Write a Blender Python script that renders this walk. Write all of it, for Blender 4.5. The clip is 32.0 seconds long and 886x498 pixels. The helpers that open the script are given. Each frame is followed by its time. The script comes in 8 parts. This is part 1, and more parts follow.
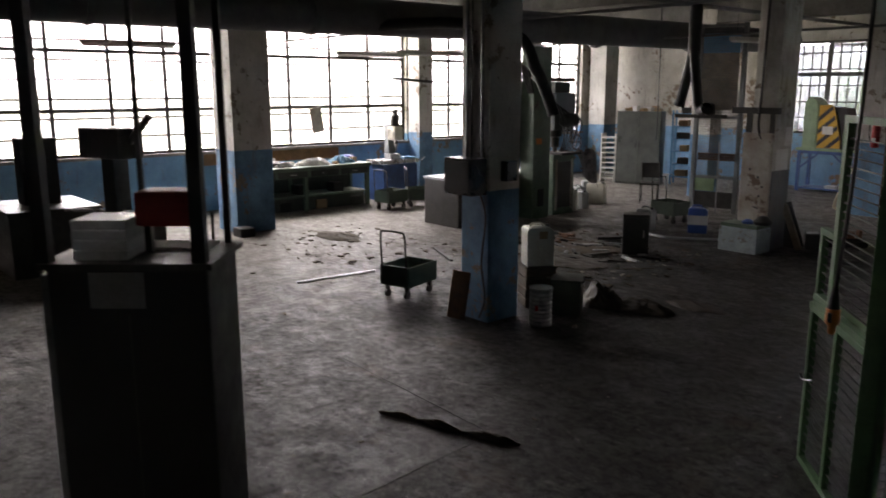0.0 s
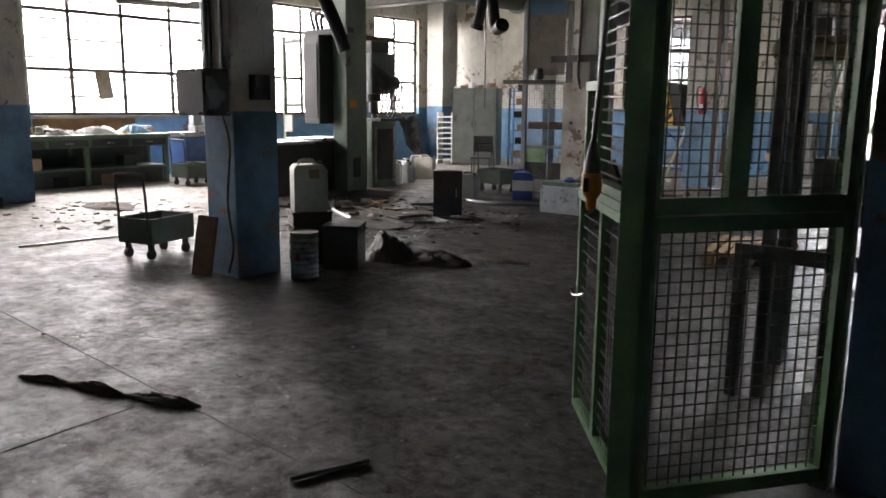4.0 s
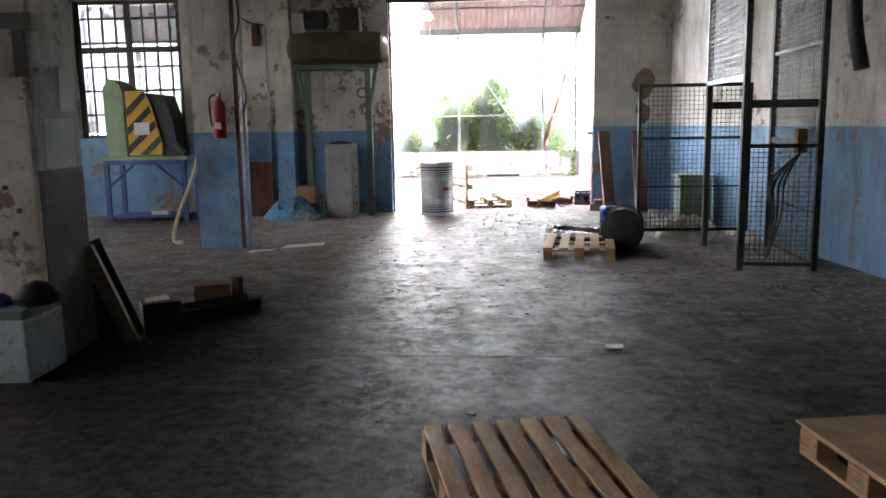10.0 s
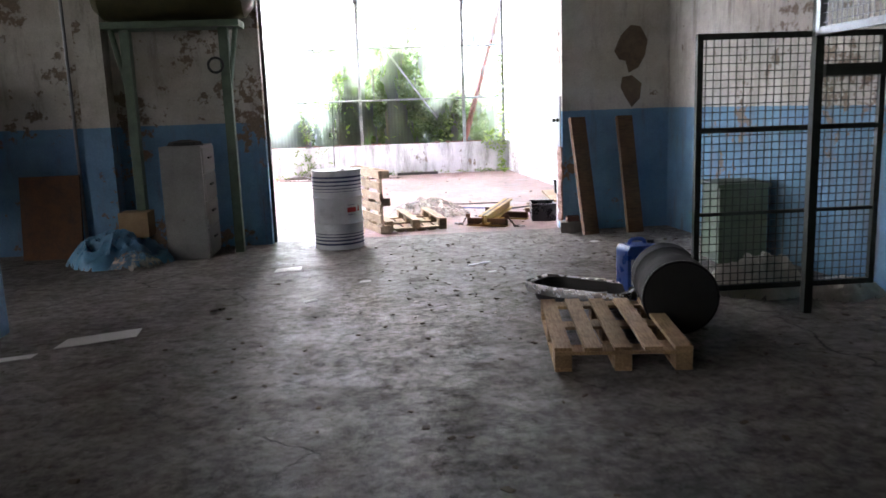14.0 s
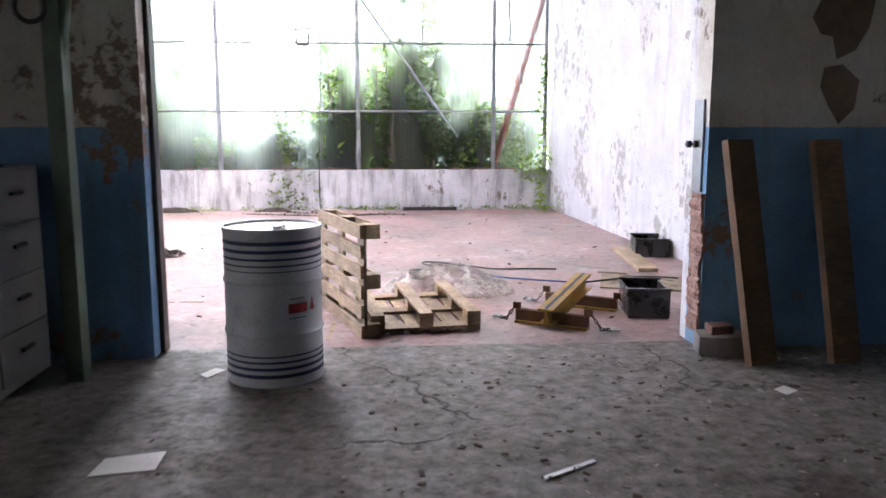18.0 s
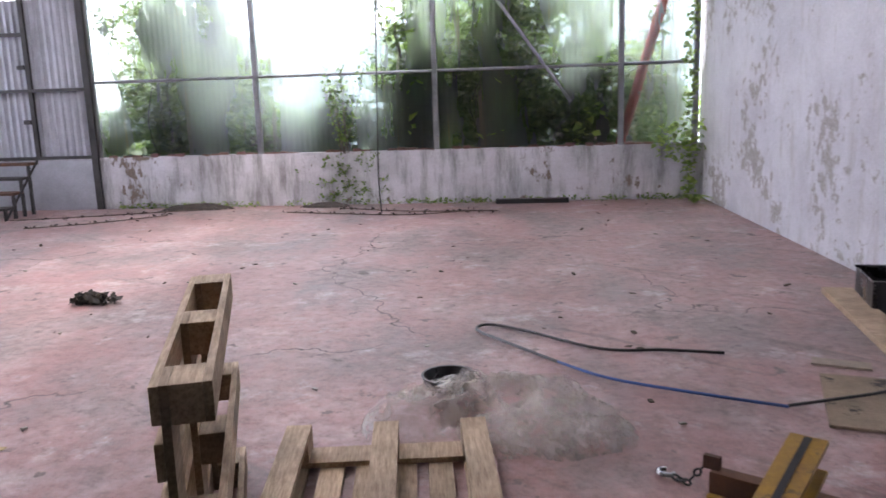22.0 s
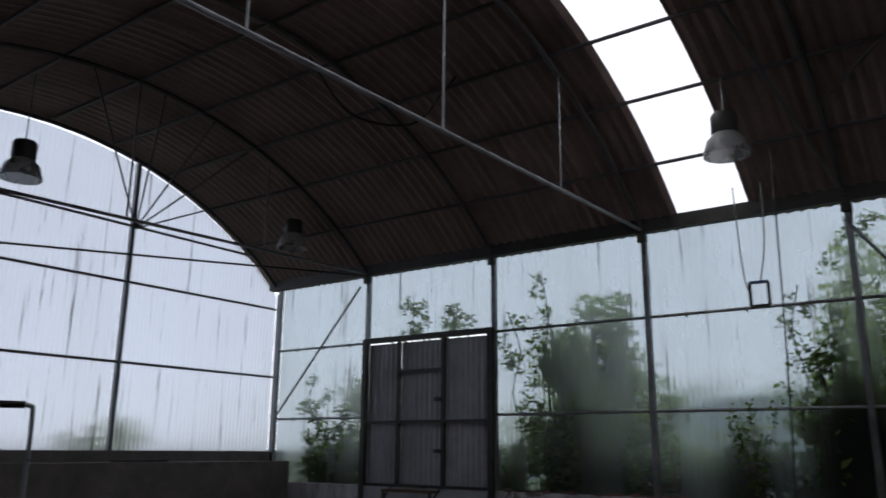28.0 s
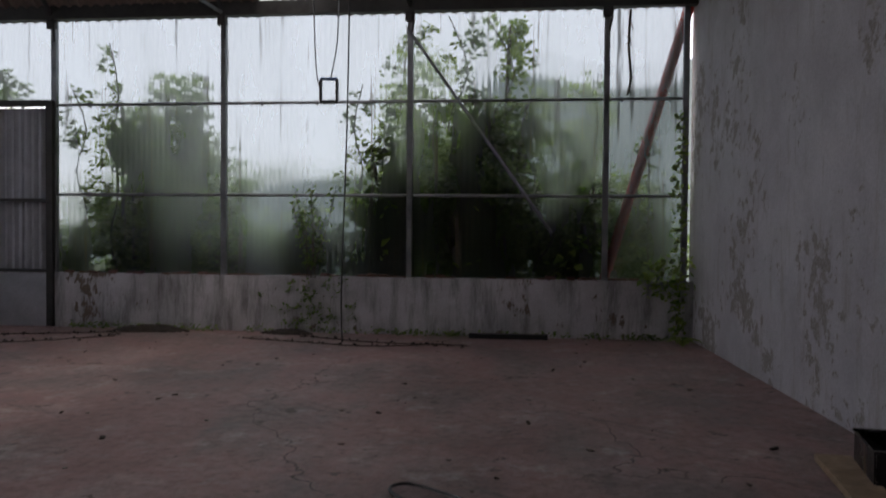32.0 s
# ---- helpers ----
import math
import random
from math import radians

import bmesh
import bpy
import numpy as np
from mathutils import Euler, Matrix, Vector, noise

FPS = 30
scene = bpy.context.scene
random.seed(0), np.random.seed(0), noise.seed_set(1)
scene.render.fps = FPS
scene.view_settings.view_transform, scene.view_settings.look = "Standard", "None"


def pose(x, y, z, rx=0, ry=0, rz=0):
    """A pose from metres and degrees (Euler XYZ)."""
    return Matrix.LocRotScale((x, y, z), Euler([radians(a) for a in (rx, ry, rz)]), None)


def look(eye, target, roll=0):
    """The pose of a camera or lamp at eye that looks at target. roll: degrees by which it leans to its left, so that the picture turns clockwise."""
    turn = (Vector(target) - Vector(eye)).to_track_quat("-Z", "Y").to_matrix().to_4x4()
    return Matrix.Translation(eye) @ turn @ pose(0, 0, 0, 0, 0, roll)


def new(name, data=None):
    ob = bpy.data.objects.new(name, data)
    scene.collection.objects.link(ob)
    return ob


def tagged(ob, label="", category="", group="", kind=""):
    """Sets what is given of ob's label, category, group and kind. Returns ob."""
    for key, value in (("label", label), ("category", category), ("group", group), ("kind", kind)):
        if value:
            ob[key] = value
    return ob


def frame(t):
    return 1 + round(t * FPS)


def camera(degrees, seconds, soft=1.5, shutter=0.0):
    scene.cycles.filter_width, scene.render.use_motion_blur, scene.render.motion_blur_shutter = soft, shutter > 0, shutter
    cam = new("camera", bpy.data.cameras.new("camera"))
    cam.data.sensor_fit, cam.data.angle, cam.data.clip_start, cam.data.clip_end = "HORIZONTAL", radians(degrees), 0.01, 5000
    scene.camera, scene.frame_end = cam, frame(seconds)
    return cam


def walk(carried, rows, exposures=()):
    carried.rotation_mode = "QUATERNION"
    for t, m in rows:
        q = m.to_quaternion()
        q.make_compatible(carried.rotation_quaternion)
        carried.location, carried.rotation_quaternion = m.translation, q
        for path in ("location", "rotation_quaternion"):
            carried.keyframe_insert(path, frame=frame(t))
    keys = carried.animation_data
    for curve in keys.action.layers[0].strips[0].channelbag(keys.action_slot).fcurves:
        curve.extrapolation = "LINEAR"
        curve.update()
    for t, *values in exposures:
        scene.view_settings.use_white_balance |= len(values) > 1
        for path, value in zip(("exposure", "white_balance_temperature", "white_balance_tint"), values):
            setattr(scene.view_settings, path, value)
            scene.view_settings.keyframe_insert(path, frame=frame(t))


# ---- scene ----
cam = camera(58.5, 32.0, soft=1.6, shutter=0.4)
PATH = [
    (0, (1.167, -1.604, 2.612), (-0.322, -0.331, 2.212), -0.0),
    (0.5, (1.265, -1.457, 2.508), (-0.118, -0.075, 2.085), 1.0),
    (1, (1.338, -1.292, 2.411), (0.109, 0.241, 2.039), 0.4),
    (1.5, (1.447, -1.15, 2.273), (0.247, 0.406, 1.9), -0.4),
    (2, (1.512, -0.941, 2.168), (0.377, 0.643, 1.719), 0.0),
    (2.5, (1.442, -0.769, 2.062), (0.247, 0.788, 1.679), -0.8),
    (4.5, (0.577, 0.530, 1.522), (-0.697, 2.028, 1.158), 0.78),
    (5, (0.207, 0.823, 1.520), (-0.968, 2.390, 1.116), 0.13),
    (5.5, (-0.141, 1.193, 1.527), (-1.109, 2.904, 1.159), -0.22),
    (6, (-0.520, 1.515, 1.539), (-1.264, 3.330, 1.149), -0.98),
    (6.5, (-0.796, 1.878, 1.549), (-1.503, 3.708, 1.163), 0.69),
    (7, (-1.066, 2.200, 1.563), (-1.592, 4.097, 1.206), -0.13),
    (7.5, (-1.270, 2.646, 1.558), (-1.737, 4.561, 1.215), -0.57),
    (8, (-1.428, 3.171, 1.586), (-1.821, 5.101, 1.237), 0.6),
    (8.5, (-1.651, 3.766, 1.585), (-1.872, 5.724, 1.242), -0.6),
    (9, (-1.802, 4.344, 1.578), (-2.02, 6.303, 1.239), -0.7),
    (9.5, (-1.997, 4.918, 1.573), (-2.105, 6.886, 1.235), -0.5),
    (10, (-2.135, 5.507, 1.563), (-2.227, 7.481, 1.249), -1.0),
    (10.5, (-2.231, 6.066, 1.564), (-2.224, 8.043, 1.263), 0.5),
    (11, (-2.378, 6.613, 1.582), (-2.248, 8.583, 1.265), -0.2),
    (11.5, (-2.416, 7.198, 1.588), (-2.368, 9.179, 1.314), 0.9),
    (12, (-2.509, 7.805, 1.589), (-2.345, 9.77, 1.258), -1.2),
    (12.5, (-2.481, 8.372, 1.575), (-2.374, 10.341, 1.238), -1.5),
    (13, (-2.485, 8.917, 1.487), (-2.339, 10.881, 1.141), -0.4),
    (13.5, (-2.452, 9.483, 1.59), (-2.274, 11.443, 1.235), -2.0),
    (15.5, (-2.29, 11.716, 1.427), (-2.194, 13.688, 1.109), -0.7),
    (16, (-2.263, 12.313, 1.439), (-2.18, 14.29, 1.148), -0.6),
    (16.5, (-2.22, 12.875, 1.43), (-2.183, 14.853, 1.133), 0.5),
    (17, (-2.238, 13.443, 1.438), (-2.155, 15.416, 1.121), -1.1),
    (17.5, (-2.219, 14.021, 1.447), (-2.182, 15.994, 1.12), 0.6),
    (18, (-2.191, 14.589, 1.449), (-2.051, 16.561, 1.149), -0.0),
    (18.5, (-2.145, 15.152, 1.436), (-1.998, 17.123, 1.131), -1.2),
    (19, (-2.069, 15.69, 1.429), (-1.896, 17.657, 1.116), -0.1),
    (19.5, (-2.011, 16.202, 1.449), (-1.82, 18.169, 1.138), -1.3),
    (20, (-1.888, 16.694, 1.443), (-1.727, 18.664, 1.136), -0.2),
    (20.5, (-1.794, 17.153, 1.435), (-1.602, 19.118, 1.118), -1.1),
    (21, (-1.659, 17.589, 1.432), (-1.612, 19.561, 1.100), -0.1),
    (21.5, (-1.546, 17.935, 1.435), (-1.630, 19.900, 1.076), 0.3),
    (22, (-1.513, 18.323, 1.433), (-1.721, 20.275, 1.052), -1.9),
    (22.5, (-1.419, 18.649, 1.442), (-1.819, 20.573, 1.070), -1.2),
    (23, (-1.426, 18.958, 1.42), (-2.117, 20.799, 1.057), -2.0),
    (23.5, (-1.44, 19.02, 1.42), (-2.377, 20.753, 1.072), -2.6),
    (24, (-1.380, 19.076, 1.443), (-2.521, 20.687, 1.122), -2.33),
    (24.5, (-1.362, 19.106, 1.449), (-2.726, 20.548, 1.206), -2.78),
    (25, (-1.341, 19.099, 1.461), (-2.848, 20.410, 1.354), -4.43),
    (25.5, (-1.314, 19.093, 1.504), (-2.830, 20.394, 1.586), -3.04),
    (27.5, (-1.289, 19.3, 1.282), (-2.553, 20.766, 1.784), -0.3),
    (28, (-1.298, 19.3, 1.281), (-2.445, 20.863, 1.771), 0.5),
    (28.5, (-1.424, 19.25, 1.28), (-2.378, 20.937, 1.776), 0.9),
    (29, (-1.409, 19.2, 1.286), (-2.157, 20.99, 1.77), 1.4),
    (29.5, (-1.327, 19.15, 1.269), (-1.85, 21.021, 1.744), 2.0),
    (30, (-1.234, 19.15, 1.289), (-1.545, 21.077, 1.725), 2.2),
    (30.5, (-1.167, 19.13, 1.305), (-1.359, 21.091, 1.642), 2.0),
    (31, (-1.148, 19.101, 1.302), (-1.301, 21.087, 1.479), 1.66),
    (31.5, (-1.12, 19.1, 1.315), (-1.305, 21.088, 1.41), 0.8),
    (32, (-1.104, 19.092, 1.326), (-1.335, 21.078, 1.278), 0.47),
]
EXPOSURES = [
    (0.0, 5.45, 7900, 26), (2.5, 5.4, 7800, 26), (4.5, 6.8, 7700, 24), (7.0, 7.2, 7500, 24), (8.0, 6.6, 7500, 24), (10.0, 5.8, 7500, 24), (13.0, 5.0, 7400, 24),
    (17.0, 4.3, 7300, 24), (20.0, 3.35, 7200, 26), (23.0, 2.6, 7200, 27), (25.0, 1.9, 7200, 22), (27.5, -0.1, 7000, 16), (30.0, -0.9, 7000, 19), (31.0, -0.95, 7000, 20), (32.0, 0.1, 7700, 22),
]
walk(cam, [(t, look(eye, target, roll)) for t, eye, target, roll in PATH], EXPOSURES)

# ---- sky, sun, exposure ----
world = bpy.data.worlds.new("sky")
scene.world = world
world.use_nodes = True
wn = world.node_tree.nodes
sky = wn.new("ShaderNodeTexSky")
sky.sky_type = "NISHITA"
sky.sun_disc = False
sky.sun_elevation, sky.sun_rotation = radians(48), radians(150)
sky.air_density, sky.dust_density = 1.0, 1.6
wn["Background"].inputs["Strength"].default_value = 0.15
# thin even cloud over the clear sky
cloud = wn.new("ShaderNodeMix")
cloud.data_type = "RGBA"
cloud.inputs["Factor"].default_value = 0.8
cloud.inputs["B"].default_value = (12.7, 14.0, 16.3, 1)
world.node_tree.links.new(sky.outputs[0], cloud.inputs["A"])
world.node_tree.links.new(cloud.outputs["Result"], wn["Background"].inputs["Color"])
sun = new("sun", bpy.data.lights.new("sun", "SUN"))
sun.data.energy, sun.data.angle, sun.data.color = 1.5, radians(20), (1.0, 0.97, 0.92)
sun.matrix_world = look((0, 0, 30), (-6, 11, 0))


def window_light(y0, y1, watts):
    """Light of the high sky that falls steeply through one window bay of the hall."""
    lamp = bpy.data.lights.new("window_light", "AREA")
    lamp.shape, lamp.size, lamp.size_y, lamp.energy = "RECTANGLE", y1 - y0, 2.4, watts
    lamp.color, lamp.spread = (0.9, 0.96, 1.0), radians(120)
    ob = new("window_light", lamp)
    ob.matrix_world = look((-17.0, (y0 + y1) / 2, 5.0), (-11.0, (y0 + y1) / 2, 0.3))
    return ob


BAYS = [(1.5, 5.95), (6.6, 11.0), (11.5, 15.6), (16.05, 17.85), (18.9, 19.55)]
for (b0, b1), watts in zip(BAYS, (50, 50, 30, 12)):
    window_light(b0, b1, watts * (b1 - b0))

# ---- materials ----


def nodes_of(name):
    m = bpy.data.materials.new(name)
    m.use_nodes = True
    return m, m.node_tree.nodes, m.node_tree.links, m.node_tree.nodes["Principled BSDF"]


def ramp_node(n, stops):
    r = n.new("ShaderNodeValToRGB")
    e = r.color_ramp.elements
    while len(e) < len(stops):
        e.new(0.5)
    for q, (p, c) in zip(e, stops):
        q.position = p
        q.color = (c[0], c[1], c[2], 1) if hasattr(c, "__len__") else (c, c, c, 1)
    return r


def noise_node(n, l, vec, scale, detail=6, rough=0.6, stretch=None):
    if stretch:
        mp = n.new("ShaderNodeMapping")
        mp.inputs["Scale"].default_value = stretch
        l.new(vec, mp.inputs[0])
        vec = mp.outputs[0]
    t = n.new("ShaderNodeTexNoise")
    t.inputs["Scale"].default_value, t.inputs["Detail"].default_value, t.inputs["Roughness"].default_value = scale, detail, rough
    l.new(vec, t.inputs["Vector"])
    return t.outputs["Fac"]


def mix_col(n, l, fac, a, b, mode="MIX"):
    m = n.new("ShaderNodeMix")
    m.data_type, m.blend_type = "RGBA", mode
    for sock, v in ((m.inputs["Factor"], fac), (m.inputs["A"], a), (m.inputs["B"], b)):
        if hasattr(v, "is_output"):
            l.new(v, sock)
        elif hasattr(v, "__len__"):
            sock.default_value = (v[0], v[1], v[2], 1)
        else:
            sock.default_value = v
    return m.outputs["Result"]


def bump_to(n, l, bsdf, height, strength, dist=0.01):
    b = n.new("ShaderNodeBump")
    b.inputs["Strength"].default_value, b.inputs["Distance"].default_value = strength, dist
    l.new(height, b.inputs["Height"])
    l.new(b.outputs[0], bsdf.inputs["Normal"])


def surf(name, col, col2=None, rough=0.6, metal=0.0, scale=6.0, wear=None, wear_at=0.62, bump=0.25, stretch=None, vary=0.12, grain=60.0):
    """A worn surface: two tones at a coarse scale, fine grain, optional wear patches that show another colour, relief."""
    m, n, l, b = nodes_of(name)
    tc = n.new("ShaderNodeTexCoord").outputs["Object"]
    inf = n.new("ShaderNodeObjectInfo").outputs["Random"]
    mp = n.new("ShaderNodeVectorMath")
    mp.operation = "ADD"
    sc = n.new("ShaderNodeVectorMath")
    sc.operation = "SCALE"
    sc.inputs[0].default_value = (7, 3, 5)
    l.new(inf, sc.inputs["Scale"])
    l.new(tc, mp.inputs[0])
    l.new(sc.outputs[0], mp.inputs[1])
    vec = mp.outputs[0]
    big = noise_node(n, l, vec, scale, 5, 0.65, stretch)
    fine = noise_node(n, l, vec, grain, 4, 0.7, stretch)
    col2 = col2 or tuple(c * 0.6 for c in col)
    r = ramp_node(n, [(0.32, col2), (0.66, col)])
    l.new(big, r.inputs[0])
    fr = ramp_node(n, [(0.25, 1 - 2.2 * vary), (0.75, 1.0)])
    l.new(fine, fr.inputs[0])
    c = mix_col(n, l, 1.0, r.outputs[0], fr.outputs[0], "MULTIPLY")
    if wear:
        wr = ramp_node(n, [(wear_at, 0.0), (wear_at + 0.06, 1.0)])
        l.new(noise_node(n, l, vec, scale * 1.7, 8, 0.7), wr.inputs[0])
        c = mix_col(n, l, wr.outputs[0], c, wear)
    l.new(c, b.inputs["Base Color"])
    rr = ramp_node(n, [(0.3, max(rough - 0.15, 0.04)), (0.7, min(rough + 0.15, 1))])
    l.new(big, rr.inputs[0])
    l.new(rr.outputs[0], b.inputs["Roughness"])
    b.inputs["Metallic"].default_value = metal
    bump_to(n, l, b, fine, bump, 0.004)
    return m


def dado_paint(name, height, upper, upper2, lower, lower2, plaster, peel=0.6, stain=(0.16, 0.12, 0.09), drip=None, grime=0.55):
    """Old two-colour wall paint with a dado line at the given height, peeling to plaster, with stains."""
    m, n, l, b = nodes_of(name)
    geo = n.new("ShaderNodeNewGeometry")
    pos = geo.outputs["Position"]
    sep = n.new("ShaderNodeSeparateXYZ")
    l.new(pos, sep.inputs[0])
    big = noise_node(n, l, pos, 1.6, 6, 0.65)
    mid = noise_node(n, l, pos, 7, 6, 0.7, drip)
    fine = noise_node(n, l, pos, 45, 5, 0.7)
    up = ramp_node(n, [(0.35, upper2), (0.62, upper)])
    lo = ramp_node(n, [(0.35, lower2), (0.65, lower)])
    l.new(big, up.inputs[0])
    l.new(big, lo.inputs[0])
    wob = n.new("ShaderNodeMath")
    wob.operation = "MULTIPLY_ADD"
    l.new(mid, wob.inputs[0])
    wob.inputs[1].default_value = 0.03
    l.new(sep.outputs[2], wob.inputs[2])
    gt = n.new("ShaderNodeMath")
    gt.operation = "GREATER_THAN"
    l.new(wob.outputs[0], gt.inputs[0])
    gt.inputs[1].default_value = height + 0.015
    c = mix_col(n, l, gt.outputs[0], lo.outputs[0], up.outputs[0])
    strk = ramp_node(n, [(grime, 0.0), (grime + 0.2, 0.65)])
    l.new(noise_node(n, l, pos, 3.0, 6, 0.7, (2.2, 2.2, 0.35)), strk.inputs[0])
    c = mix_col(n, l, strk.outputs[0], c, stain)
    pl = ramp_node(n, [(peel, 0.0), (peel + 0.025, 1.0)])
    pm = n.new("ShaderNodeMath")
    pm.operation = "MULTIPLY_ADD"
    l.new(mid, pm.inputs[0])
    pm.inputs[1].default_value = 0.45
    pm2 = n.new("ShaderNodeMath")
    pm2.operation = "MULTIPLY"
    pm2.inputs[1].default_value = 0.6
    l.new(noise_node(n, l, pos, 0.9, 5, 0.6), pm2.inputs[0])
    l.new(pm2.outputs[0], pm.inputs[2])
    l.new(pm.outputs[0], pl.inputs[0])
    pc = ramp_node(n, [(0.3, tuple(0.6 * v for v in plaster)), (0.7, plaster)])
    l.new(fine, pc.inputs[0])
    c = mix_col(n, l, pl.outputs[0], c, pc.outputs[0])
    fr = ramp_node(n, [(0.3, 0.82), (0.6, 1.0)])
    l.new(fine, fr.inputs[0])
    c = mix_col(n, l, 1.0, c, fr.outputs[0], "MULTIPLY")
    l.new(c, b.inputs["Base Color"])
    b.inputs["Roughness"].default_value = 0.75
    inv = n.new("ShaderNodeMath")
    inv.operation = "MULTIPLY_ADD"
    l.new(pl.outputs[0], inv.inputs[0])
    inv.inputs[1].default_value = -0.8
    l.new(fine, inv.inputs[2])
    bump_to(n, l, b, inv.outputs[0], 0.5, 0.008)
    return m


def math_node(n, l, op, x, y, z=None):
    m = n.new("ShaderNodeMath")
    m.operation = op
    for s, v in zip(m.inputs, (x, y, z)):
        if v is None:
            continue
        if hasattr(v, "is_output"):
            l.new(v, s)
        else:
            s.default_value = v
    return m.outputs[0]


def crack_node(n, l, pos, scale, width):
    """Thin wandering cracks: 1 in the crack, 0 beside it."""
    wob = n.new("ShaderNodeTexNoise")
    wob.inputs["Scale"].default_value, wob.inputs["Detail"].default_value = scale * 4, 5
    l.new(pos, wob.inputs["Vector"])
    add = n.new("ShaderNodeVectorMath")
    add.operation = "MULTIPLY_ADD"
    l.new(wob.outputs["Color"], add.inputs[0])
    add.inputs[1].default_value = (0.35 / scale, 0.35 / scale, 0)
    l.new(pos, add.inputs[2])
    vo = n.new("ShaderNodeTexVoronoi")
    vo.feature = "DISTANCE_TO_EDGE"
    vo.inputs["Scale"].default_value = scale
    l.new(add.outputs[0], vo.inputs["Vector"])
    r = ramp_node(n, [(0.0, 1.0), (width, 0.0)])
    l.new(vo.outputs["Distance"], r.inputs[0])
    gate = ramp_node(n, [(0.5, 0.0), (0.58, 1.0)])
    l.new(noise_node(n, l, pos, scale * 1.3, 3, 0.5), gate.inputs[0])
    return math_node(n, l, "MULTIPLY", r.outputs[0], gate.outputs[0])


def hall_floor_mat():
    """Old concrete black with oil: dusty paler patches, pale painted window and door light, damp sheen, rust stains,
    trowel ridges, pits and grit.
    """
    m, n, l, b = nodes_of("hall_concrete")
    pos = n.new("ShaderNodeNewGeometry").outputs["Position"]
    big = noise_node(n, l, pos, 0.42, 7, 0.66)
    mid = noise_node(n, l, pos, 3.2, 10, 0.74)
    drag = noise_node(n, l, pos, 2.6, 8, 0.72, (0.9, 1.15, 1.0))
    fine = noise_node(n, l, pos, 11, 9, 0.76)
    grit = noise_node(n, l, pos, 60, 5, 0.75)
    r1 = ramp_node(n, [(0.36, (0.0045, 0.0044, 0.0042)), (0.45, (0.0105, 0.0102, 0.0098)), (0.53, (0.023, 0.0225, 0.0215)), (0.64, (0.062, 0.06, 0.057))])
    l.new(mid, r1.inputs[0])
    r2 = ramp_node(n, [(0.36, 0.5), (0.52, 0.9), (0.64, 1.2)])
    l.new(big, r2.inputs[0])
    c = mix_col(n, l, 1.0, r1.outputs[0], r2.outputs[0], "MULTIPLY")
    r3 = ramp_node(n, [(0.36, 0.3), (0.5, 0.9), (0.63, 1.9)])
    l.new(fine, r3.inputs[0])
    c = mix_col(n, l, 0.9, c, r3.outputs[0], "MULTIPLY")
    # dust and plaster grit lie along the side wall and by the doorway; the pale cover under the windows, and part of it
    # by the doorway, is painted light; the aisle is black with oil
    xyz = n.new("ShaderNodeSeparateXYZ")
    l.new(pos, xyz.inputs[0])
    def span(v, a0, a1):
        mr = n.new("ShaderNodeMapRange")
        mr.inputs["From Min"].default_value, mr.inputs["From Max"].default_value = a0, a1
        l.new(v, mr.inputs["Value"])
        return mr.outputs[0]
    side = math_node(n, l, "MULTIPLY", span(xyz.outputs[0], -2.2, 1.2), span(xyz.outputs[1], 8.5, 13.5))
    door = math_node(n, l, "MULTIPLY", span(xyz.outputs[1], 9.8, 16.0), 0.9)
    dust_and_light = math_node(n, l, "MAXIMUM", math_node(n, l, "MAXIMUM", side, door), span(xyz.outputs[0], -5.5, -10.5))
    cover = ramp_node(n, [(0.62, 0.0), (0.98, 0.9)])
    l.new(math_node(n, l, "MULTIPLY_ADD", dust_and_light, 0.62, noise_node(n, l, pos, 2.8, 9, 0.75)), cover.inputs[0])
    # pale tone of the dust, also painted in for daylight on the floor
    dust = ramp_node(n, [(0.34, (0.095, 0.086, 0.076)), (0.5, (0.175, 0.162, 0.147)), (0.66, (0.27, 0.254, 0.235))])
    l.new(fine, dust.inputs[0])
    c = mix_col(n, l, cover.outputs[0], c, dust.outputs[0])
    rust = ramp_node(n, [(0.56, 0.0), (0.68, 0.75)])
    l.new(noise_node(n, l, pos, 0.9, 7, 0.7), rust.inputs[0])
    c = mix_col(n, l, rust.outputs[0], c, (0.042, 0.027, 0.018))
    spot = ramp_node(n, [(0.62, 0.0), (0.66, 0.4)])
    l.new(noise_node(n, l, pos, 6.5, 5, 0.6), spot.inputs[0])
    c = mix_col(n, l, spot.outputs[0], c, (0.008, 0.0075, 0.007))
    pit = ramp_node(n, [(0.62, 0.0), (0.65, 0.4)])
    l.new(noise_node(n, l, pos, 17, 4, 0.6), pit.inputs[0])
    c = mix_col(n, l, pit.outputs[0], c, (0.007, 0.0068, 0.0065))
    gr = ramp_node(n, [(0.61, 0.0), (0.68, 0.6)])
    l.new(grit, gr.inputs[0])
    c = mix_col(n, l, gr.outputs[0], c, (0.24, 0.23, 0.215))
    pale = ramp_node(n, [(0.645, 0.0), (0.68, 0.85)])
    l.new(noise_node(n, l, pos, 16, 6, 0.7), pale.inputs[0])
    c = mix_col(n, l, pale.outputs[0], c, (0.21, 0.20, 0.185))
    crk = crack_node(n, l, pos, 0.5, 0.008)
    c = mix_col(n, l, crk, c, (0.006, 0.0055, 0.005))
    l.new(c, b.inputs["Base Color"])
    rr = ramp_node(n, [(0.34, 0.32), (0.47, 0.46), (0.6, 0.7)])
    l.new(mid, rr.inputs[0])
    rg = math_node(n, l, "MULTIPLY_ADD", gr.outputs[0], 0.3, rr.outputs[0])
    l.new(rg, b.inputs["Roughness"])
    b.inputs["IOR"].default_value = 1.45
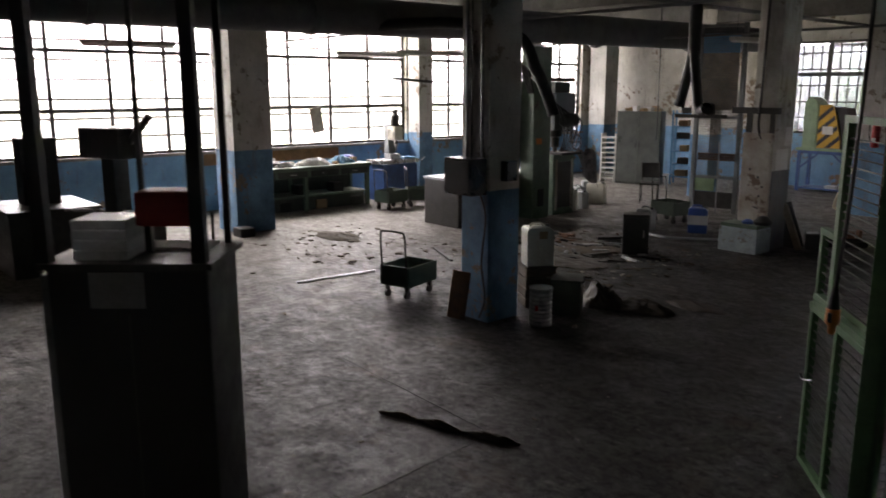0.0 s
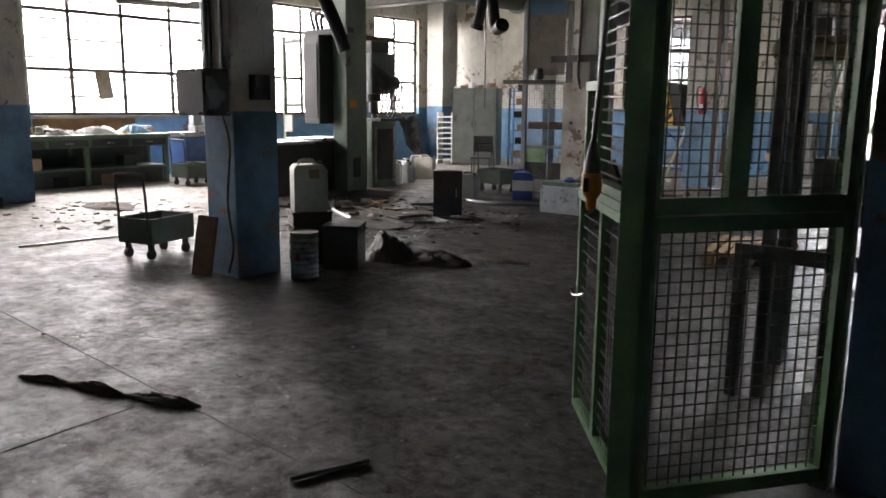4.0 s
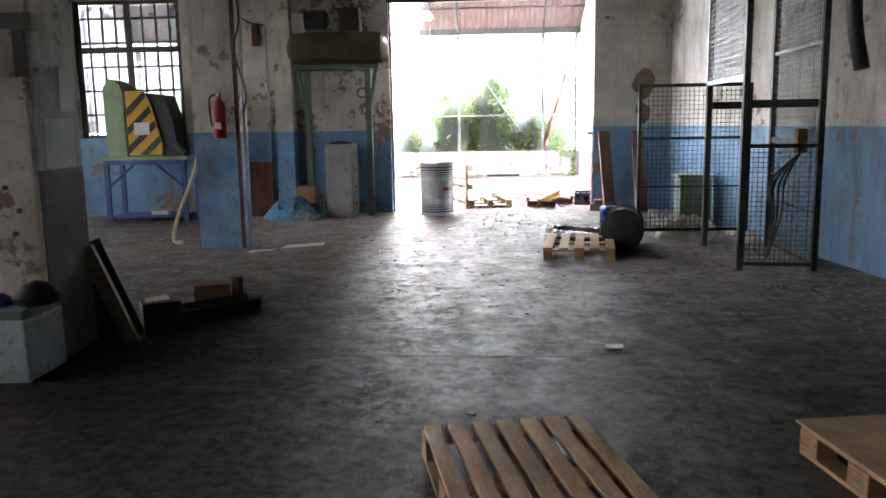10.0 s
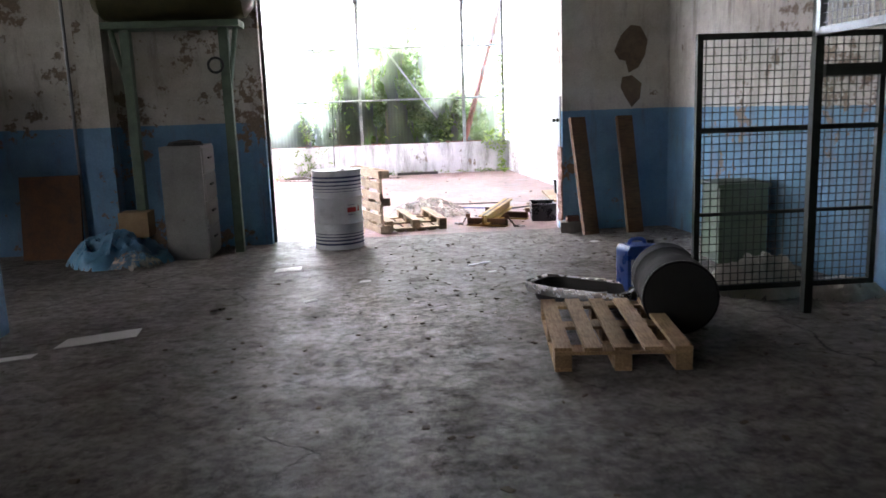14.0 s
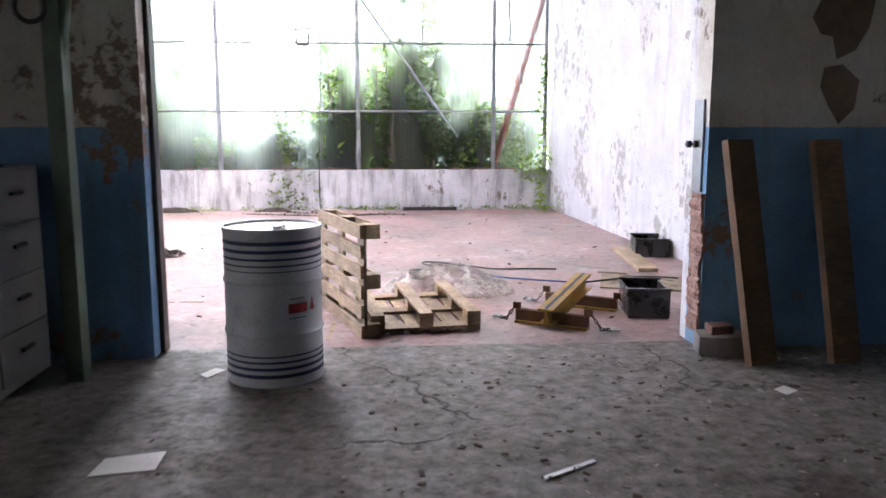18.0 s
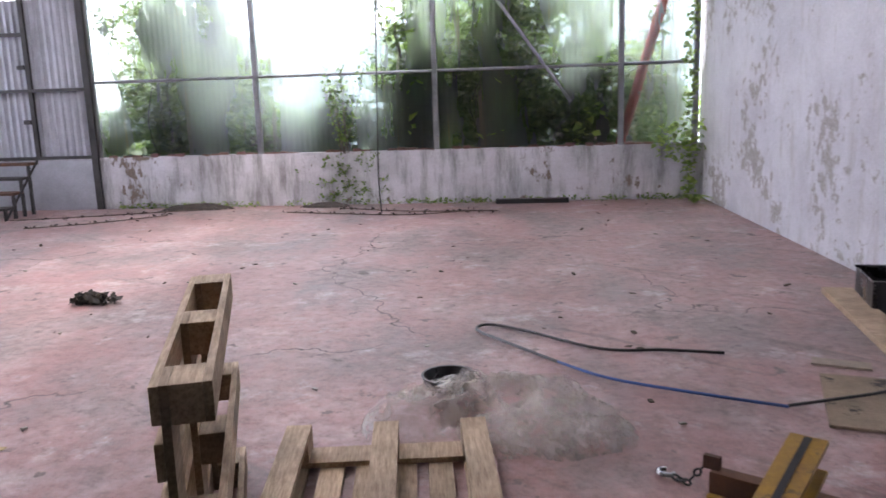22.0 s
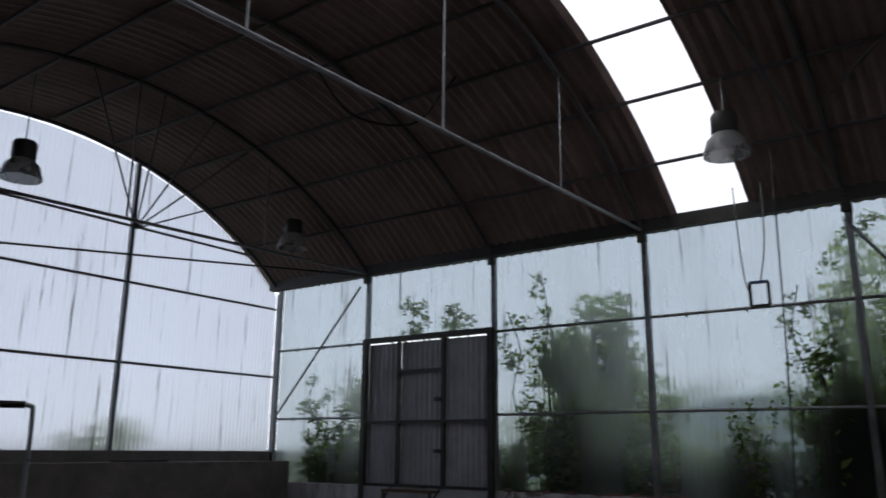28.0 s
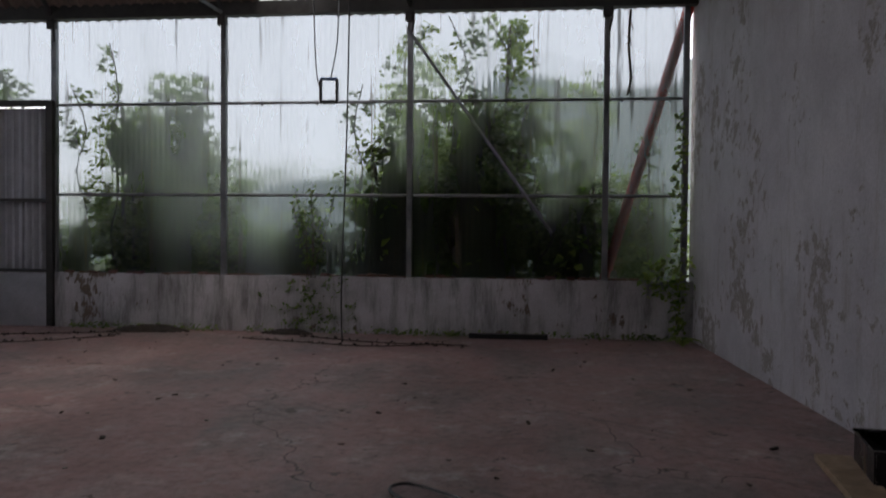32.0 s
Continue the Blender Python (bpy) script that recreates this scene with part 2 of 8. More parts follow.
    sp1 = ramp_node(n, [(0.36, 0.34), (0.6, 0.14)])
    l.new(drag, sp1.inputs[0])
    sp2 = ramp_node(n, [(0.38, 0.2), (0.56, 1.1)])
    l.new(fine, sp2.inputs[0])
    l.new(math_node(n, l, "MULTIPLY", sp1.outputs[0], sp2.outputs[0]), b.inputs["Specular IOR Level"])
    h1 = math_node(n, l, "MULTIPLY_ADD", drag, 0.4, math_node(n, l, "MULTIPLY_ADD", mid, 0.5, fine))
    h2 = math_node(n, l, "MULTIPLY_ADD", grit, 0.25, h1)
    h3 = math_node(n, l, "MULTIPLY_ADD", math_node(n, l, "MAXIMUM", spot.outputs[0], pit.outputs[0]), -0.35, math_node(n, l, "MULTIPLY_ADD", crk, -0.5, h2))
    bump_to(n, l, b, h3, 0.7, 0.016)
    return m


def shed_floor_mat():
    """Faded red floor paint over concrete, grey with dirt, drag streaks, spots and cracks."""
    m, n, l, b = nodes_of("red_painted_concrete")
    pos = n.new("ShaderNodeNewGeometry").outputs["Position"]
    big = noise_node(n, l, pos, 0.45, 6, 0.65)
    mid = noise_node(n, l, pos, 1.6, 9, 0.74)
    fine = noise_node(n, l, pos, 12, 9, 0.78)
    grit = noise_node(n, l, pos, 50, 5, 0.75)
    r1 = ramp_node(n, [(0.3, (0.24, 0.105, 0.095)), (0.45, (0.33, 0.185, 0.172)), (0.58, (0.39, 0.275, 0.264)), (0.72, (0.46, 0.385, 0.375))])
    l.new(mid, r1.inputs[0])
    dirt = ramp_node(n, [(0.46, 0.0), (0.62, 0.75)])
    l.new(noise_node(n, l, pos, 0.8, 10, 0.72, (1.25, 0.85, 1.0)), dirt.inputs[0])
    c = mix_col(n, l, dirt.outputs[0], r1.outputs[0], (0.19, 0.168, 0.162))
    # rubbed tyre tracks that run across the shed
    drag = ramp_node(n, [(0.6, 0.0), (0.7, 0.65)])
    turn_ = n.new("ShaderNodeVectorRotate")
    turn_.inputs["Angle"].default_value = radians(38)
    l.new(pos, turn_.inputs["Vector"])
    l.new(noise_node(n, l, turn_.outputs[0], 1.0, 6, 0.66, (0.3, 2.6, 1.0)), drag.inputs[0])
    c = mix_col(n, l, drag.outputs[0], c, (0.13, 0.112, 0.106))
    lt = ramp_node(n, [(0.55, 0.0), (0.68, 0.75)])
    l.new(noise_node(n, l, pos, 2.2, 10, 0.78), lt.inputs[0])
    c = mix_col(n, l, lt.outputs[0], c, (0.50, 0.45, 0.445))
    spot = ramp_node(n, [(0.63, 0.0), (0.67, 0.8)])
    l.new(noise_node(n, l, pos, 5.0, 5, 0.62), spot.inputs[0])
    c = mix_col(n, l, spot.outputs[0], c, (0.105, 0.085, 0.08))
    fr = ramp_node(n, [(0.36, 0.55), (0.5, 0.97), (0.64, 1.2)])
    l.new(fine, fr.inputs[0])
    c = mix_col(n, l, 0.75, c, fr.outputs[0], "MULTIPLY")
    gr = ramp_node(n, [(0.3, 0.6), (0.42, 1.0)])
    l.new(grit, gr.inputs[0])
    c = mix_col(n, l, 0.6, c, gr.outputs[0], "MULTIPLY")
    b2 = ramp_node(n, [(0.36, 0.78), (0.62, 1.1)])
    l.new(big, b2.inputs[0])
    c = mix_col(n, l, 1.0, c, b2.outputs[0], "MULTIPLY")
    crk = crack_node(n, l, pos, 0.4, 0.002)
    c = mix_col(n, l, crk, c, (0.02, 0.017, 0.015))
    l.new(c, b.inputs["Base Color"])
    rr = ramp_node(n, [(0.35, 0.42), (0.65, 0.8)])
    l.new(mid, rr.inputs[0])
    l.new(rr.outputs[0], b.inputs["Roughness"])
    h = math_node(n, l, "MULTIPLY_ADD", crk, -0.8, fine)
    bump_to(n, l, b, h, 0.4, 0.009)
    return m


def sheet_mat(name, straight, glow, lo, hi, blur):
    """Weathered translucent corrugated plastic: lets the outside through, scatters part of the light, streaked with grime."""
    m, n, l, b = nodes_of(name)
    pos = n.new("ShaderNodeNewGeometry").outputs["Position"]
    trans = n.new("ShaderNodeBsdfTransparent")
    trans.inputs[0].default_value = (*straight, 1)
    scat = n.new("ShaderNodeBsdfTranslucent")
    scat.inputs[0].default_value = (*glow, 1)
    refr = n.new("ShaderNodeBsdfRefraction")
    refr.inputs["IOR"].default_value, refr.inputs["Roughness"].default_value = 1.18, blur
    refr.inputs[0].default_value = (*straight, 1)
    m1 = n.new("ShaderNodeMixShader")
    m1.inputs[0].default_value = 0.88
    l.new(trans.outputs[0], m1.inputs[1])
    l.new(refr.outputs[0], m1.inputs[2])
    m2 = n.new("ShaderNodeMixShader")
    gr = ramp_node(n, [(0.35, lo), (0.7, hi)])
    l.new(noise_node(n, l, pos, 0.8, 5, 0.6, (1.5, 1.5, 0.4)), gr.inputs[0])
    l.new(gr.outputs[0], m2.inputs[0])
    l.new(m1.outputs[0], m2.inputs[1])
    l.new(scat.outputs[0], m2.inputs[2])
    dirt = n.new("ShaderNodeBsdfDiffuse")
    dirt.inputs[0].default_value = (0.16, 0.14, 0.10, 1)
    dm = n.new("ShaderNodeMixShader")
    dr = ramp_node(n, [(0.58, 0.0), (0.66, 0.8)])
    l.new(noise_node(n, l, pos, 1.6, 7, 0.72, (6.5, 6.5, 0.25)), dr.inputs[0])
    l.new(dr.outputs[0], dm.inputs[0])
    l.new(m2.outputs[0], dm.inputs[1])
    l.new(dirt.outputs[0], dm.inputs[2])
    gl = n.new("ShaderNodeBsdfGlossy")
    gl.inputs["Roughness"].default_value = 0.25
    m3 = n.new("ShaderNodeMixShader")
    m3.inputs[0].default_value = 0.05
    l.new(dm.outputs[0], m3.inputs[1])
    l.new(gl.outputs[0], m3.inputs[2])
    l.new(m3.outputs[0], n["Material Output"].inputs["Surface"])
    return m


def film_mat():
    m, n, l, b = nodes_of("plastic_film")
    b.inputs["Base Color"].default_value = (0.74, 0.70, 0.64, 1)
    b.inputs["Roughness"].default_value = 0.12
    tr = n.new("ShaderNodeBsdfTransparent")
    mx = n.new("ShaderNodeMixShader")
    f = ramp_node(n, [(0.38, 0.06), (0.62, 0.5)])
    l.new(noise_node(n, l, n.new("ShaderNodeTexCoord").outputs["Object"], 9, 6, 0.7), f.inputs[0])
    l.new(f.outputs[0], mx.inputs[0])
    l.new(tr.outputs[0], mx.inputs[1])
    l.new(b.outputs[0], mx.inputs[2])
    l.new(mx.outputs[0], n["Material Output"].inputs["Surface"])
    return m


def glass_mat(name="dusty_glass", clear=0.4, dust=0.22, lo=0.15, hi=0.55):
    """Old pane: dulled by dust, part of the light passes straight, part is scattered."""
    m, n, l, b = nodes_of(name)
    tr = n.new("ShaderNodeBsdfTransparent")
    tr.inputs[0].default_value = (clear, clear * 1.02, clear * 1.02, 1)
    gl = n.new("ShaderNodeBsdfGlossy")
    gl.inputs["Roughness"].default_value = 0.1
    sc = n.new("ShaderNodeBsdfTranslucent")
    sc.inputs[0].default_value = (dust, dust, dust * 0.97, 1)
    m1, m2 = n.new("ShaderNodeMixShader"), n.new("ShaderNodeMixShader")
    f = ramp_node(n, [(0.35, lo), (0.7, hi)])
    l.new(noise_node(n, l, n.new("ShaderNodeNewGeometry").outputs["Position"], 2.5, 6, 0.7), f.inputs[0])
    l.new(f.outputs[0], m1.inputs[0])
    l.new(tr.outputs[0], m1.inputs[1])
    l.new(sc.outputs[0], m1.inputs[2])
    m2.inputs[0].default_value = 0.06
    l.new(m1.outputs[0], m2.inputs[1])
    l.new(gl.outputs[0], m2.inputs[2])
    l.new(m2.outputs[0], n["Material Output"].inputs["Surface"])
    return m


def wood_mat(name, col, col2):
    m, n, l, b = nodes_of(name)
    tc = n.new("ShaderNodeTexCoord").outputs["Object"]
    inf = n.new("ShaderNodeObjectInfo").outputs["Random"]
    av = n.new("ShaderNodeVectorMath")
    av.operation = "ADD"
    sc = n.new("ShaderNodeVectorMath")
    sc.operation = "SCALE"
    sc.inputs[0].default_value = (11, 5, 3)
    l.new(inf, sc.inputs["Scale"])
    l.new(tc, av.inputs[0])
    l.new(sc.outputs[0], av.inputs[1])
    g = noise_node(n, l, av.outputs[0], 9, 7, 0.7, (1.0, 9.0, 9.0))
    g2 = noise_node(n, l, av.outputs[0], 4, 6, 0.7)
    r = ramp_node(n, [(0.3, col2), (0.62, col)])
    l.new(g, r.inputs[0])
    d = ramp_node(n, [(0.35, 0.55), (0.6, 1.0)])
    l.new(g2, d.inputs[0])
    c = mix_col(n, l, 0.85, r.outputs[0], d.outputs[0], "MULTIPLY")
    vr = ramp_node(n, [(0.0, 0.72), (1.0, 1.12)])
    l.new(inf, vr.inputs[0])
    c = mix_col(n, l, 1.0, c, vr.outputs[0], "MULTIPLY")
    l.new(c, b.inputs["Base Color"])
    b.inputs["Roughness"].default_value = 0.72
    bump_to(n, l, b, g, 0.3, 0.003)
    return m


def leaf_mat(name, a, c2):
    m, n, l, b = nodes_of(name)
    isl = n.new("ShaderNodeNewGeometry").outputs["Random Per Island"]
    r = ramp_node(n, [(0.0, a), (1.0, c2)])
    l.new(isl, r.inputs[0])
    l.new(r.outputs[0], b.inputs["Base Color"])
    b.inputs["Roughness"].default_value = 0.5
    tl = n.new("ShaderNodeBsdfTranslucent")
    l.new(r.outputs[0], tl.inputs[0])
    mx = n.new("ShaderNodeMixShader")
    mx.inputs[0].default_value = 0.58
    l.new(b.outputs[0], mx.inputs[1])
    l.new(tl.outputs[0], mx.inputs[2])
    l.new(mx.outputs[0], n["Material Output"].inputs["Surface"])
    return m


M = {}
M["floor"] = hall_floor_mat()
M["redfloor"] = shed_floor_mat()
M["wall"] = dado_paint("two_tone_wall", 1.46, (0.62, 0.60, 0.54), (0.44, 0.41, 0.35), (0.17, 0.36, 0.55), (0.10, 0.24, 0.40), (0.27, 0.20, 0.145), 0.572)
M["column"] = dado_paint("two_tone_column", 1.5, (0.55, 0.54, 0.50), (0.38, 0.37, 0.34), (0.14, 0.31, 0.48), (0.05, 0.12, 0.20), (0.25, 0.21, 0.17), 0.58)
M["shedwall"] = dado_paint("peeling_lilac_wall", -3, (0.66, 0.66, 0.70), (0.53, 0.53, 0.57), (0.6, 0.6, 0.6), (0.5, 0.5, 0.5), (0.46, 0.43, 0.41), 0.575, (0.33, 0.30, 0.27), None, 0.54)
M["sidewall"] = dado_paint("two_tone_side_wall", 1.46, (0.62, 0.60, 0.54), (0.42, 0.39, 0.34), (0.15, 0.34, 0.50), (0.09, 0.22, 0.34), (0.27, 0.21, 0.16), 0.603, grime=0.5)
M["postcolumn"] = dado_paint("grey_two_tone_column", 1.3, (0.50, 0.49, 0.45), (0.34, 0.32, 0.28), (0.13, 0.14, 0.145), (0.075, 0.08, 0.08), (0.2, 0.16, 0.12), 0.6, grime=0.5)
M["lowwall"] = dado_paint("mossy_low_wall", -3, (0.60, 0.60, 0.63), (0.40, 0.40, 0.42), (0.6, 0.6, 0.6), (0.5, 0.5, 0.5), (0.22, 0.17, 0.135), 0.592, (0.05, 0.058, 0.036), (1.2, 1.2, 0.6), 0.47)
M["postpaint"] = surf("stained_post_paint", (0.44, 0.42, 0.375), (0.24, 0.19, 0.14), 0.55, scale=2.2, wear=(0.11, 0.07, 0.045), wear_at=0.57)
M["concrete"] = surf("grey_concrete", (0.30, 0.28, 0.26), (0.17, 0.16, 0.15), 0.85, scale=2.0, bump=0.5, grain=30)
M["ceiling"] = surf("sooty_white_ceiling", (0.26, 0.25, 0.23), (0.11, 0.105, 0.095), 0.9, scale=1.3, grain=25)
M["roof"] = surf("fibre_cement", (0.29, 0.215, 0.19), (0.18, 0.132, 0.117), 0.9, scale=1.2, grain=30)
M["sheet"] = sheet_mat("translucent_sheet", (0.50, 0.55, 0.60), (0.66, 0.69, 0.73), 0.25, 0.5, 0.3)
M["oldsheet"] = sheet_mat("grimy_translucent_sheet", (0.40, 0.465, 0.485), (0.41, 0.465, 0.485), 0.2, 0.4, 0.19)
M["film"] = film_mat()
M["glass"] = glass_mat()
M["clear"] = glass_mat("clear_roof_sheet", 0.98, 0.98, 0.5, 0.7)
M["frame"] = surf("dark_window_steel", (0.05, 0.05, 0.05), (0.03, 0.028, 0.026), 0.6, 0.3, scale=8)
M["galv"] = surf("galvanised_steel", (0.38, 0.40, 0.42), (0.22, 0.23, 0.24), 0.45, 0.8, scale=5)
M["rooftube"] = surf("dark_painted_tube", (0.11, 0.11, 0.115), (0.06, 0.06, 0.06), 0.55, 0.4, scale=5)
M["corr"] = surf("corrugated_metal_door", (0.52, 0.55, 0.60), (0.38, 0.40, 0.44), 0.5, 0.15, scale=3)
M["green"] = surf("green_machine_paint", (0.13, 0.20, 0.14), (0.075, 0.12, 0.085), 0.5, scale=5, wear=(0.09, 0.08, 0.07), wear_at=0.64)
M["cage"] = surf("green_cage_paint", (0.10, 0.25, 0.11), (0.06, 0.15, 0.066), 0.5, scale=6, wear=(0.08, 0.07, 0.06), wear_at=0.66)
M["darkcage"] = surf("dark_green_steel", (0.045, 0.06, 0.05), (0.025, 0.032, 0.028), 0.55, 0.3, scale=6, wear=(0.10, 0.075, 0.05), wear_at=0.66)
M["lightgreen"] = surf("light_green_paint", (0.28, 0.42, 0.25), (0.18, 0.28, 0.16), 0.5, scale=5, wear=(0.1, 0.1, 0.08), wear_at=0.66)
M["blue"] = surf("blue_paint", (0.05, 0.13, 0.36), (0.03, 0.075, 0.2), 0.45, scale=5, wear=(0.09, 0.07, 0.06), wear_at=0.66)
M["bluedark"] = surf("deep_blue_door", (0.004, 0.010, 0.055), (0.003, 0.006, 0.034), 0.85, scale=3)
M["bluedark"].node_tree.nodes["Principled BSDF"].inputs["Specular IOR Level"].default_value = 0.05
M["yellow"] = surf("hazard_yellow", (0.75, 0.42, 0.03), (0.55, 0.29, 0.02), 0.45, scale=6, wear=(0.2, 0.12, 0.05), wear_at=0.68)
M["black"] = surf("black_rubber", (0.022, 0.022, 0.023), (0.012, 0.012, 0.012), 0.55, scale=7)
M["blackgloss"] = surf("black_plastic", (0.02, 0.02, 0.022), (0.012, 0.012, 0.014), 0.3, scale=6)
M["greysteel"] = surf("grey_steel_cabinet", (0.23, 0.25, 0.25), (0.15, 0.165, 0.165), 0.45, 0.2, scale=3)
M["darksteel"] = surf("dark_steel", (0.07, 0.068, 0.065), (0.035, 0.034, 0.033), 0.5, 0.4, scale=6, wear=(0.13, 0.07, 0.04), wear_at=0.66)
M["rust"] = surf("rusty_steel", (0.20, 0.10, 0.055), (0.09, 0.05, 0.035), 0.85, 0.2, scale=8)
M["white"] = surf("off_white_plastic", (0.68, 0.66, 0.58), (0.52, 0.49, 0.41), 0.5, scale=4)
M["ivory"] = surf("ivory_cabinet", (0.60, 0.59, 0.54), (0.47, 0.46, 0.41), 0.5, scale=3)
M["drum"] = surf("white_drum_paint", (0.72, 0.75, 0.78), (0.58, 0.61, 0.64), 0.35, 0.0, scale=3, wear=(0.25, 0.22, 0.2), wear_at=0.72)
M["navy"] = surf("navy_band", (0.03, 0.05, 0.14), (0.02, 0.035, 0.1), 0.4, scale=5)
M["red"] = surf("red_paint", (0.50, 0.03, 0.03), (0.32, 0.02, 0.02), 0.4, scale=5)
M["redpole"] = surf("faded_red_pole", (0.86, 0.10, 0.06), (0.72, 0.07, 0.045), 0.5, scale=5)
M["orange"] = surf("orange_plastic", (0.72, 0.22, 0.03), (0.5, 0.14, 0.02), 0.45, scale=6)
M["pallet"] = wood_mat("pallet_wood", (0.48, 0.31, 0.165), (0.23, 0.13, 0.06))
M["palletpale"] = wood_mat("pale_pallet_wood", (0.56, 0.42, 0.28), (0.28, 0.185, 0.11))
M["plank"] = wood_mat("orange_plank", (0.24, 0.125, 0.055), (0.10, 0.052, 0.028))
M["dullblack"] = surf("scuffed_black_plastic", (0.013, 0.013, 0.013), (0.008, 0.008, 0.008), 0.85, scale=5)
M["dullblack"].node_tree.nodes["Principled BSDF"].inputs["Specular IOR Level"].default_value = 0.15
M["darkgreen"] = surf("dark_green_paint", (0.06, 0.10, 0.07), (0.03, 0.05, 0.035), 0.55, scale=5, wear=(0.06, 0.05, 0.045), wear_at=0.62)
M["palepipe"] = surf("yellowed_plastic_pipe", (0.62, 0.58, 0.38), (0.46, 0.42, 0.26), 0.5, scale=9)
M["ply"] = wood_mat("plywood_sheet", (0.44, 0.31, 0.18), (0.30, 0.20, 0.11))
M["board"] = wood_mat("grey_board", (0.36, 0.30, 0.23), (0.22, 0.18, 0.14))
M["card"] = surf("cardboard", (0.42, 0.29, 0.17), (0.32, 0.21, 0.12), 0.85, scale=5)
M["paper"] = surf("white_paper", (0.78, 0.78, 0.76), (0.66, 0.66, 0.63), 0.85, scale=5, bump=0.1)
M["pblue"] = surf("blue_plastic", (0.03, 0.10, 0.40), (0.02, 0.07, 0.28), 0.35, scale=4)
M["bag"] = surf("blue_bag", (0.10, 0.32, 0.50), (0.06, 0.2, 0.34), 0.35, scale=6)
M["duct"] = surf("grey_duct", (0.17, 0.175, 0.18), (0.10, 0.10, 0.105), 0.5, 0.4, scale=3)
M["olive"] = surf("olive_tank", (0.085, 0.08, 0.028), (0.045, 0.043, 0.018), 0.5, 0.1, scale=4)
M["brick"] = surf("bare_brick", (0.20, 0.10, 0.078), (0.09, 0.052, 0.044), 0.9, scale=10, wear=(0.3, 0.27, 0.24), wear_at=0.6, bump=0.7)
M["alu"] = surf("aluminium", (0.62, 0.63, 0.65), (0.48, 0.49, 0.5), 0.35, 0.85, scale=5)
M["mat"] = surf("grey_rubber_mat", (0.06, 0.062, 0.06), (0.022, 0.023, 0.022), 0.85, scale=7, bump=0.6)
M["dirt"] = surf("floor_rubbish", (0.10, 0.075, 0.05), (0.045, 0.035, 0.025), 0.9, scale=9)
M["chip"] = surf("pale_chips", (0.45, 0.42, 0.37), (0.25, 0.22, 0.18), 0.85, scale=9)
M["cable"] = surf("black_cable", (0.018, 0.018, 0.02), (0.01, 0.01, 0.012), 0.4, scale=9)
M["bluecable"] = surf("blue_cable", (0.02, 0.08, 0.28), (0.015, 0.05, 0.18), 0.4, scale=9)
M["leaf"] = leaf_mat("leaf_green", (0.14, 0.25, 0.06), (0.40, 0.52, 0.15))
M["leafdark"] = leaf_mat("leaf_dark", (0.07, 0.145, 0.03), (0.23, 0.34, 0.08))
M["yellowline"] = surf("worn_yellow_line", (0.50, 0.36, 0.16), (0.36, 0.27, 0.17), 0.75, scale=9, wear=(0.28, 0.2, 0.19), wear_at=0.5)
M["bark"] = surf("bark", (0.12, 0.09, 0.07), (0.06, 0.045, 0.035), 0.9, scale=9, bump=0.6)
M["grass"] = surf("ground_cover", (0.09, 0.11, 0.045), (0.05, 0.06, 0.025), 0.95, scale=1.5, bump=0.5)
# grey-blue green: the haze of distance is mixed into the hill's colour
M["hill"] = surf("haze_toned_hillside", (0.155, 0.20, 0.195), (0.09, 0.125, 0.115), 0.95, scale=0.25, bump=0.2, grain=2.0)
M["rawbrick"] = surf("broken_brick_face", (0.44, 0.27, 0.225), (0.23, 0.12, 0.095), 0.9, scale=14, wear=(0.10, 0.04, 0.03), wear_at=0.56, bump=0.9)
M["steelbright"] = surf("bright_steel", (0.5, 0.5, 0.5), (0.35, 0.35, 0.35), 0.3, 0.9, scale=5)
M["lampglass"] = surf("grey_lamp_shade", (0.62, 0.63, 0.63), (0.48, 0.48, 0.48), 0.3, 0.0, scale=4)
M["lampglass"].node_tree.nodes["Principled BSDF"].inputs["Transmission Weight"].default_value = 0.55
M["greyrag"] = surf("grey_rag", (0.30, 0.30, 0.29), (0.06, 0.06, 0.06), 0.8, scale=9)
M["poster"] = surf("blue_poster", (0.10, 0.35, 0.62), (0.08, 0.25, 0.45), 0.6, scale=3)

M["oily"] = surf("oily_rag", (0.05, 0.036, 0.025), (0.014, 0.011, 0.009), 0.6, scale=11, bump=0.6)

M["tin"] = surf("dull_tin", (0.38, 0.39, 0.40), (0.18, 0.18, 0.19), 0.4, 0.5, scale=9)
M["foil"] = surf("crumpled_foil", (0.75, 0.75, 0.76), (0.5, 0.5, 0.52), 0.25, 0.8, scale=9, bump=0.8)

M["boxgreen"] = surf("dark_grey_green_box", (0.06, 0.07, 0.06), (0.03, 0.035, 0.03), 0.6, scale=5, wear=(0.12, 0.1, 0.08), wear_at=0.66)

M["blockblue"] = surf("chipped_pale_blue_paint", (0.40, 0.48, 0.50), (0.24, 0.30, 0.32), 0.7, scale=5, wear=(0.16, 0.14, 0.12), wear_at=0.56)
M["oilwood"] = wood_mat("oily_wood", (0.10, 0.07, 0.045), (0.035, 0.025, 0.018))
M["bareplaster"] = surf("bare_plaster", (0.24, 0.17, 0.115), (0.12, 0.085, 0.06), 0.9, scale=7, bump=0.6)
M["filegrey"] = surf("grey_green_enamel", (0.34, 0.345, 0.33), (0.24, 0.245, 0.235), 0.5, scale=3, wear=(0.12, 0.09, 0.07), wear_at=0.66)
M["cabinetgreen"] = surf("dark_grey_green_cabinet", (0.13, 0.145, 0.135), (0.085, 0.095, 0.088), 0.4, 0.2, scale=3)
M["deadleaf"] = leaf_mat("dead_leaf", (0.012, 0.011, 0.01), (0.05, 0.042, 0.03))
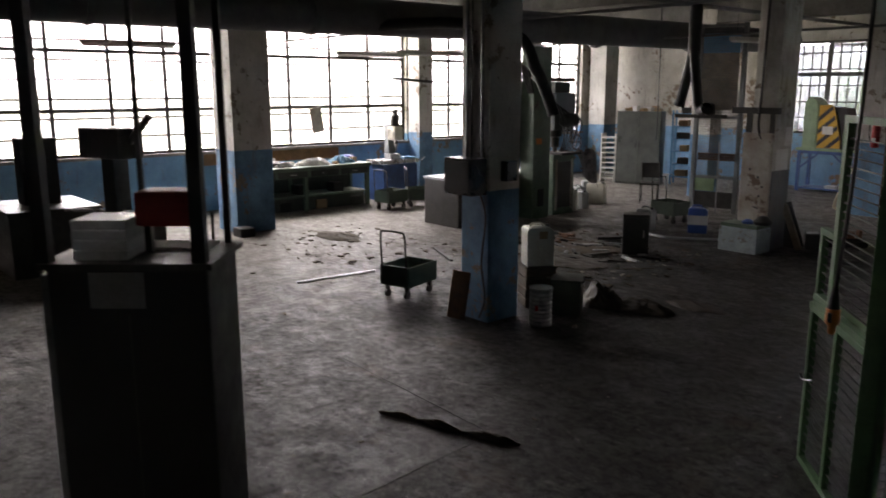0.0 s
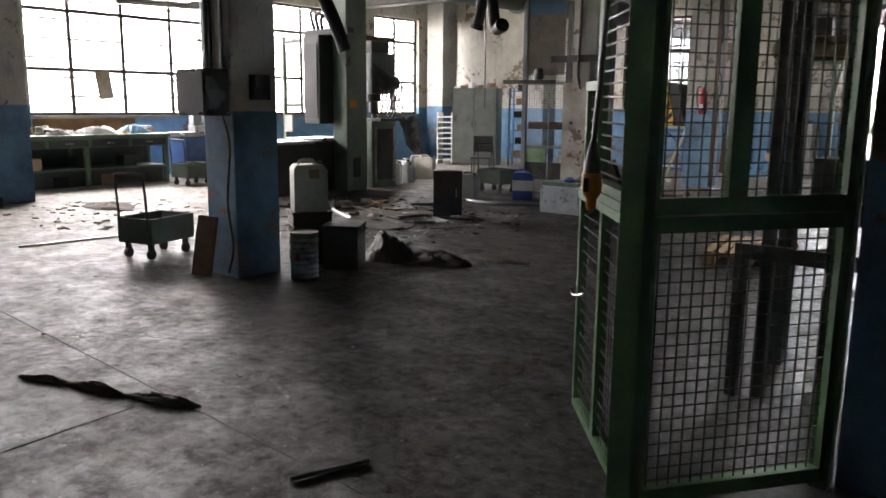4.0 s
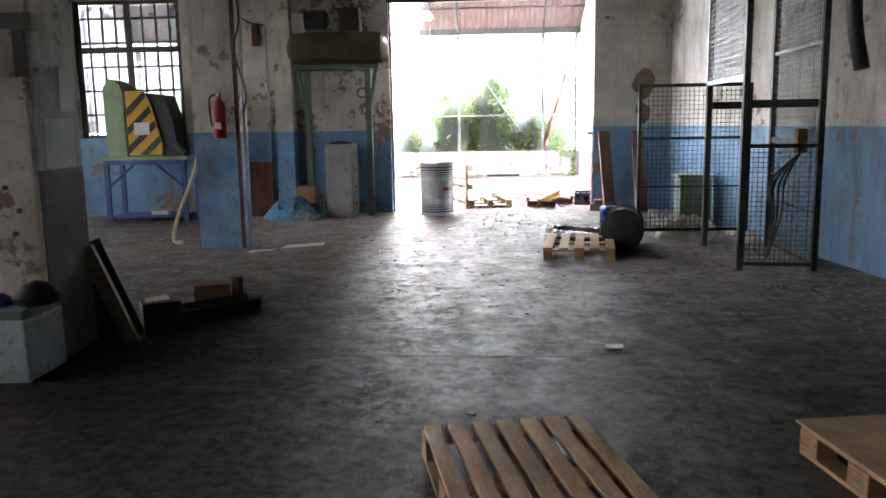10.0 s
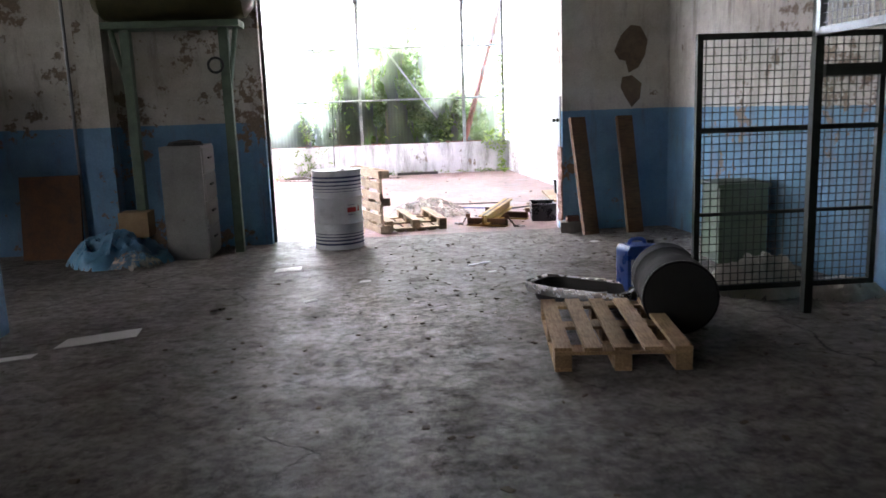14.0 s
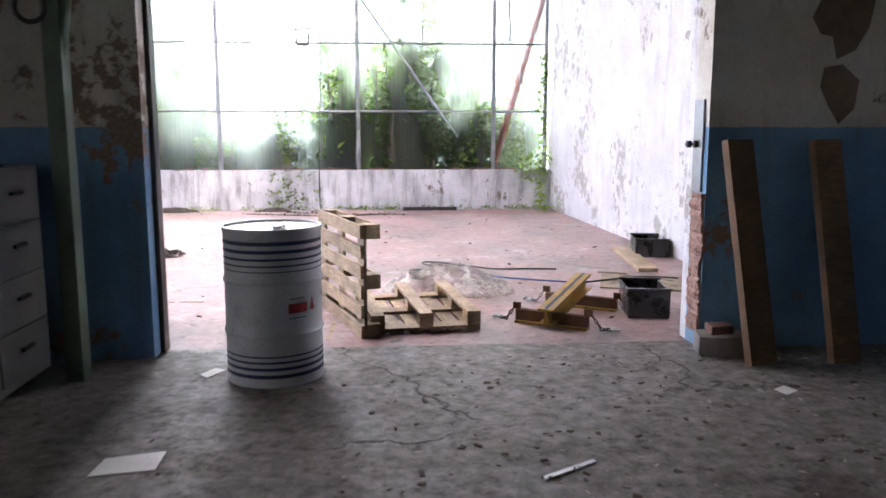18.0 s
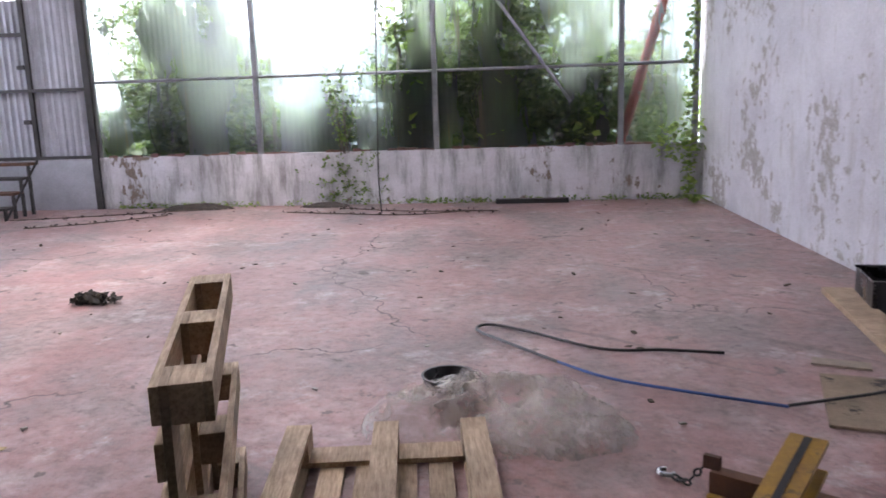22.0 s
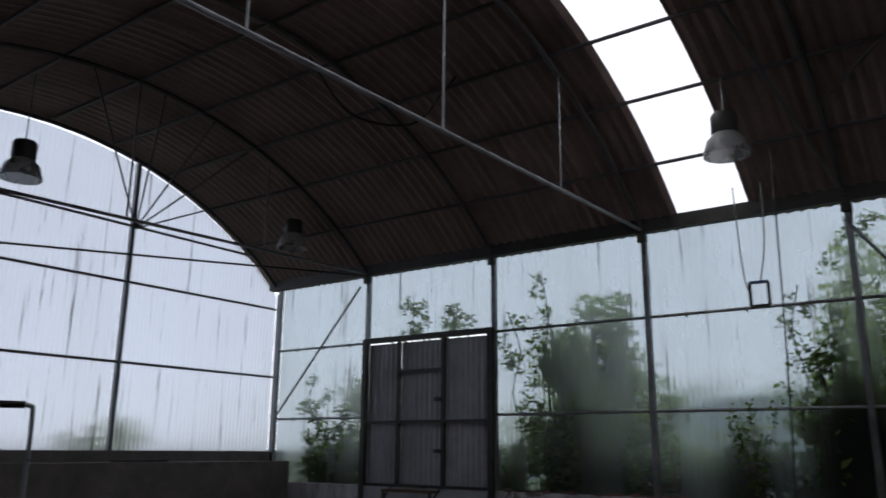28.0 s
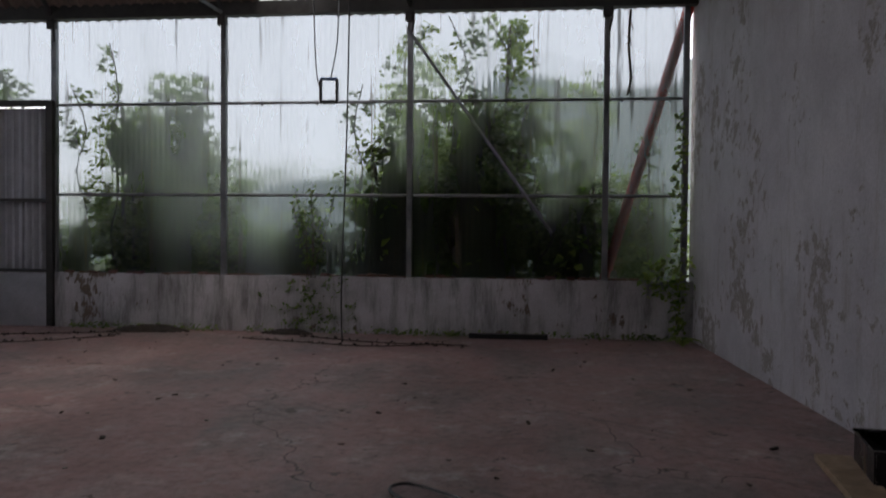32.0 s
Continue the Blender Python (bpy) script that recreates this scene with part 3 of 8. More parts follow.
M["dryleaf"] = leaf_mat("dry_leaf", (0.16, 0.17, 0.05), (0.34, 0.28, 0.13))
M["beamyellow"] = surf("worn_beam_yellow", (0.46, 0.26, 0.035), (0.24, 0.13, 0.025), 0.5, scale=6, wear=(0.09, 0.06, 0.035), wear_at=0.58)
M["chipstain"] = surf("stained_chipboard", (0.33, 0.26, 0.18), (0.17, 0.13, 0.09), 0.85, scale=3.5, wear=(0.04, 0.034, 0.028), wear_at=0.57)

# ---- builders ----


def box(bm, x0, x1, y0, y1, z0, z1, m=None):
    vs = [bm.verts.new((x, y, z)) for z in (z0, z1) for x, y in ((x0, y0), (x1, y0), (x1, y1), (x0, y1))]
    for f in ((3, 2, 1, 0), (4, 5, 6, 7), (0, 1, 5, 4), (1, 2, 6, 5), (2, 3, 7, 6), (3, 0, 4, 7)):
        bm.faces.new([vs[i] for i in f])
    if m is not None:
        for v in vs:
            v.co = m @ v.co
    return bm


def rod(bm, p0, p1, r, n=8, r2=None):
    """A round bar from p0 to p1."""
    p0, p1 = Vector(p0), Vector(p1)
    q = (p1 - p0).to_track_quat("Z", "Y")
    rings = []
    for p, rad in ((p0, r), (p1, r if r2 is None else r2)):
        rings.append([bm.verts.new(p + q @ Vector((rad * math.cos(a), rad * math.sin(a), 0))) for a in (2 * math.pi * k / n for k in range(n))])
    for k in range(n):
        bm.faces.new((rings[0][k], rings[0][(k + 1) % n], rings[1][(k + 1) % n], rings[1][k]))
    bm.faces.new(rings[0][::-1])
    bm.faces.new(rings[1])
    return bm


def tube(bm, pts, r, n=8):
    """A bent tube through the points."""
    pts = [Vector(p) for p in pts]
    rings = []
    for i, p in enumerate(pts):
        d = (pts[min(i + 1, len(pts) - 1)] - pts[max(i - 1, 0)]).normalized()
        q = d.to_track_quat("Z", "Y")
        rings.append([bm.verts.new(p + q @ Vector((r * math.cos(a), r * math.sin(a), 0))) for a in (2 * math.pi * k / n for k in range(n))])
    for a, b in zip(rings, rings[1:]):
        off = min(range(n), key=lambda s: sum((a[k].co - b[(k + s) % n].co).length for k in range(0, n, 2)))
        for k in range(n):
            bm.faces.new((a[k], a[(k + 1) % n], b[(k + 1 + off) % n], b[(k + off) % n]))
    bm.faces.new(rings[0][::-1])
    bm.faces.new(rings[-1])
    return bm


def bend(pts, steps=6):
    """Points on a smooth curve through pts."""
    pts = [Vector(p) for p in pts]
    out = []
    for i in range(len(pts) - 1):
        a, b, c, d = pts[max(i - 1, 0)], pts[i], pts[i + 1], pts[min(i + 2, len(pts) - 1)]
        for k in range(steps):
            t = k / steps
            out.append(0.5 * ((2 * b) + (c - a) * t + (2 * a - 5 * b + 4 * c - d) * t * t + (3 * b - a - 3 * c + d) * t ** 3))
    return out + [pts[-1]]


def lathe(bm, profile, n=28, m=None):
    """Turned body from (radius, height) pairs."""
    rings = []
    for r, z in profile:
        rings.append([bm.verts.new((max(r, 0.0005) * math.cos(a), max(r, 0.0005) * math.sin(a), z)) for a in (2 * math.pi * k / n for k in range(n))])
    for a, b in zip(rings, rings[1:]):
        for k in range(n):
            bm.faces.new((a[k], a[(k + 1) % n], b[(k + 1) % n], b[k]))
    bm.faces.new(rings[0][::-1])
    bm.faces.new(rings[-1])
    if m is not None:
        for ring in rings:
            for v in ring:
                v.co = m @ v.co
    return bm


def prism(bm, poly, z0, z1, m=None):
    lo = [bm.verts.new((x, y, z0)) for x, y in poly]
    hi = [bm.verts.new((x, y, z1)) for x, y in poly]
    n = len(poly)
    bm.faces.new(lo[::-1])
    bm.faces.new(hi)
    for k in range(n):
        bm.faces.new((lo[k], lo[(k + 1) % n], hi[(k + 1) % n], hi[k]))
    if m is not None:
        for v in lo + hi:
            v.co = m @ v.co
    return bm


def part(name, bm, material, parent=None, label="", smooth=False, bevel=0.0):
    """Links a bmesh as one mesh object, under a thing or a part."""
    if bevel:
        bmesh.ops.bevel(bm, geom=list(bm.edges), offset=bevel, segments=2, affect="EDGES", profile=0.7)
    bmesh.ops.recalc_face_normals(bm, faces=list(bm.faces))
    me = bpy.data.meshes.new(name)
    bm.to_mesh(me)
    bm.free()
    me.materials.append(M[material])
    if smooth:
        for p in me.polygons:
            p.use_smooth = True
        me.set_sharp_from_angle(angle=radians(40))
    ob = new(name, me)
    if parent is not None:
        ob.parent = parent
    if label:
        ob["label"] = label
    return ob


def thing(name, label, category, loc=(0, 0, 0), rz=0.0, group="", kind=""):
    e = new(name)
    e.empty_display_size = 0.1
    e.matrix_world = pose(*loc, 0, 0, rz)
    return tagged(e, label, category, group, kind)


def nb():
    return bmesh.new()


def one(name, bm, material, label, category, kind="", smooth=False, bevel=0.0, loc=None, group=""):
    ob = part(name, bm, material, None, "", smooth, bevel)
    if loc is not None:
        ob.matrix_world = pose(*loc)
    return tagged(ob, label, category, group, kind)


def heap(name, loc, rx, ry, h, mat, label, category, seed, n=18, fold=1.0):
    """A crumpled heap: a dome of a fine grid with soft lumps and ridged folds."""
    bm = nb()
    rn = random.Random(seed)
    off = Vector((rn.uniform(0, 50), rn.uniform(0, 50), 0))
    n = int(n * 1.7)
    vs = {}
    for i in range(n + 1):
        for k in range(n + 1):
            u, v = 2 * i / n - 1, 2 * k / n - 1
            r = math.hypot(u, v)
            e = max(0.0, 1 - r ** 2.2)
            lump = noise.noise(Vector((u * 1.8, v * 1.8, 0)) + off)
            ridge = 1 - 2 * abs(noise.noise(Vector((u * 3.4, v * 3.4, 3)) + off))
            ridge2 = 1 - 2 * abs(noise.noise(Vector((u * 7.5, v * 7.5, 9)) + off))
            z = h * e ** 0.7 * (0.5 + 0.45 * lump + fold * (0.28 * ridge + 0.13 * ridge2)) if r < 1.05 else -0.02
            k2 = 1 + 0.22 * noise.noise(Vector((u * 1.7, v * 1.7, 7)) + off)
            vs[i, k] = bm.verts.new((u * rx * k2, v * ry * k2, max(z, 0.0) - (0.01 if r > 0.98 else 0)))
    for i in range(n):
        for k in range(n):
            if math.hypot(2 * (i + 0.5) / n - 1, 2 * (k + 0.5) / n - 1) < 1.0:
                bm.faces.new((vs[i, k], vs[i + 1, k], vs[i + 1, k + 1], vs[i, k + 1]))
    for v in [v for v in bm.verts if not v.link_faces]:
        bm.verts.remove(v)
    return one(name, bm, mat, label, category, smooth=True, loc=loc)


# ---- setting: the hall ----
DOOR_Y, DOOR_L, DOOR_R, DOOR_H = 19.6, -3.68, -0.12, 3.65
WIN_X, CEIL = -15.0, 4.4
EXT_GROUND = box(nb(), -400, 400, -400, 400, -0.6, -0.16)
one("ground", EXT_GROUND, "grass", "overgrown ground around the buildings", "ground", "structure")


def wall_x(x0, x1, z0, z1, spans, thick_axis, a0, a1, holes):
    """Boxes of a wall along one axis from a0 to a1 with holes (h0, h1, low, high)."""
    bm = nb()
    def put(b0, b1, c0, c1):
        if b1 - b0 > 1e-4 and c1 - c0 > 1e-4:
            if thick_axis == "x":
                box(bm, x0, x1, b0, b1, c0, c1)
            else:
                box(bm, b0, b1, x0, x1, c0, c1)
    at = a0
    for h0, h1, lo, hi in sorted(holes):
        put(at, h0, z0, z1)
        put(h0, h1, z0, lo)
        put(h0, h1, hi, z1)
        at = h1
    put(at, a1, z0, z1)
    return bm


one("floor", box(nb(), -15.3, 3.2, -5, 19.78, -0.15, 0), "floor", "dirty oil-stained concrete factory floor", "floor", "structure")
one("wall_windows", wall_x(-15.3, -15.0, 0, CEIL + 0.2, 0, "x", -5, 19.6, [(a, b, 1.28, 3.95) for a, b in BAYS]), "wall", "peeling factory wall with a blue dado and steel windows", "wall", "structure")
one("wall_doorway", wall_x(19.6, 19.84, -0.15, CEIL + 0.2, 0, "y", -15.3, 1.6, [(DOOR_L, DOOR_R, -0.1, DOOR_H), (-9.3, -7.35, 1.4, 3.8)]), "wall", "stained two-tone wall around a wide open doorway", "wall", "structure")
bm = nb()
prism(bm, [(2.95, -5), (3.2, -5), (3.2, 6), (2.25, 12), (1.5, 19.6), (1.2, 19.6), (1.82, 12.9), (2.72, 3.5), (2.72, -5)], 0, CEIL + 0.2)
one("wall_side", bm, "sidewall", "peeling cream and blue side wall with bare plaster patches", "wall", "structure")
one("wall_back", box(nb(), -15.3, 3.2, -5.3, -5, 0, CEIL + 0.2), "wall", "plain back wall of the hall", "wall", "structure")
one("wall_pier", box(nb(), 0.15, 2.8, 3.68, 3.98, 0, CEIL), "wall", "short wall pier beside the goods lift cage", "wall", "structure")
bm = nb()
box(bm, -15.3, 3.2, -5.3, 19.95, CEIL + 0.2, CEIL + 0.45)
for y in (0.2, 5.0, 10.6, 15.7):
    box(bm, -15.0, 2.6, y - 0.15, y + 0.15, CEIL - 0.32, CEIL + 0.2)
one("ceiling", bm, "ceiling", "sooty plastered ceiling with concrete beams", "ceiling", "structure")
bm = nb()
box(bm, DOOR_L - 0.02, DOOR_R + 0.02, 19.56, 19.62, DOOR_H - 0.02, DOOR_H + 0.1)
one("trim_lintel", bm, "darksteel", "steel lintel strip over the doorway", "trim", "structure")
# landing and stairs that lead down into the hall
bm = nb()
box(bm, -1.3, 2.72, -5, -1.55, 0, 1.1)
prism(bm, [(-1.35, -1.02), (-1.03, -0.64), (-1.3, -0.42), (-1.6, -0.8)], 0, 1.1)
one("floor_landing", bm, "concrete", "raised concrete landing above the hall floor", "landing", "structure")
steps = thing("stairs", "short flight of worn concrete steps", "stairs", kind="structure")
for k, zt in enumerate((0.93, 0.74, 0.56, 0.37, 0.19)):
    part("step", box(nb(), 0.22, 2.71, -1.548 + 0.28 * k, -1.27 + 0.28 * k, 0, zt), "concrete", steps, bevel=0.012)


def grid_window(name, axis, at, a0, a1, z0, z1, cols, transoms, bars, label):
    """A steel window with mullions, transoms, glazing bars and panes, in a wall across x or y."""
    w = thing(name, label, "window", kind="structure")
    def bx(bm, u0, u1, d0, d1, c0, c1):
        return box(bm, at + d0, at + d1, u0, u1, c0, c1) if axis == "x" else box(bm, u0, u1, at + d0, at + d1, c0, c1)
    f = nb()
    bx(f, a0, a1, -0.035, 0.035, z0, z0 + 0.06)
    bx(f, a0, a1, -0.035, 0.035, z1 - 0.06, z1)
    bx(f, a0, a0 + 0.06, -0.034, 0.034, z0 + 0.06, z1 - 0.06)
    bx(f, a1 - 0.06, a1, -0.034, 0.034, z0 + 0.06, z1 - 0.06)
    part("window_frame", f, "frame", w)
    step = (a1 - a0) / cols
    for k in range(1, cols):
        part("mullion", bx(nb(), a0 + k * step - 0.035, a0 + k * step + 0.035, -0.03, 0.03, z0 + 0.06, z1 - 0.06), "frame", w)
    for zt in transoms:
        part("transom", bx(nb(), a0 + 0.06, a1 - 0.06, -0.028, 0.028, zt - 0.035, zt + 0.035), "frame", w)
    if bars:
        bm = nb()
        z = z0 + bars
        while z < z1 - 0.1:
            if all(abs(z - zt) > 0.1 for zt in transoms):
                bx(bm, a0 + 0.06, a1 - 0.06, -0.016, 0.016, z - 0.017, z + 0.017)
            z += bars
        part("glazing_bars", bm, "frame", w)
    for k in range(cols):
        u0, u1 = a0 + k * step + 0.04, a0 + (k + 1) * step - 0.04
        levels = [z0 + 0.06, *transoms, z1 - 0.06]
        for c0, c1 in zip(levels, levels[1:]):
            part("pane", bx(nb(), u0, u1, -0.006, 0.0, c0 + 0.03, c1 - 0.03), "glass", w)
    sill = nb()
    bx(sill, a0 - 0.05, a1 + 0.05, -0.1, 0.22, z0 - 0.06, z0)
    part("window_sill", sill, "concrete", w)
    return w


for k, (b0, b1) in enumerate(BAYS):
    n = max(1, round((b1 - b0) / 1.1))
    grid_window("window_%d" % (k + 1), "x", -15.15, b0, b1, 1.28, 3.95, n, [2.17, 3.3], 0.37, "wide steel factory window with many small panes")
w6 = grid_window("window_6", "y", 19.78, -9.3, -7.35, 1.4, 3.8, 2, [2.95], 0.42, "dark steel window with small panes beside the doorway")
for c in range(2):
    bm = nb()
    for k in range(1, 4):
        xx = -9.3 + 0.975 * c + 0.975 * k / 4
        box(bm, xx - 0.017, xx + 0.017, 19.768, 19.792, 1.46, 3.74)
    part("glazing_bars", bm, "frame", w6)
part("mullion", box(nb(), -8.385, -8.265, 19.72, 19.745, 1.4, 3.8), "frame", w6)
part("transom", box(nb(), -9.3, -7.35, 19.722, 19.744, 2.9, 3.0), "frame", w6)
for x in (-9.25, -7.4):
    part("frame_stile", box(nb(), x - 0.055, x + 0.055, 19.721, 19.745, 1.4, 3.8), "frame", w6)


def column(x, y, half, label, deep=None, paint="column"):
    c = thing("column", label, "column", (x, y, 0), kind="structure")
    sh = nb()
    deep = deep or half
    box(sh, -half, half, -deep, deep, 0, CEIL)
    part("shaft", sh, paint, c, bevel=0.015)
    return c


col1 = column(-5.26, 4.6, 0.22, "concrete column painted blue below and grey above", 0.24)
col2 = column(-5.48, 15.8, 0.27, "peeling column with a blue lower half")
colB = column(-5.195, 10.85, 0.2, "grey concrete column beside a machine post, paler above", 0.29, "postcolumn")
colL = column(-12.4, 5.15, 0.38, "thick two-tone column near the workbench")
colC = column(-14.55, 18.35, 0.3, "two-tone column against the window wall")
colD = column(-14.75, 11.25, 0.22, "pilaster between the factory windows")
colE = column(-14.75, 6.28, 0.3, "pilaster between the factory windows")
colF = column(-9.4, 15.8, 0.26, "grey concrete column with a poster board")
# plaster corner strips and pipes on the doorway wall
pil = one("wall_pilaster", box(nb(), -5.66, -5.36, 19.35, 19.6, 0, CEIL), "wall", "shallow painted pilaster", "wall", "structure")

bm = nb()
prism(bm, [(-3.4, 10.755), (-1.9, 10.69), (-0.4, 10.62), (0.9, 10.6), (0.9, 10.615), (-0.4, 10.637), (-1.9, 10.708), (-3.4, 10.775)], -0.01, 0.0025)
one("floor_joint", bm, "black", "dark open joint across the concrete floor", "joint", "structure")
for x0, y0, x1, y1 in ((-6.0, 2.51, -1.2, 2.3), (-2.71, 0.4, -2.9, 2.3), (-3.76, 10.07, -2.9, 9.41), (-2.9, 9.41, -2.62, 9.89), (-4.2, 10.94, -3.4, 10.76)):
    ln = math.hypot(x1 - x0, y1 - y0)
    jn = box(nb(), 0, ln, -0.004, 0.004, -0.01, 0.0022)
    one("floor_joint", jn, "mat", "dark saw cut across the concrete floor", "joint", "structure").matrix_world = pose(x0, y0, 0, 0, 0, math.degrees(math.atan2(y1 - y0, x1 - x0)))
plaster = nb()
prism(plaster, [(0.52, 2.15), (0.6, 2.33), (0.72, 2.45), (0.84, 2.43), (0.93, 2.27), (0.9, 2.09), (0.82, 1.95), (0.7, 1.89), (0.66, 2.03), (0.58, 2.05)], 0, 0.003, pose(0, 19.6, 0, 90, 0, 0))
prism(plaster, [(0.62, 1.84), (0.74, 1.86), (0.86, 1.76), (0.84, 1.58), (0.74, 1.48), (0.66, 1.60), (0.6, 1.72)], 0, 0.003, pose(0, 19.6, 0, 90, 0, 0))
one("plaster_patch", plaster, "bareplaster", "bare brown plaster where the wall paint has flaked", "plaster", "structure")

# ---- setting: the translucent shed ----
SH_Y0, SH_Y1, SH_X0, SH_X1 = 19.95, 29.03, -12.2, 0.74
EAVE, RISE, YC = 4.08, 1.75, 24.52
ARC_R = (4.5 ** 2 + RISE ** 2) / (2 * RISE)


def arch_z(y, lift=0.0):
    return EAVE + RISE - ARC_R + math.sqrt(max((ARC_R + lift) ** 2 - (y - YC) ** 2, 0))


one("floor_shed", box(nb(), SH_X0 - 0.3, 1.6, 19.785, 29.2, -0.15, -0.004), "redfloor", "faded red painted concrete floor, dirty", "floor", "structure")
one("wall_low_far", box(nb(), -11.6, 0.9, 28.98, 29.22, -0.004, 0.72), "lowwall", "low white wall with peeling paint and moss", "wall", "structure")
bm = nb()
box(bm, -12.1, -11.62, 19.95, 29.0, 0, 1.06)
box(bm, -12.4, -12.1, 19.95, 29.25, 0, 1.22)
one("wall_low_gable", bm, "concrete", "grey concrete parapet wall with a ledge", "wall", "structure")
bm = nb()
prism(bm, [(1.22, 19.95), (0.81, 29.03), (0.81, 29.25), (1.15, 29.25), (1.6, 19.95)], 0, 4.9)
one("wall_peeling", bm, "shedwall", "tall white side wall with peeling paint", "wall", "structure")
one("wall_jamb", box(nb(), DOOR_R + 0.003, 1.6, 19.843, 19.95, -0.15, CEIL - 0.33), "shedwall", "thickened white painted jamb on the shed side", "wall", "structure")
one("trim_channel", box(nb(), DOOR_L - 0.02, DOOR_L + 0.03, 19.735, 19.843, 0, DOOR_H), "darksteel", "dark steel guide channel at the doorway edge", "trim", "structure")
one("wall_above_doorway", box(nb(), -15.3, 1.6, 19.843, 20.02, CEIL - 0.32, CEIL + 0.2), "concrete", "grey wall head above the doorway", "wall", "structure")


def corrugated(bm, u0, u1, place, pitch=0.076, amp=0.006, rows=(0.0, 1.0)):
    """A corrugated sheet: u runs across the waves, place(u, depth, v) gives the point."""
    n = int((u1 - u0) / (pitch / 4))
    prev = None
    for i in range(n + 1):
        u = u0 + (u1 - u0) * i / n
        d = amp * math.sin(2 * math.pi * (u - u0) / pitch)
        cur = [bm.verts.new(place(u, d, v)) for v in rows]
        if prev:
            for k in range(len(rows) - 1):
                bm.faces.new((prev[k], cur[k], cur[k + 1], prev[k + 1]))
        prev = cur
    return bm


posts_x = [-12.08, -9.95, -7.49, -5.14, -2.69, -0.25, 0.7]
sheets = thing("sheet_wall_far", "translucent corrugated plastic wall, stained and overgrown", "wall", kind="structure")
for a, b in zip(posts_x, posts_x[1:]):
    if abs(a + 9.95) < 0.01:
        part("sheet", corrugated(nb(), a, b, lambda u, d, v: (u, 29.1 + 0.4 * d, 3.0 + v * 1.1)), "oldsheet", sheets, smooth=True)
        continue
    part("sheet", corrugated(nb(), a, b, lambda u, d, v: (u, 29.1 + 0.4 * d, 0.72 + v * 3.38)), "oldsheet", sheets, smooth=True)
gable = thing("sheet_wall_gable", "arched gable of pale translucent corrugated plastic", "wall", kind="structure")
gy = [20.0, 23.2, 26.0, 29.1]
for a, b in zip(gy, gy[1:]):
    part("sheet", corrugated(nb(), a, b, lambda u, d, v: (-12.3 + d, u, 1.22 + v * (arch_z(u) - 1.24))), "sheet", gable, smooth=True)
fr = thing("shed_frame", "grey steel tube frame of the shed", "frame", kind="structure")
for x in posts_x:
    part("post", box(nb(), x - 0.035, x + 0.035, 28.99, 29.06, 0.0 if x < 0.6 else 0.7, EAVE), "galv", fr, bevel=0.006)
for z in (1.76, 2.95):
    for a, b in zip(posts_x, posts_x[1:]):
        if abs(a + 9.95) < 0.01 and z < 2.9:
            continue
        part("purlin", rod(nb(), (a + 0.03, 29.03, z), (b - 0.03, 29.03, z), 0.02, 8), "galv", fr, smooth=True)
        bm = nb()
        for k in range(3):
            xx = a + (b - a) * (0.2 + 0.3 * k)
            box(bm, xx - 0.01, xx + 0.01, 29.045, 29.09, z - 0.03, z + 0.03)
        part("hook_bolt", bm, "galv", fr)
for y in gy:
    part("post", box(nb(), -12.24, -12.17, y - 0.035, y + 0.035, 1.22, arch_z(y)), "galv", fr, bevel=0.006)
for z in (2.5, 3.72, 4.6):
    half = 4.5 if z < EAVE else math.sqrt(max(ARC_R ** 2 - (z - (EAVE + RISE - ARC_R)) ** 2, 0))
    part("purlin", rod(nb(), (-12.2, YC - half, z), (-12.2, YC + half, z), 0.022, 8), "galv", fr, smooth=True)
part("brace", rod(nb(), (-2.72, 28.97, 3.85), (-0.9, 28.97, 1.3), 0.02), "galv", fr, smooth=True)
part("brace", rod(nb(), (-10.1, 28.97, 3.9), (-12.0, 28.97, 1.8), 0.018), "galv", fr, smooth=True)
# the vaulted roof
roof = thing("roof", "barrel roof of brown corrugated fibre cement with a clear strip", "roof", kind="structure")


def roof_strip(x0, x1, pitch, amp, lift=0.05, cut=1.0):
    ang = math.asin(4.55 / ARC_R)
    vs = [ -1 + 2 * k / 28 for k in range(29)]
    def place(u, d, v):
        a = v * ang
        rr = ARC_R + lift + d
        return (u, YC + rr * math.sin(a), EAVE + RISE - ARC_R + rr * math.cos(a))
    return corrugated(nb(), x0, x1, place, pitch, amp, vs)


SKY0, SKY1 = -4.68, -3.72
for a, b in ((-12.35, -10.4), (-10.4, -8.5), (-8.5, -6.6), (-6.6, SKY0), (SKY1, -1.9), (-1.9, 0.0), (0.0, 1.3)):
    part("roof_sheet", roof_strip(a - 0.03, b + 0.04, 0.15, 0.02, 0.05 if int(a * 10) % 2 else 0.058), "roof", roof, smooth=True)
part("skylight", roof_strip(SKY0 - 0.02, SKY1 + 0.02, 0.15, 0.015, 0.085), "clear", roof, "clear plastic roof strip", smooth=True)
ang = math.asin(4.5 / ARC_R)
arc_pts = [(YC + ARC_R * math.sin(v * ang), EAVE + RISE - ARC_R + ARC_R * math.cos(v * ang)) for v in (-1 + 2 * k / 24 for k in range(25))]
for x in (-12.15, -9.95, -7.49, -5.14, -2.69, -0.25):
    part("arch_rib", tube(nb(), [(x, y, z - 0.02) for y, z in arc_pts], 0.032, 8), "rooftube", roof, smooth=True)
    part("tie_bar", rod(nb(), (x, 20.1, EAVE - 0.2), (x, 28.95, EAVE + 0.02), 0.022), "galv", roof, smooth=True) if abs(x + 5.14) < 0.01 or abs(x + 9.95) < 0.01 else None
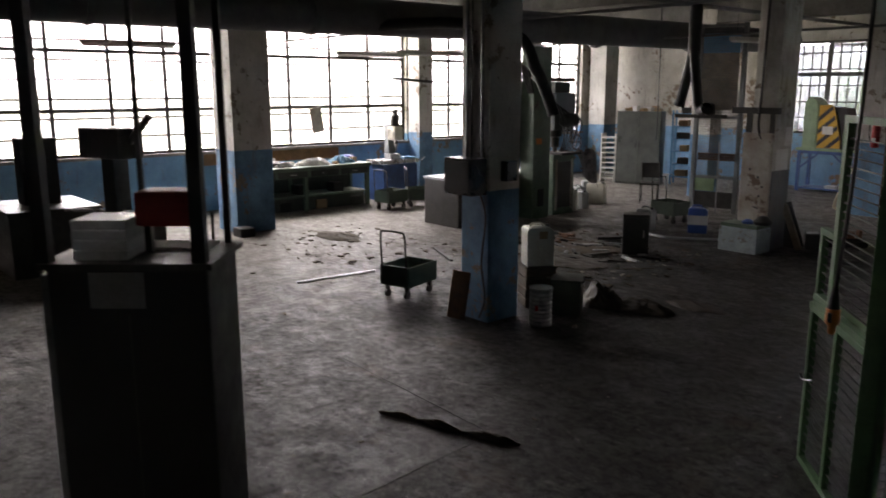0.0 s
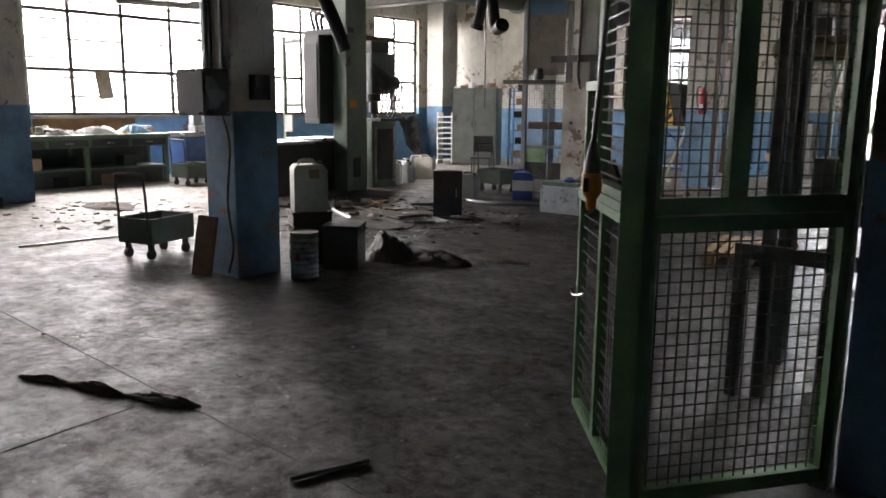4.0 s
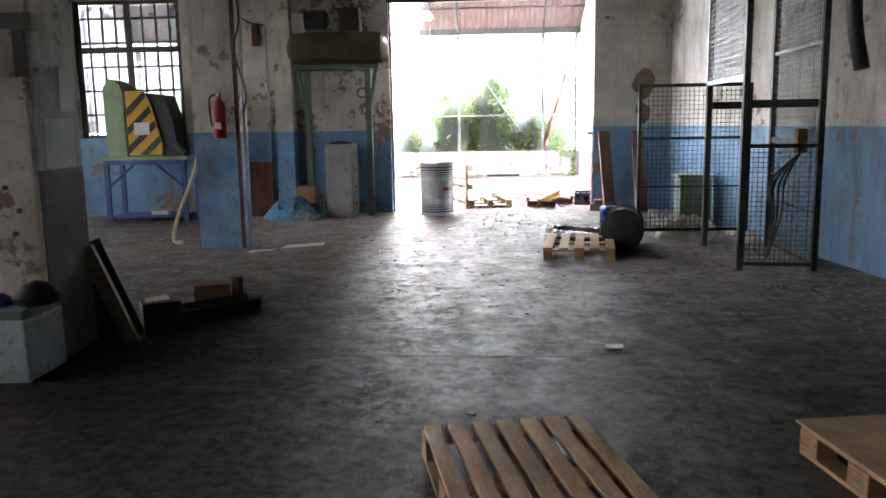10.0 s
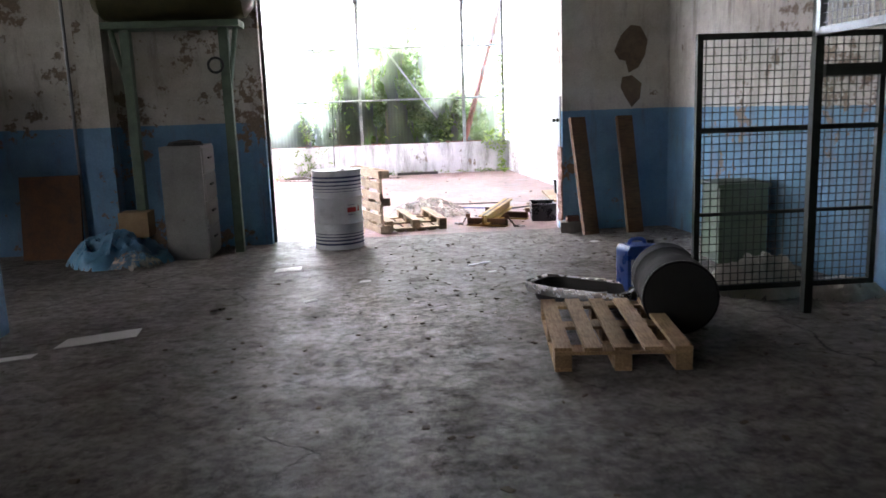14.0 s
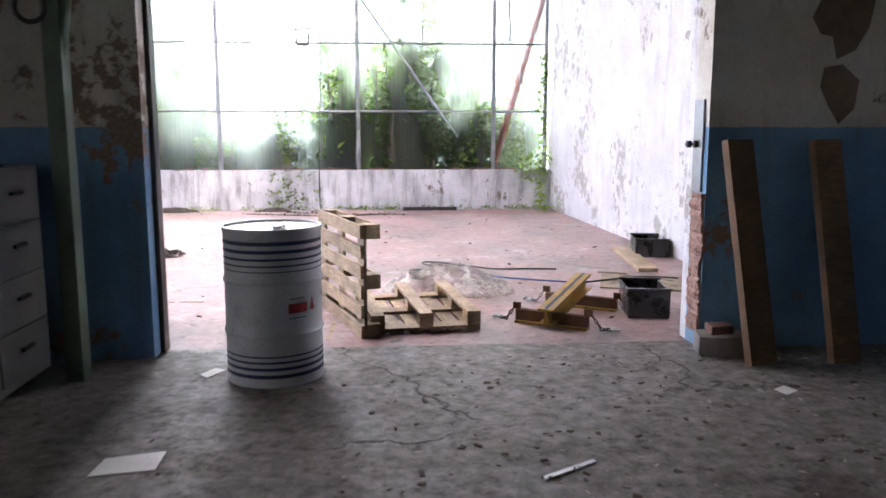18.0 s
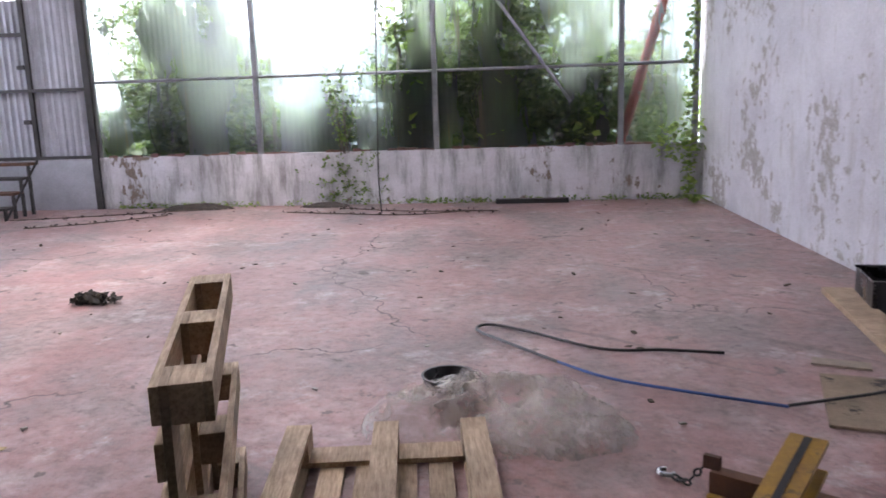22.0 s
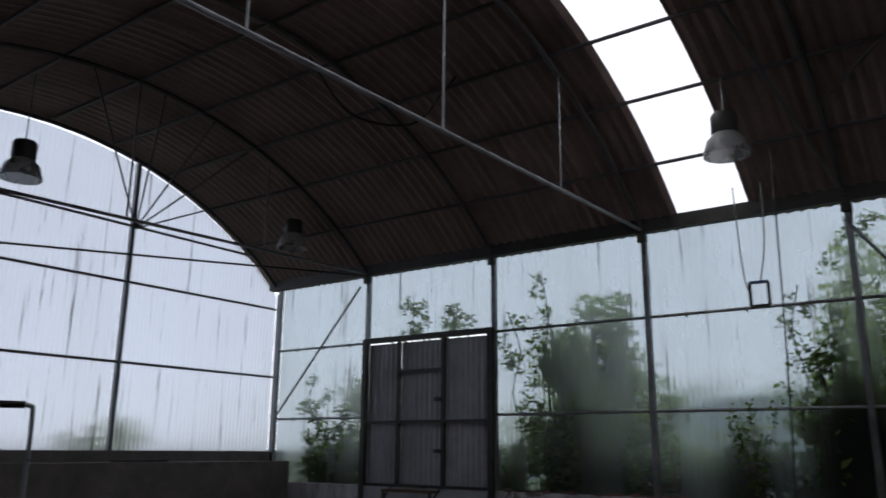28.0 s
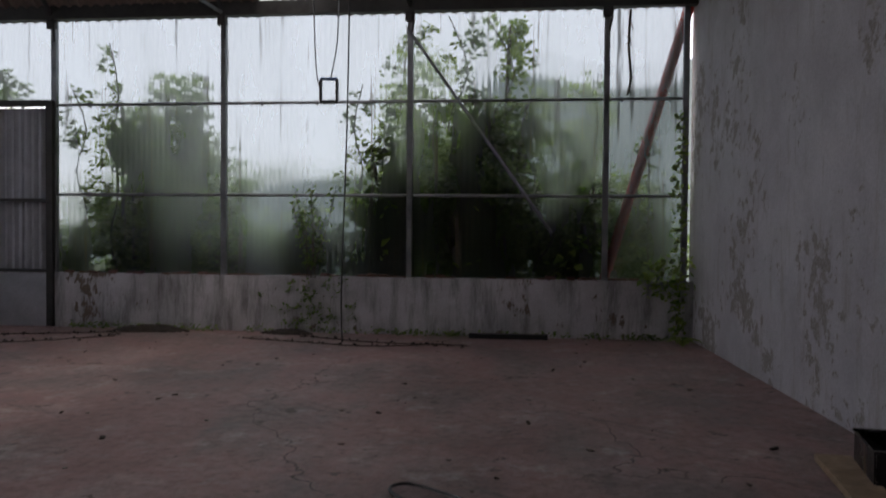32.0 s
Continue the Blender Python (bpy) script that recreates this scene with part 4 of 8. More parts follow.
for k in range(1, 10):
    v = -1 + 0.2 * k
    y, z = YC + (ARC_R) * math.sin(v * ang), EAVE + RISE - ARC_R + ARC_R * math.cos(v * ang)
    part("roof_purlin", rod(nb(), (-12.25, y, z + 0.01), (1.0, y, z + 0.01), 0.024), "rooftube", roof, smooth=True)
for y in (28.98, 20.08):
    part("eave_beam", box(nb(), -12.3, 0.85, y - 0.06, y + 0.06, EAVE - 0.02, EAVE + 0.16), "darksteel", roof)
for x in (-9.95, -5.14):
    part("hanger", rod(nb(), (x, YC, EAVE - 0.09), (x, YC, EAVE + RISE - 0.05), 0.014), "galv", roof, smooth=True)
    for dy in (-2.2, 2.2):
        part("hanger", rod(nb(), (x, YC + dy, EAVE - 0.09 + 0.025 * dy), (x, YC + dy, arch_z(YC + dy) - 0.04), 0.012), "galv", roof, smooth=True)
for x1, dy in ((-9.98, -2.1), (-9.98, -1.1), (-9.98, -0.3), (-9.98, 0.4), (-9.98, 1.3)):
    part("truss_web", rod(nb(), (-12.12, 26.0, 4.55), (x1, 26.0 + dy, arch_z(26.0 + dy) - 0.05), 0.014), "rooftube", roof, smooth=True)
part("tie_bar", rod(nb(), (-12.1, 23.2, EAVE - 0.28), (-9.95, 28.9, EAVE - 0.02), 0.016), "rooftube", roof, smooth=True)
part("tie_bar", rod(nb(), (-2.69, 20.1, EAVE + 0.4), (-2.69, 28.95, EAVE + 0.05), 0.018), "rooftube", roof, smooth=True)
for z0, z1 in ((0.25, 0.75), (0.75, 0.25)):
    pa, pb = [(-2.6, YC + 4.4 * (1 - z0), 0), (-0.3, YC + 4.4 * (1 - z1), 0)]
    part("cross_brace", rod(nb(), (pa[0], pa[1], arch_z(pa[1]) - 0.08), (pb[0], pb[1], arch_z(pb[1]) - 0.08), 0.016), "rooftube", roof, smooth=True)
for x in posts_x[1:-1]:
    part("post_bracket", box(nb(), x - 0.06, x + 0.06, 28.93, 28.99, EAVE - 0.14, EAVE - 0.03), "darksteel", fr, bevel=0.01)
    part("post_bracket", tube(nb(), [(x + 0.02, 28.98, EAVE - 0.3), (x + 0.05, 28.92, EAVE - 0.16), (x + 0.05, 28.9, EAVE - 0.02)], 0.014), "darksteel", fr, smooth=True)
# broken brick edge along the top of the low wall
edge = thing("brick_edge", "broken red brick edge along the top of the low wall", "brickwork", kind="structure")
re_ = random.Random(33)
for k in range(64):
    x = -7.3 + 7.9 * k / 63
    if re_.random() < 0.35:
        continue
    bmb = box(nb(), -0.06, 0.055, -0.03, 0.03, 0, re_.uniform(0.015, 0.045))
    for v in bmb.verts:
        v.co += Vector((re_.uniform(-0.02, 0.02), re_.uniform(-0.01, 0.01), re_.uniform(-0.008, 0.008)))
    part("brick", bmb, "brick", edge).matrix_world = pose(x, 29.02 + re_.uniform(-0.012, 0.01), 0.716, 0, 0, re_.uniform(-12, 12))
one("ledge_board", box(nb(), -0.06, 0.06, -0.45, 0.45, 0, 0.03), "darksteel", "dark board lying on the parapet ledge", "board", bevel=0.006).matrix_world = pose(-11.85, 26.3, 1.06, 0, 0, 4)

SCRAP = (-7.3, 8.4)
TRAY_LOC, TRAY_RZ = (-0.82, 16.07, 0.0), -45
YLINE = [(-2.61, 19.97, -2.61, 20.18), (-2.6, 20.22, -2.6, 20.48), (-4.58, 21.35, -4.25, 21.32), (-4.2, 21.315, -4.0, 21.3), (-3.96, 21.3, -3.76, 21.3)]
# ---- things: pallets ----


def pallet(label, m, slats=7, length=1.2, width=0.8, wood="pallet", group="pallets"):
    p = thing("pallet", label, "pallet", group=group)
    rnd = random.Random(len(label) + slats)
    lx, wy = length / 2, width / 2
    gap = (width - 0.1) / (slats - 1)
    for k in range(slats):
        y = -wy + 0.05 + gap * k
        hw = min(0.052, gap * 0.34)
        part("deck_board", box(nb(), -lx + rnd.uniform(0, 0.006), lx - rnd.uniform(0, 0.006), y - hw, y + hw, 0.122 + rnd.uniform(-0.001, 0.001), 0.144), wood, p, bevel=0.002)
    for x in (-lx + 0.07, 0, lx - 0.07):
        part("stringer_board", box(nb(), x - 0.07, x + 0.07, -wy, wy, 0.1, 0.1215), wood, p, bevel=0.002)
        for y in (-wy + 0.05, 0, wy - 0.05):
            part("block", box(nb(), x - 0.07, x + 0.07, y - 0.05, y + 0.05, 0.0225, 0.0995), wood, p, bevel=0.003)
    for y in (-wy + 0.05, 0, wy - 0.05):
        part("bottom_board", box(nb(), -lx, lx, y - 0.05, y + 0.05, 0, 0.022), wood, p, bevel=0.002)
    p.matrix_world = m
    return p


pallet("worn wooden pallet lying flat on the concrete", pose(-1.905, 8.57, 0.002, 0, 0, 101.6), 7)
pallet("dusty wooden pallet with wide slats on the floor", pose(-0.93, 14.97, 0.002, 0, 0, 82), 5)
pallet("wooden pallet carrying a plywood sheet", pose(-0.25, 8.72, 0.002, 0, 0, 98), 5, 0.88, 0.66)
one("plywood_sheet", box(nb(), -0.46, 0.46, -0.345, 0.345, 0, 0.012), "ply", "plain plywood sheet lying on a pallet", "plywood", bevel=0.002).matrix_world = pose(-0.25, 8.72, 0.147, 0, 0, 98)
pallet("wooden pallet beside the plywood covered one", pose(0.74, 9.16, 0.002, 0, 0, 13), 5)
pallet("pale wooden pallet standing on its long edge", pose(-2.43, 20.57, 0.402, -90, 0, 108.5), 6, wood="palletpale")
pallet("pale wooden pallet lying upside down", pose(-2.0, 20.7, 0.146, 180, 0, 98), 6, wood="palletpale")

# ---- things: drums, cans, crates ----


def drum(loc, r, h, label, mat, bands=True):
    d = thing("oil_drum", label, "drum", loc)
    prof = [(r - 0.012, 0.0), (r, 0.004), (r, 0.02), (r - 0.006, 0.03)]
    for z in (0.33, 0.66):
        prof += [(r - 0.006, h * z - 0.02), (r + 0.006, h * z), (r - 0.006, h * z + 0.02)]
    prof += [(r - 0.006, h - 0.03), (r, h - 0.02), (r, h), (r - 0.012, h), (r - 0.016, h - 0.014), (0.0, h - 0.012)]
    part("shell", lathe(nb(), prof, 48), mat, d, smooth=True)
    if bands:
        for z, t in ((0.055, 0.022), (0.1, 0.018), (0.14, 0.013), (0.175, 0.009), (h - 0.09, 0.022), (h - 0.135, 0.02), (h - 0.175, 0.014), (h - 0.21, 0.01), (h - 0.24, 0.006)):
            part("band", lathe(nb(), [(r - 0.0055, z), (r - 0.0035, z + 0.001), (r - 0.0035, z + t - 0.001), (r - 0.0055, z + t)], 48), "navy", d, smooth=True)
    part("bung", lathe(nb(), [(0.04, 0), (0.04, 0.02), (0.028, 0.026)], 16, pose(0.06, -0.12, h - 0.013)), "steelbright", d, smooth=True)
    return d


big_drum = drum((-2.86, 19.21, 0.002), 0.285, 0.9, "white steel oil drum with navy bands and a red mark", "drum")


def on_drum(bm, a0, a1, z0, z1, r):
    n = 6
    for i in range(n):
        f0, f1 = a0 + (a1 - a0) * i / n, a0 + (a1 - a0) * (i + 1) / n
        vs = [bm.verts.new((rr * math.cos(f), rr * math.sin(f), z)) for rr, f, z in ((r, f0, z0), (r, f1, z0), (r, f1, z1), (r, f0, z1))]
        bm.faces.new(vs)
    return bm


A0 = radians(-66)
logo = nb()
on_drum(logo, A0, A0 + 0.42, 0.425, 0.48, 0.2835)
part("printed_mark", logo, "red", big_drum, "red printed bar")
tri = nb()
for k in range(5):
    on_drum(tri, A0 + 0.5 + 0.012 * k, A0 + 0.62 - 0.014 * k, 0.43 + 0.016 * k, 0.446 + 0.016 * k, 0.2835)
part("printed_mark", tri, "red", big_drum, "red drop shape")
part("printed_line", on_drum(nb(), A0, A0 + 0.4, 0.395, 0.4, 0.2835), "navy", big_drum)
part("printed_line", on_drum(nb(), A0 + 0.02, A0 + 0.35, 0.505, 0.51, 0.2835), "navy", big_drum)

barrel = thing("plastic_barrel", "black plastic barrel lying on its side, open and crushed", "barrel", (-0.25, 15.8, 0.25), 0)
prof = [(0.0, 0.02), (0.23, 0.0), (0.245, 0.03), (0.24, 0.22), (0.25, 0.24), (0.24, 0.27), (0.236, 0.54), (0.25, 0.57), (0.245, 0.78), (0.226, 0.78), (0.222, 0.1), (0.0, 0.08)]
part("shell", lathe(nb(), prof, 32, pose(0, 0, 0, 90, 0, -12)), "dullblack", barrel, smooth=True)
part("rim", lathe(nb(), [(0.226, 0.755), (0.252, 0.755), (0.254, 0.775), (0.226, 0.785)], 32, pose(0, 0, 0, 90, 0, -12)), "black", barrel, smooth=True)


def jerrycan(loc, rz, w, d, h, mat, label, cap="black", group=""):
    j = thing("jerrycan", label, "jerrycan", loc, rz, group)
    bm = nb()
    poly = [(-w / 2, 0), (w / 2, 0), (w / 2, h * 0.82), (w * 0.36, h * 0.93), (-w * 0.42, h * 0.93), (-w / 2, h * 0.85)]
    prism(bm, poly, -d / 2, d / 2, pose(0, 0, 0, 90, 0, 0))
    part("body", bm, mat, j, smooth=True, bevel=min(w, d) * 0.12)
    part("handle", tube(nb(), bend([(-w * 0.3, 0, h * 0.9), (-w * 0.22, 0, h), (w * 0.1, 0, h * 1.0), (w * 0.18, 0, h * 0.9)], 4), 0.016, 8), mat, j, smooth=True)
    part("cap", lathe(nb(), [(0.03, 0), (0.03, 0.035), (0.024, 0.04)], 14, pose(w * 0.34, 0, h * 0.9)), cap, j, smooth=True)
    return j


wc = thing("wooden_crate", "dark oily wooden crate by the column", "crate", (-5.2, 5.34, 0), 60)
for k in range(4):
    part("slat", box(nb(), -0.19, 0.19, -0.16, -0.14, 0.02 + 0.125 * k, 0.125 + 0.125 * k), "oilwood", wc, bevel=0.003)
    part("slat", box(nb(), -0.19, 0.19, 0.14, 0.16, 0.02 + 0.125 * k, 0.125 + 0.125 * k), "oilwood", wc, bevel=0.003)
    part("end_slat", box(nb(), 0.17, 0.19, -0.139, 0.139, 0.02 + 0.125 * k, 0.125 + 0.125 * k), "oilwood", wc, bevel=0.003)
    part("end_slat", box(nb(), -0.19, -0.17, -0.139, 0.139, 0.02 + 0.125 * k, 0.125 + 0.125 * k), "oilwood", wc, bevel=0.003)
part("lid", box(nb(), -0.2, 0.2, -0.17, 0.17, 0.501, 0.52), "oilwood", wc, bevel=0.003)
part("base", box(nb(), -0.16, 0.16, -0.13, 0.13, 0.0, 0.02), "oilwood", wc)
j = jerrycan((-5.19, 5.33, 0.52), 60, 0.34, 0.26, 0.5, "white", "large ivory plastic jerrycan standing on a dark crate")
part("sticker", box(nb(), -0.02, 0.08, -0.1345, -0.131, 0.33, 0.42), "card", j, "brown label")
for zz in (0.1, 0.2, 0.3):
    part("moulded_rib", box(nb(), -0.15, 0.15, -0.137, -0.131, zz - 0.008, zz + 0.008), "white", j, bevel=0.002)
bj = jerrycan((-0.36, 16.05, 0.0), 10, 0.3, 0.2, 0.48, "pblue", "blue plastic jerrycan with white labels", "blackgloss")
part("sticker", box(nb(), -0.12, -0.02, -0.105, -0.1015, 0.14, 0.34), "paper", bj, "white label")
part("sticker", box(nb(), 0.02, 0.12, -0.105, -0.1015, 0.12, 0.36), "paper", bj, "white label")
for x, y, rz, w, h, mt, lab in ((-10.3, 12.85, 20, 0.42, 0.5, "white", "white plastic can among other cans on the floor"), (-10.55, 12.5, -15, 0.3, 0.42, "greysteel", "grey plastic can on the floor"),
                              (-9.95, 11.55, 30, 0.26, 0.46, "white", "dirty pale can beside the press"), (-10.0, 11.95, 5, 0.24, 0.4, "greysteel", "grey can beside the press"), (-10.75, 13.1, 50, 0.3, 0.5, "greysteel", "grey plastic can behind other cans"),
                              (-11.0, 12.6, 80, 0.3, 0.36, "white", "small white can on the floor"), (-7.45, 10.75, 10, 0.3, 0.44, "greysteel", "grey blue plastic can on the floor")):
    jerrycan((x, y, 0), rz, w, 0.24, h, mt, lab, group="cans on the hall floor")
bc = jerrycan((-6.68, 11.25, 0.0), 30, 0.34, 0.26, 0.5, "pblue", "blue plastic can with a wide white band")
part("sticker", box(nb(), -0.172, 0.172, -0.1335, 0.1335, 0.16, 0.33), "paper", bc, "white band")

tin = thing("tin_can", "dented ribbed tin can with a small red mark", "can", (-4.62, 4.78, 0.0))
prof = [(0.12, 0)]
for k in range(1, 17):
    prof.append((0.124 + (0.006 if k % 2 else -0.005), 0.024 * k))
prof += [(0.129, 0.41), (0.129, 0.425), (0.117, 0.425), (0.113, 0.41), (0.0, 0.405)]
part("shell", lathe(nb(), prof, 32), "tin", tin, smooth=True)
part("lid_ring", lathe(nb(), [(0.127, 0.425), (0.131, 0.428), (0.131, 0.436), (0.118, 0.436), (0.116, 0.427)], 32), "tin", tin, smooth=True)
part("mark", on_drum(nb(), radians(-75), radians(-60), 0.19, 0.25, 0.1325), "red", tin)
gsb = thing("steel_box", "grey green steel box on the floor by the column", "box", (-4.78, 5.42, 0), 35)
part("body", box(nb(), -0.17, 0.17, -0.2, 0.2, 0, 0.39), "boxgreen", gsb, bevel=0.012)
part("lid", box(nb(), -0.18, 0.18, -0.21, 0.21, 0.391, 0.425), "boxgreen", gsb, bevel=0.006)
for y in (-0.1, 0.1):
    part("clasp", box(nb(), 0.18, 0.192, y - 0.022, y + 0.022, 0.34, 0.415), "darksteel", gsb, bevel=0.002)
dcb = thing("small_cabinet", "small dark steel cabinet standing on the floor", "cabinet", (-6.25, 8.76, 0), 38)
part("body", box(nb(), -0.2, 0.2, -0.15, 0.15, 0, 0.66), "darksteel", dcb, bevel=0.008)
part("door", box(nb(), -0.17, 0.17, -0.163, -0.151, 0.05, 0.62), "darksteel", dcb, bevel=0.003)
part("handle", box(nb(), 0.11, 0.13, -0.185, -0.164, 0.3, 0.42), "steelbright", dcb, bevel=0.003)


def crate(loc, rz, w, d, h, label):
    c = thing("plastic_crate", label, "crate", loc, rz)
    part("base", box(nb(), -w / 2, w / 2, -d / 2, d / 2, 0, 0.012), "blackgloss", c)
    for s in (-1, 1):
        part("side", box(nb(), -w / 2, w / 2, s * d / 2 - 0.008, s * d / 2 + 0.008, 0.012, h), "blackgloss", c, bevel=0.003)
        part("end", box(nb(), s * w / 2 - 0.008, s * w / 2 + 0.008, -d / 2 + 0.008, d / 2 - 0.008, 0.012, h - 0.002), "blackgloss", c, bevel=0.003)
        part("rim", box(nb(), -w / 2 - 0.015, w / 2 + 0.015, s * d / 2 - 0.015, s * d / 2 + 0.015, h, h + 0.015), "blackgloss", c)
    return c


crate((-0.15, 20.66, 0), -8, 0.31, 0.46, 0.22, "black plastic crate with a loose rim on the red floor")
crate((0.86, 23.55, 0), -10, 0.36, 0.5, 0.2, "black plastic crate beside a board")

# ---- things: columns' fittings ----
fb = thing("electric_box", "dark electrical box with cables on the column", "electric box", (-5.32, 4.27, 1.46))
part("case", box(nb(), -0.18, 0.26, -0.16, 0.08, 0, 0.4), "blackgloss", fb, bevel=0.01)
part("cover", box(nb(), -0.16, 0.24, -0.175, -0.161, 0.03, 0.37), "darksteel", fb)
sb = thing("switch_box", "small dark switch box on the column", "electric box", (-5.04, 4.62, 1.6))
part("case", box(nb(), -0.02, 0.1, -0.08, 0.08, 0, 0.22), "blackgloss", sb, bevel=0.008)
cn = thing("conduit", "cables and conduit running up the column", "cable", (-5.24, 4.345, 0))
for dx, r in ((-0.14, 0.02), (-0.06, 0.012), (0.1, 0.016)):
    part("pipe", tube(nb(), [(dx, -0.005, 1.86), (dx, -0.005, 4.08)], r), "galv" if r > 0.015 else "cable", cn, smooth=True)
part("cable", tube(nb(), bend([(0.1, -0.02, 1.46), (0.2, -0.03, 1.2), (0.14, -0.03, 0.7), (0.2, -0.03, 0.3), (0.1, -0.02, 0.05)]), 0.011), "cable", cn, smooth=True)
one("steel_plate", box(nb(), -0.12, 0.12, -0.012, 0.012, 0, 0.55), "rust", "rusty sheet leaning at the foot of the column", "metal plate").matrix_world = pose(-5.42, 4.22, 0.0, -12, 0, 10)

ex = thing("fire_extinguisher", "red fire extinguisher hung on the column", "fire extinguisher", (-5.36, 15.4, 1.42))
part("cylinder", lathe(nb(), [(0.0, 0), (0.07, 0.005), (0.08, 0.02), (0.08, 0.4), (0.06, 0.46), (0.025, 0.49), (0.025, 0.52)], 20), "red", ex, smooth=True)
part("valve", box(nb(), -0.025, 0.025, -0.05, 0.03, 0.52, 0.56), "blackgloss", ex, bevel=0.005)
part("hose", tube(nb(), bend([(0.0, -0.03, 0.54), (-0.1, -0.05, 0.5), (-0.1, -0.05, 0.25), (-0.08, -0.05, 0.15)]), 0.012), "black", ex, smooth=True)
part("gauge", lathe(nb(), [(0.02, 0), (0.02, 0.01)], 12, pose(0, -0.05, 0.54, 90)), "paper", ex)
part("label", box(nb(), -0.035, 0.035, -0.0835, -0.079, 0.12, 0.2), "paper", ex)
part("bracket", box(nb(), -0.03, 0.03, 0.06, 0.13, 0.3, 0.34), "darksteel", ex)
dp = thing("drain_pipe", "thin pipes and cable down the column edge", "pipe", (-5.17, 15.5, 0))
part("pipe", rod(nb(), (0, 0, 0.02), (0, 0, 4.08), 0.028), "rust", dp, smooth=True)
part("pipe", rod(nb(), (0.06, 0.1, 0.02), (0.06, 0.1, 4.08), 0.022), "galv", dp, smooth=True)
part("cable", tube(nb(), bend([(0.02, -0.03, 3.6), (0.1, -0.05, 2.9), (0.02, -0.04, 2.5), (0.14, -0.05, 2.0), (0.1, -0.04, 1.75)]), 0.012), "cable", dp, smooth=True)
yt = thing("yellow_hose", "yellowed pipe leaning beside the column", "pipe", (0, 0, 0))
part("pipe", tube(nb(), bend([(-6.12, 15.86, 0.05), (-6.2, 15.9, 0.04), (-6.24, 15.88, 0.1), (-6.15, 15.8, 0.35), (-5.97, 15.66, 0.66), (-5.84, 15.66, 0.95), (-5.78, 15.7, 1.2)]), 0.027), "palepipe", yt, smooth=True)

# ---- things: machine post with block (by the second column) ----
mp = thing("machine_post", "worn grey painted machine post on a pale block", "machine", (-5.25, 10.6, 0))
part("block", box(nb(), -0.36, 0.3, -0.46, 0.0, 0, 0.4), "blockblue", mp, "pale blue chipped concrete block", bevel=0.02)
part("block_top", box(nb(), -0.34, 0.28, -0.44, -0.02, 0.4, 0.46), "green", mp, bevel=0.006)
part("cabinet", box(nb(), -0.24, 0.255, -0.11, -0.055, 0.461, 1.9), "postpaint", mp, "stained grey-brown steel panel", bevel=0.015)
part("bracket", box(nb(), -0.5, 0.3, -0.06, 0.016, 2.2, 2.3), "darksteel", mp)
part("bracket_arm", box(nb(), -0.24, -0.14, -0.05, 0.01, 1.9, 2.2), "darksteel", mp)
part("bracket_arm", box(nb(), 0.16, 0.24, -0.05, 0.01, 1.85, 2.2), "darksteel", mp)
part("cable", tube(nb(), bend([(0.02, -0.08, 4.0), (0.0, -0.08, 2.6), (0.0, -0.1, 2.0), (0.1, -0.08, 1.75), (0.2, -0.03, 1.7)]), 0.022), "cable", mp, smooth=True)
for dx, dz in ((0.06, 1.2), (-0.08, 1.32), (0.1, 0.9), (0.14, 1.05)):
    part("knob", lathe(nb(), [(0.018, 0), (0.018, 0.02), (0.012, 0.025)], 10, pose(dx, -0.108, dz, 90)), "darksteel", mp)
part("lever", rod(nb(), (0.02, -0.12, 0.72), (0.12, -0.16, 0.7), 0.012), "darksteel", mp)
nt = one("paper_notice", box(nb(), -0.19, 0.19, -0.003, 0.003, 0, 0.33), "paper", "curled white paper notice on the column", "notice").matrix_world = pose(-4.989, 10.84, 1.31, 0, 0, 90)
one("paper_notice", box(nb(), -0.1, 0.1, -0.003, 0.003, 0, 0.3), "paper", "torn white paper notice on the column", "notice").matrix_world = pose(-4.982, 10.96, 1.69, 3, 0, 90)
gl = thing("work_gloves", "dirty blue and black work gloves on the block", "gloves", (-5.2, 10.34, 0.46))
part("glove", lathe(nb(), [(0.09, 0), (0.1, 0.03), (0.04, 0.07), (0.0, 0.075)], 10, pose(-0.02, 0, 0)), "pblue", gl, smooth=True)
part("glove", lathe(nb(), [(0.13, 0), (0.15, 0.05), (0.07, 0.13), (0.0, 0.15)], 10, pose(0.2, 0.06, 0)), "black", gl, smooth=True)
one("steel_sheet", box(nb(), -0.2, 0.12, -0.012, 0.012, 0, 0.78), "black", "dark steel sheet leaning by the machine block", "metal plate", bevel=0.004).matrix_world = pose(-4.78, 11.2, 0.0, -4, -22, 8)
one("wooden_board", box(nb(), -0.05, 0.05, -0.03, 0.03, 0, 0.78), "board", "narrow brown board leaning by the machine block", "board", bevel=0.003).matrix_world = pose(-4.7, 11.08, 0.0, -4, -23, 8)
one("dark_bin", box(nb(), -0.14, 0.14, -0.12, 0.12, 0, 0.26), "black", "small black bin among the scrap", "bin", bevel=0.02).matrix_world = pose(-4.6, 11.36, 0.0, 0, 0, 30)
one("paper_scrap", prism(nb(), [(-0.1, -0.06), (0.09, -0.05), (0.1, 0.07), (-0.08, 0.05)], 0, 0.004), "paper", "torn white sheet lying on the black bin", "paper", group="paper scraps").matrix_world = pose(-4.62, 11.36, 0.262, 8, 0, 40)
tg = thing("steel_trough", "long black steel trough lying on the concrete", "trough", (-4.42, 11.9, 0), 42)
part("floor_plate", box(nb(), -0.42, 0.42, -0.1, 0.1, 0, 0.02), "black", tg)
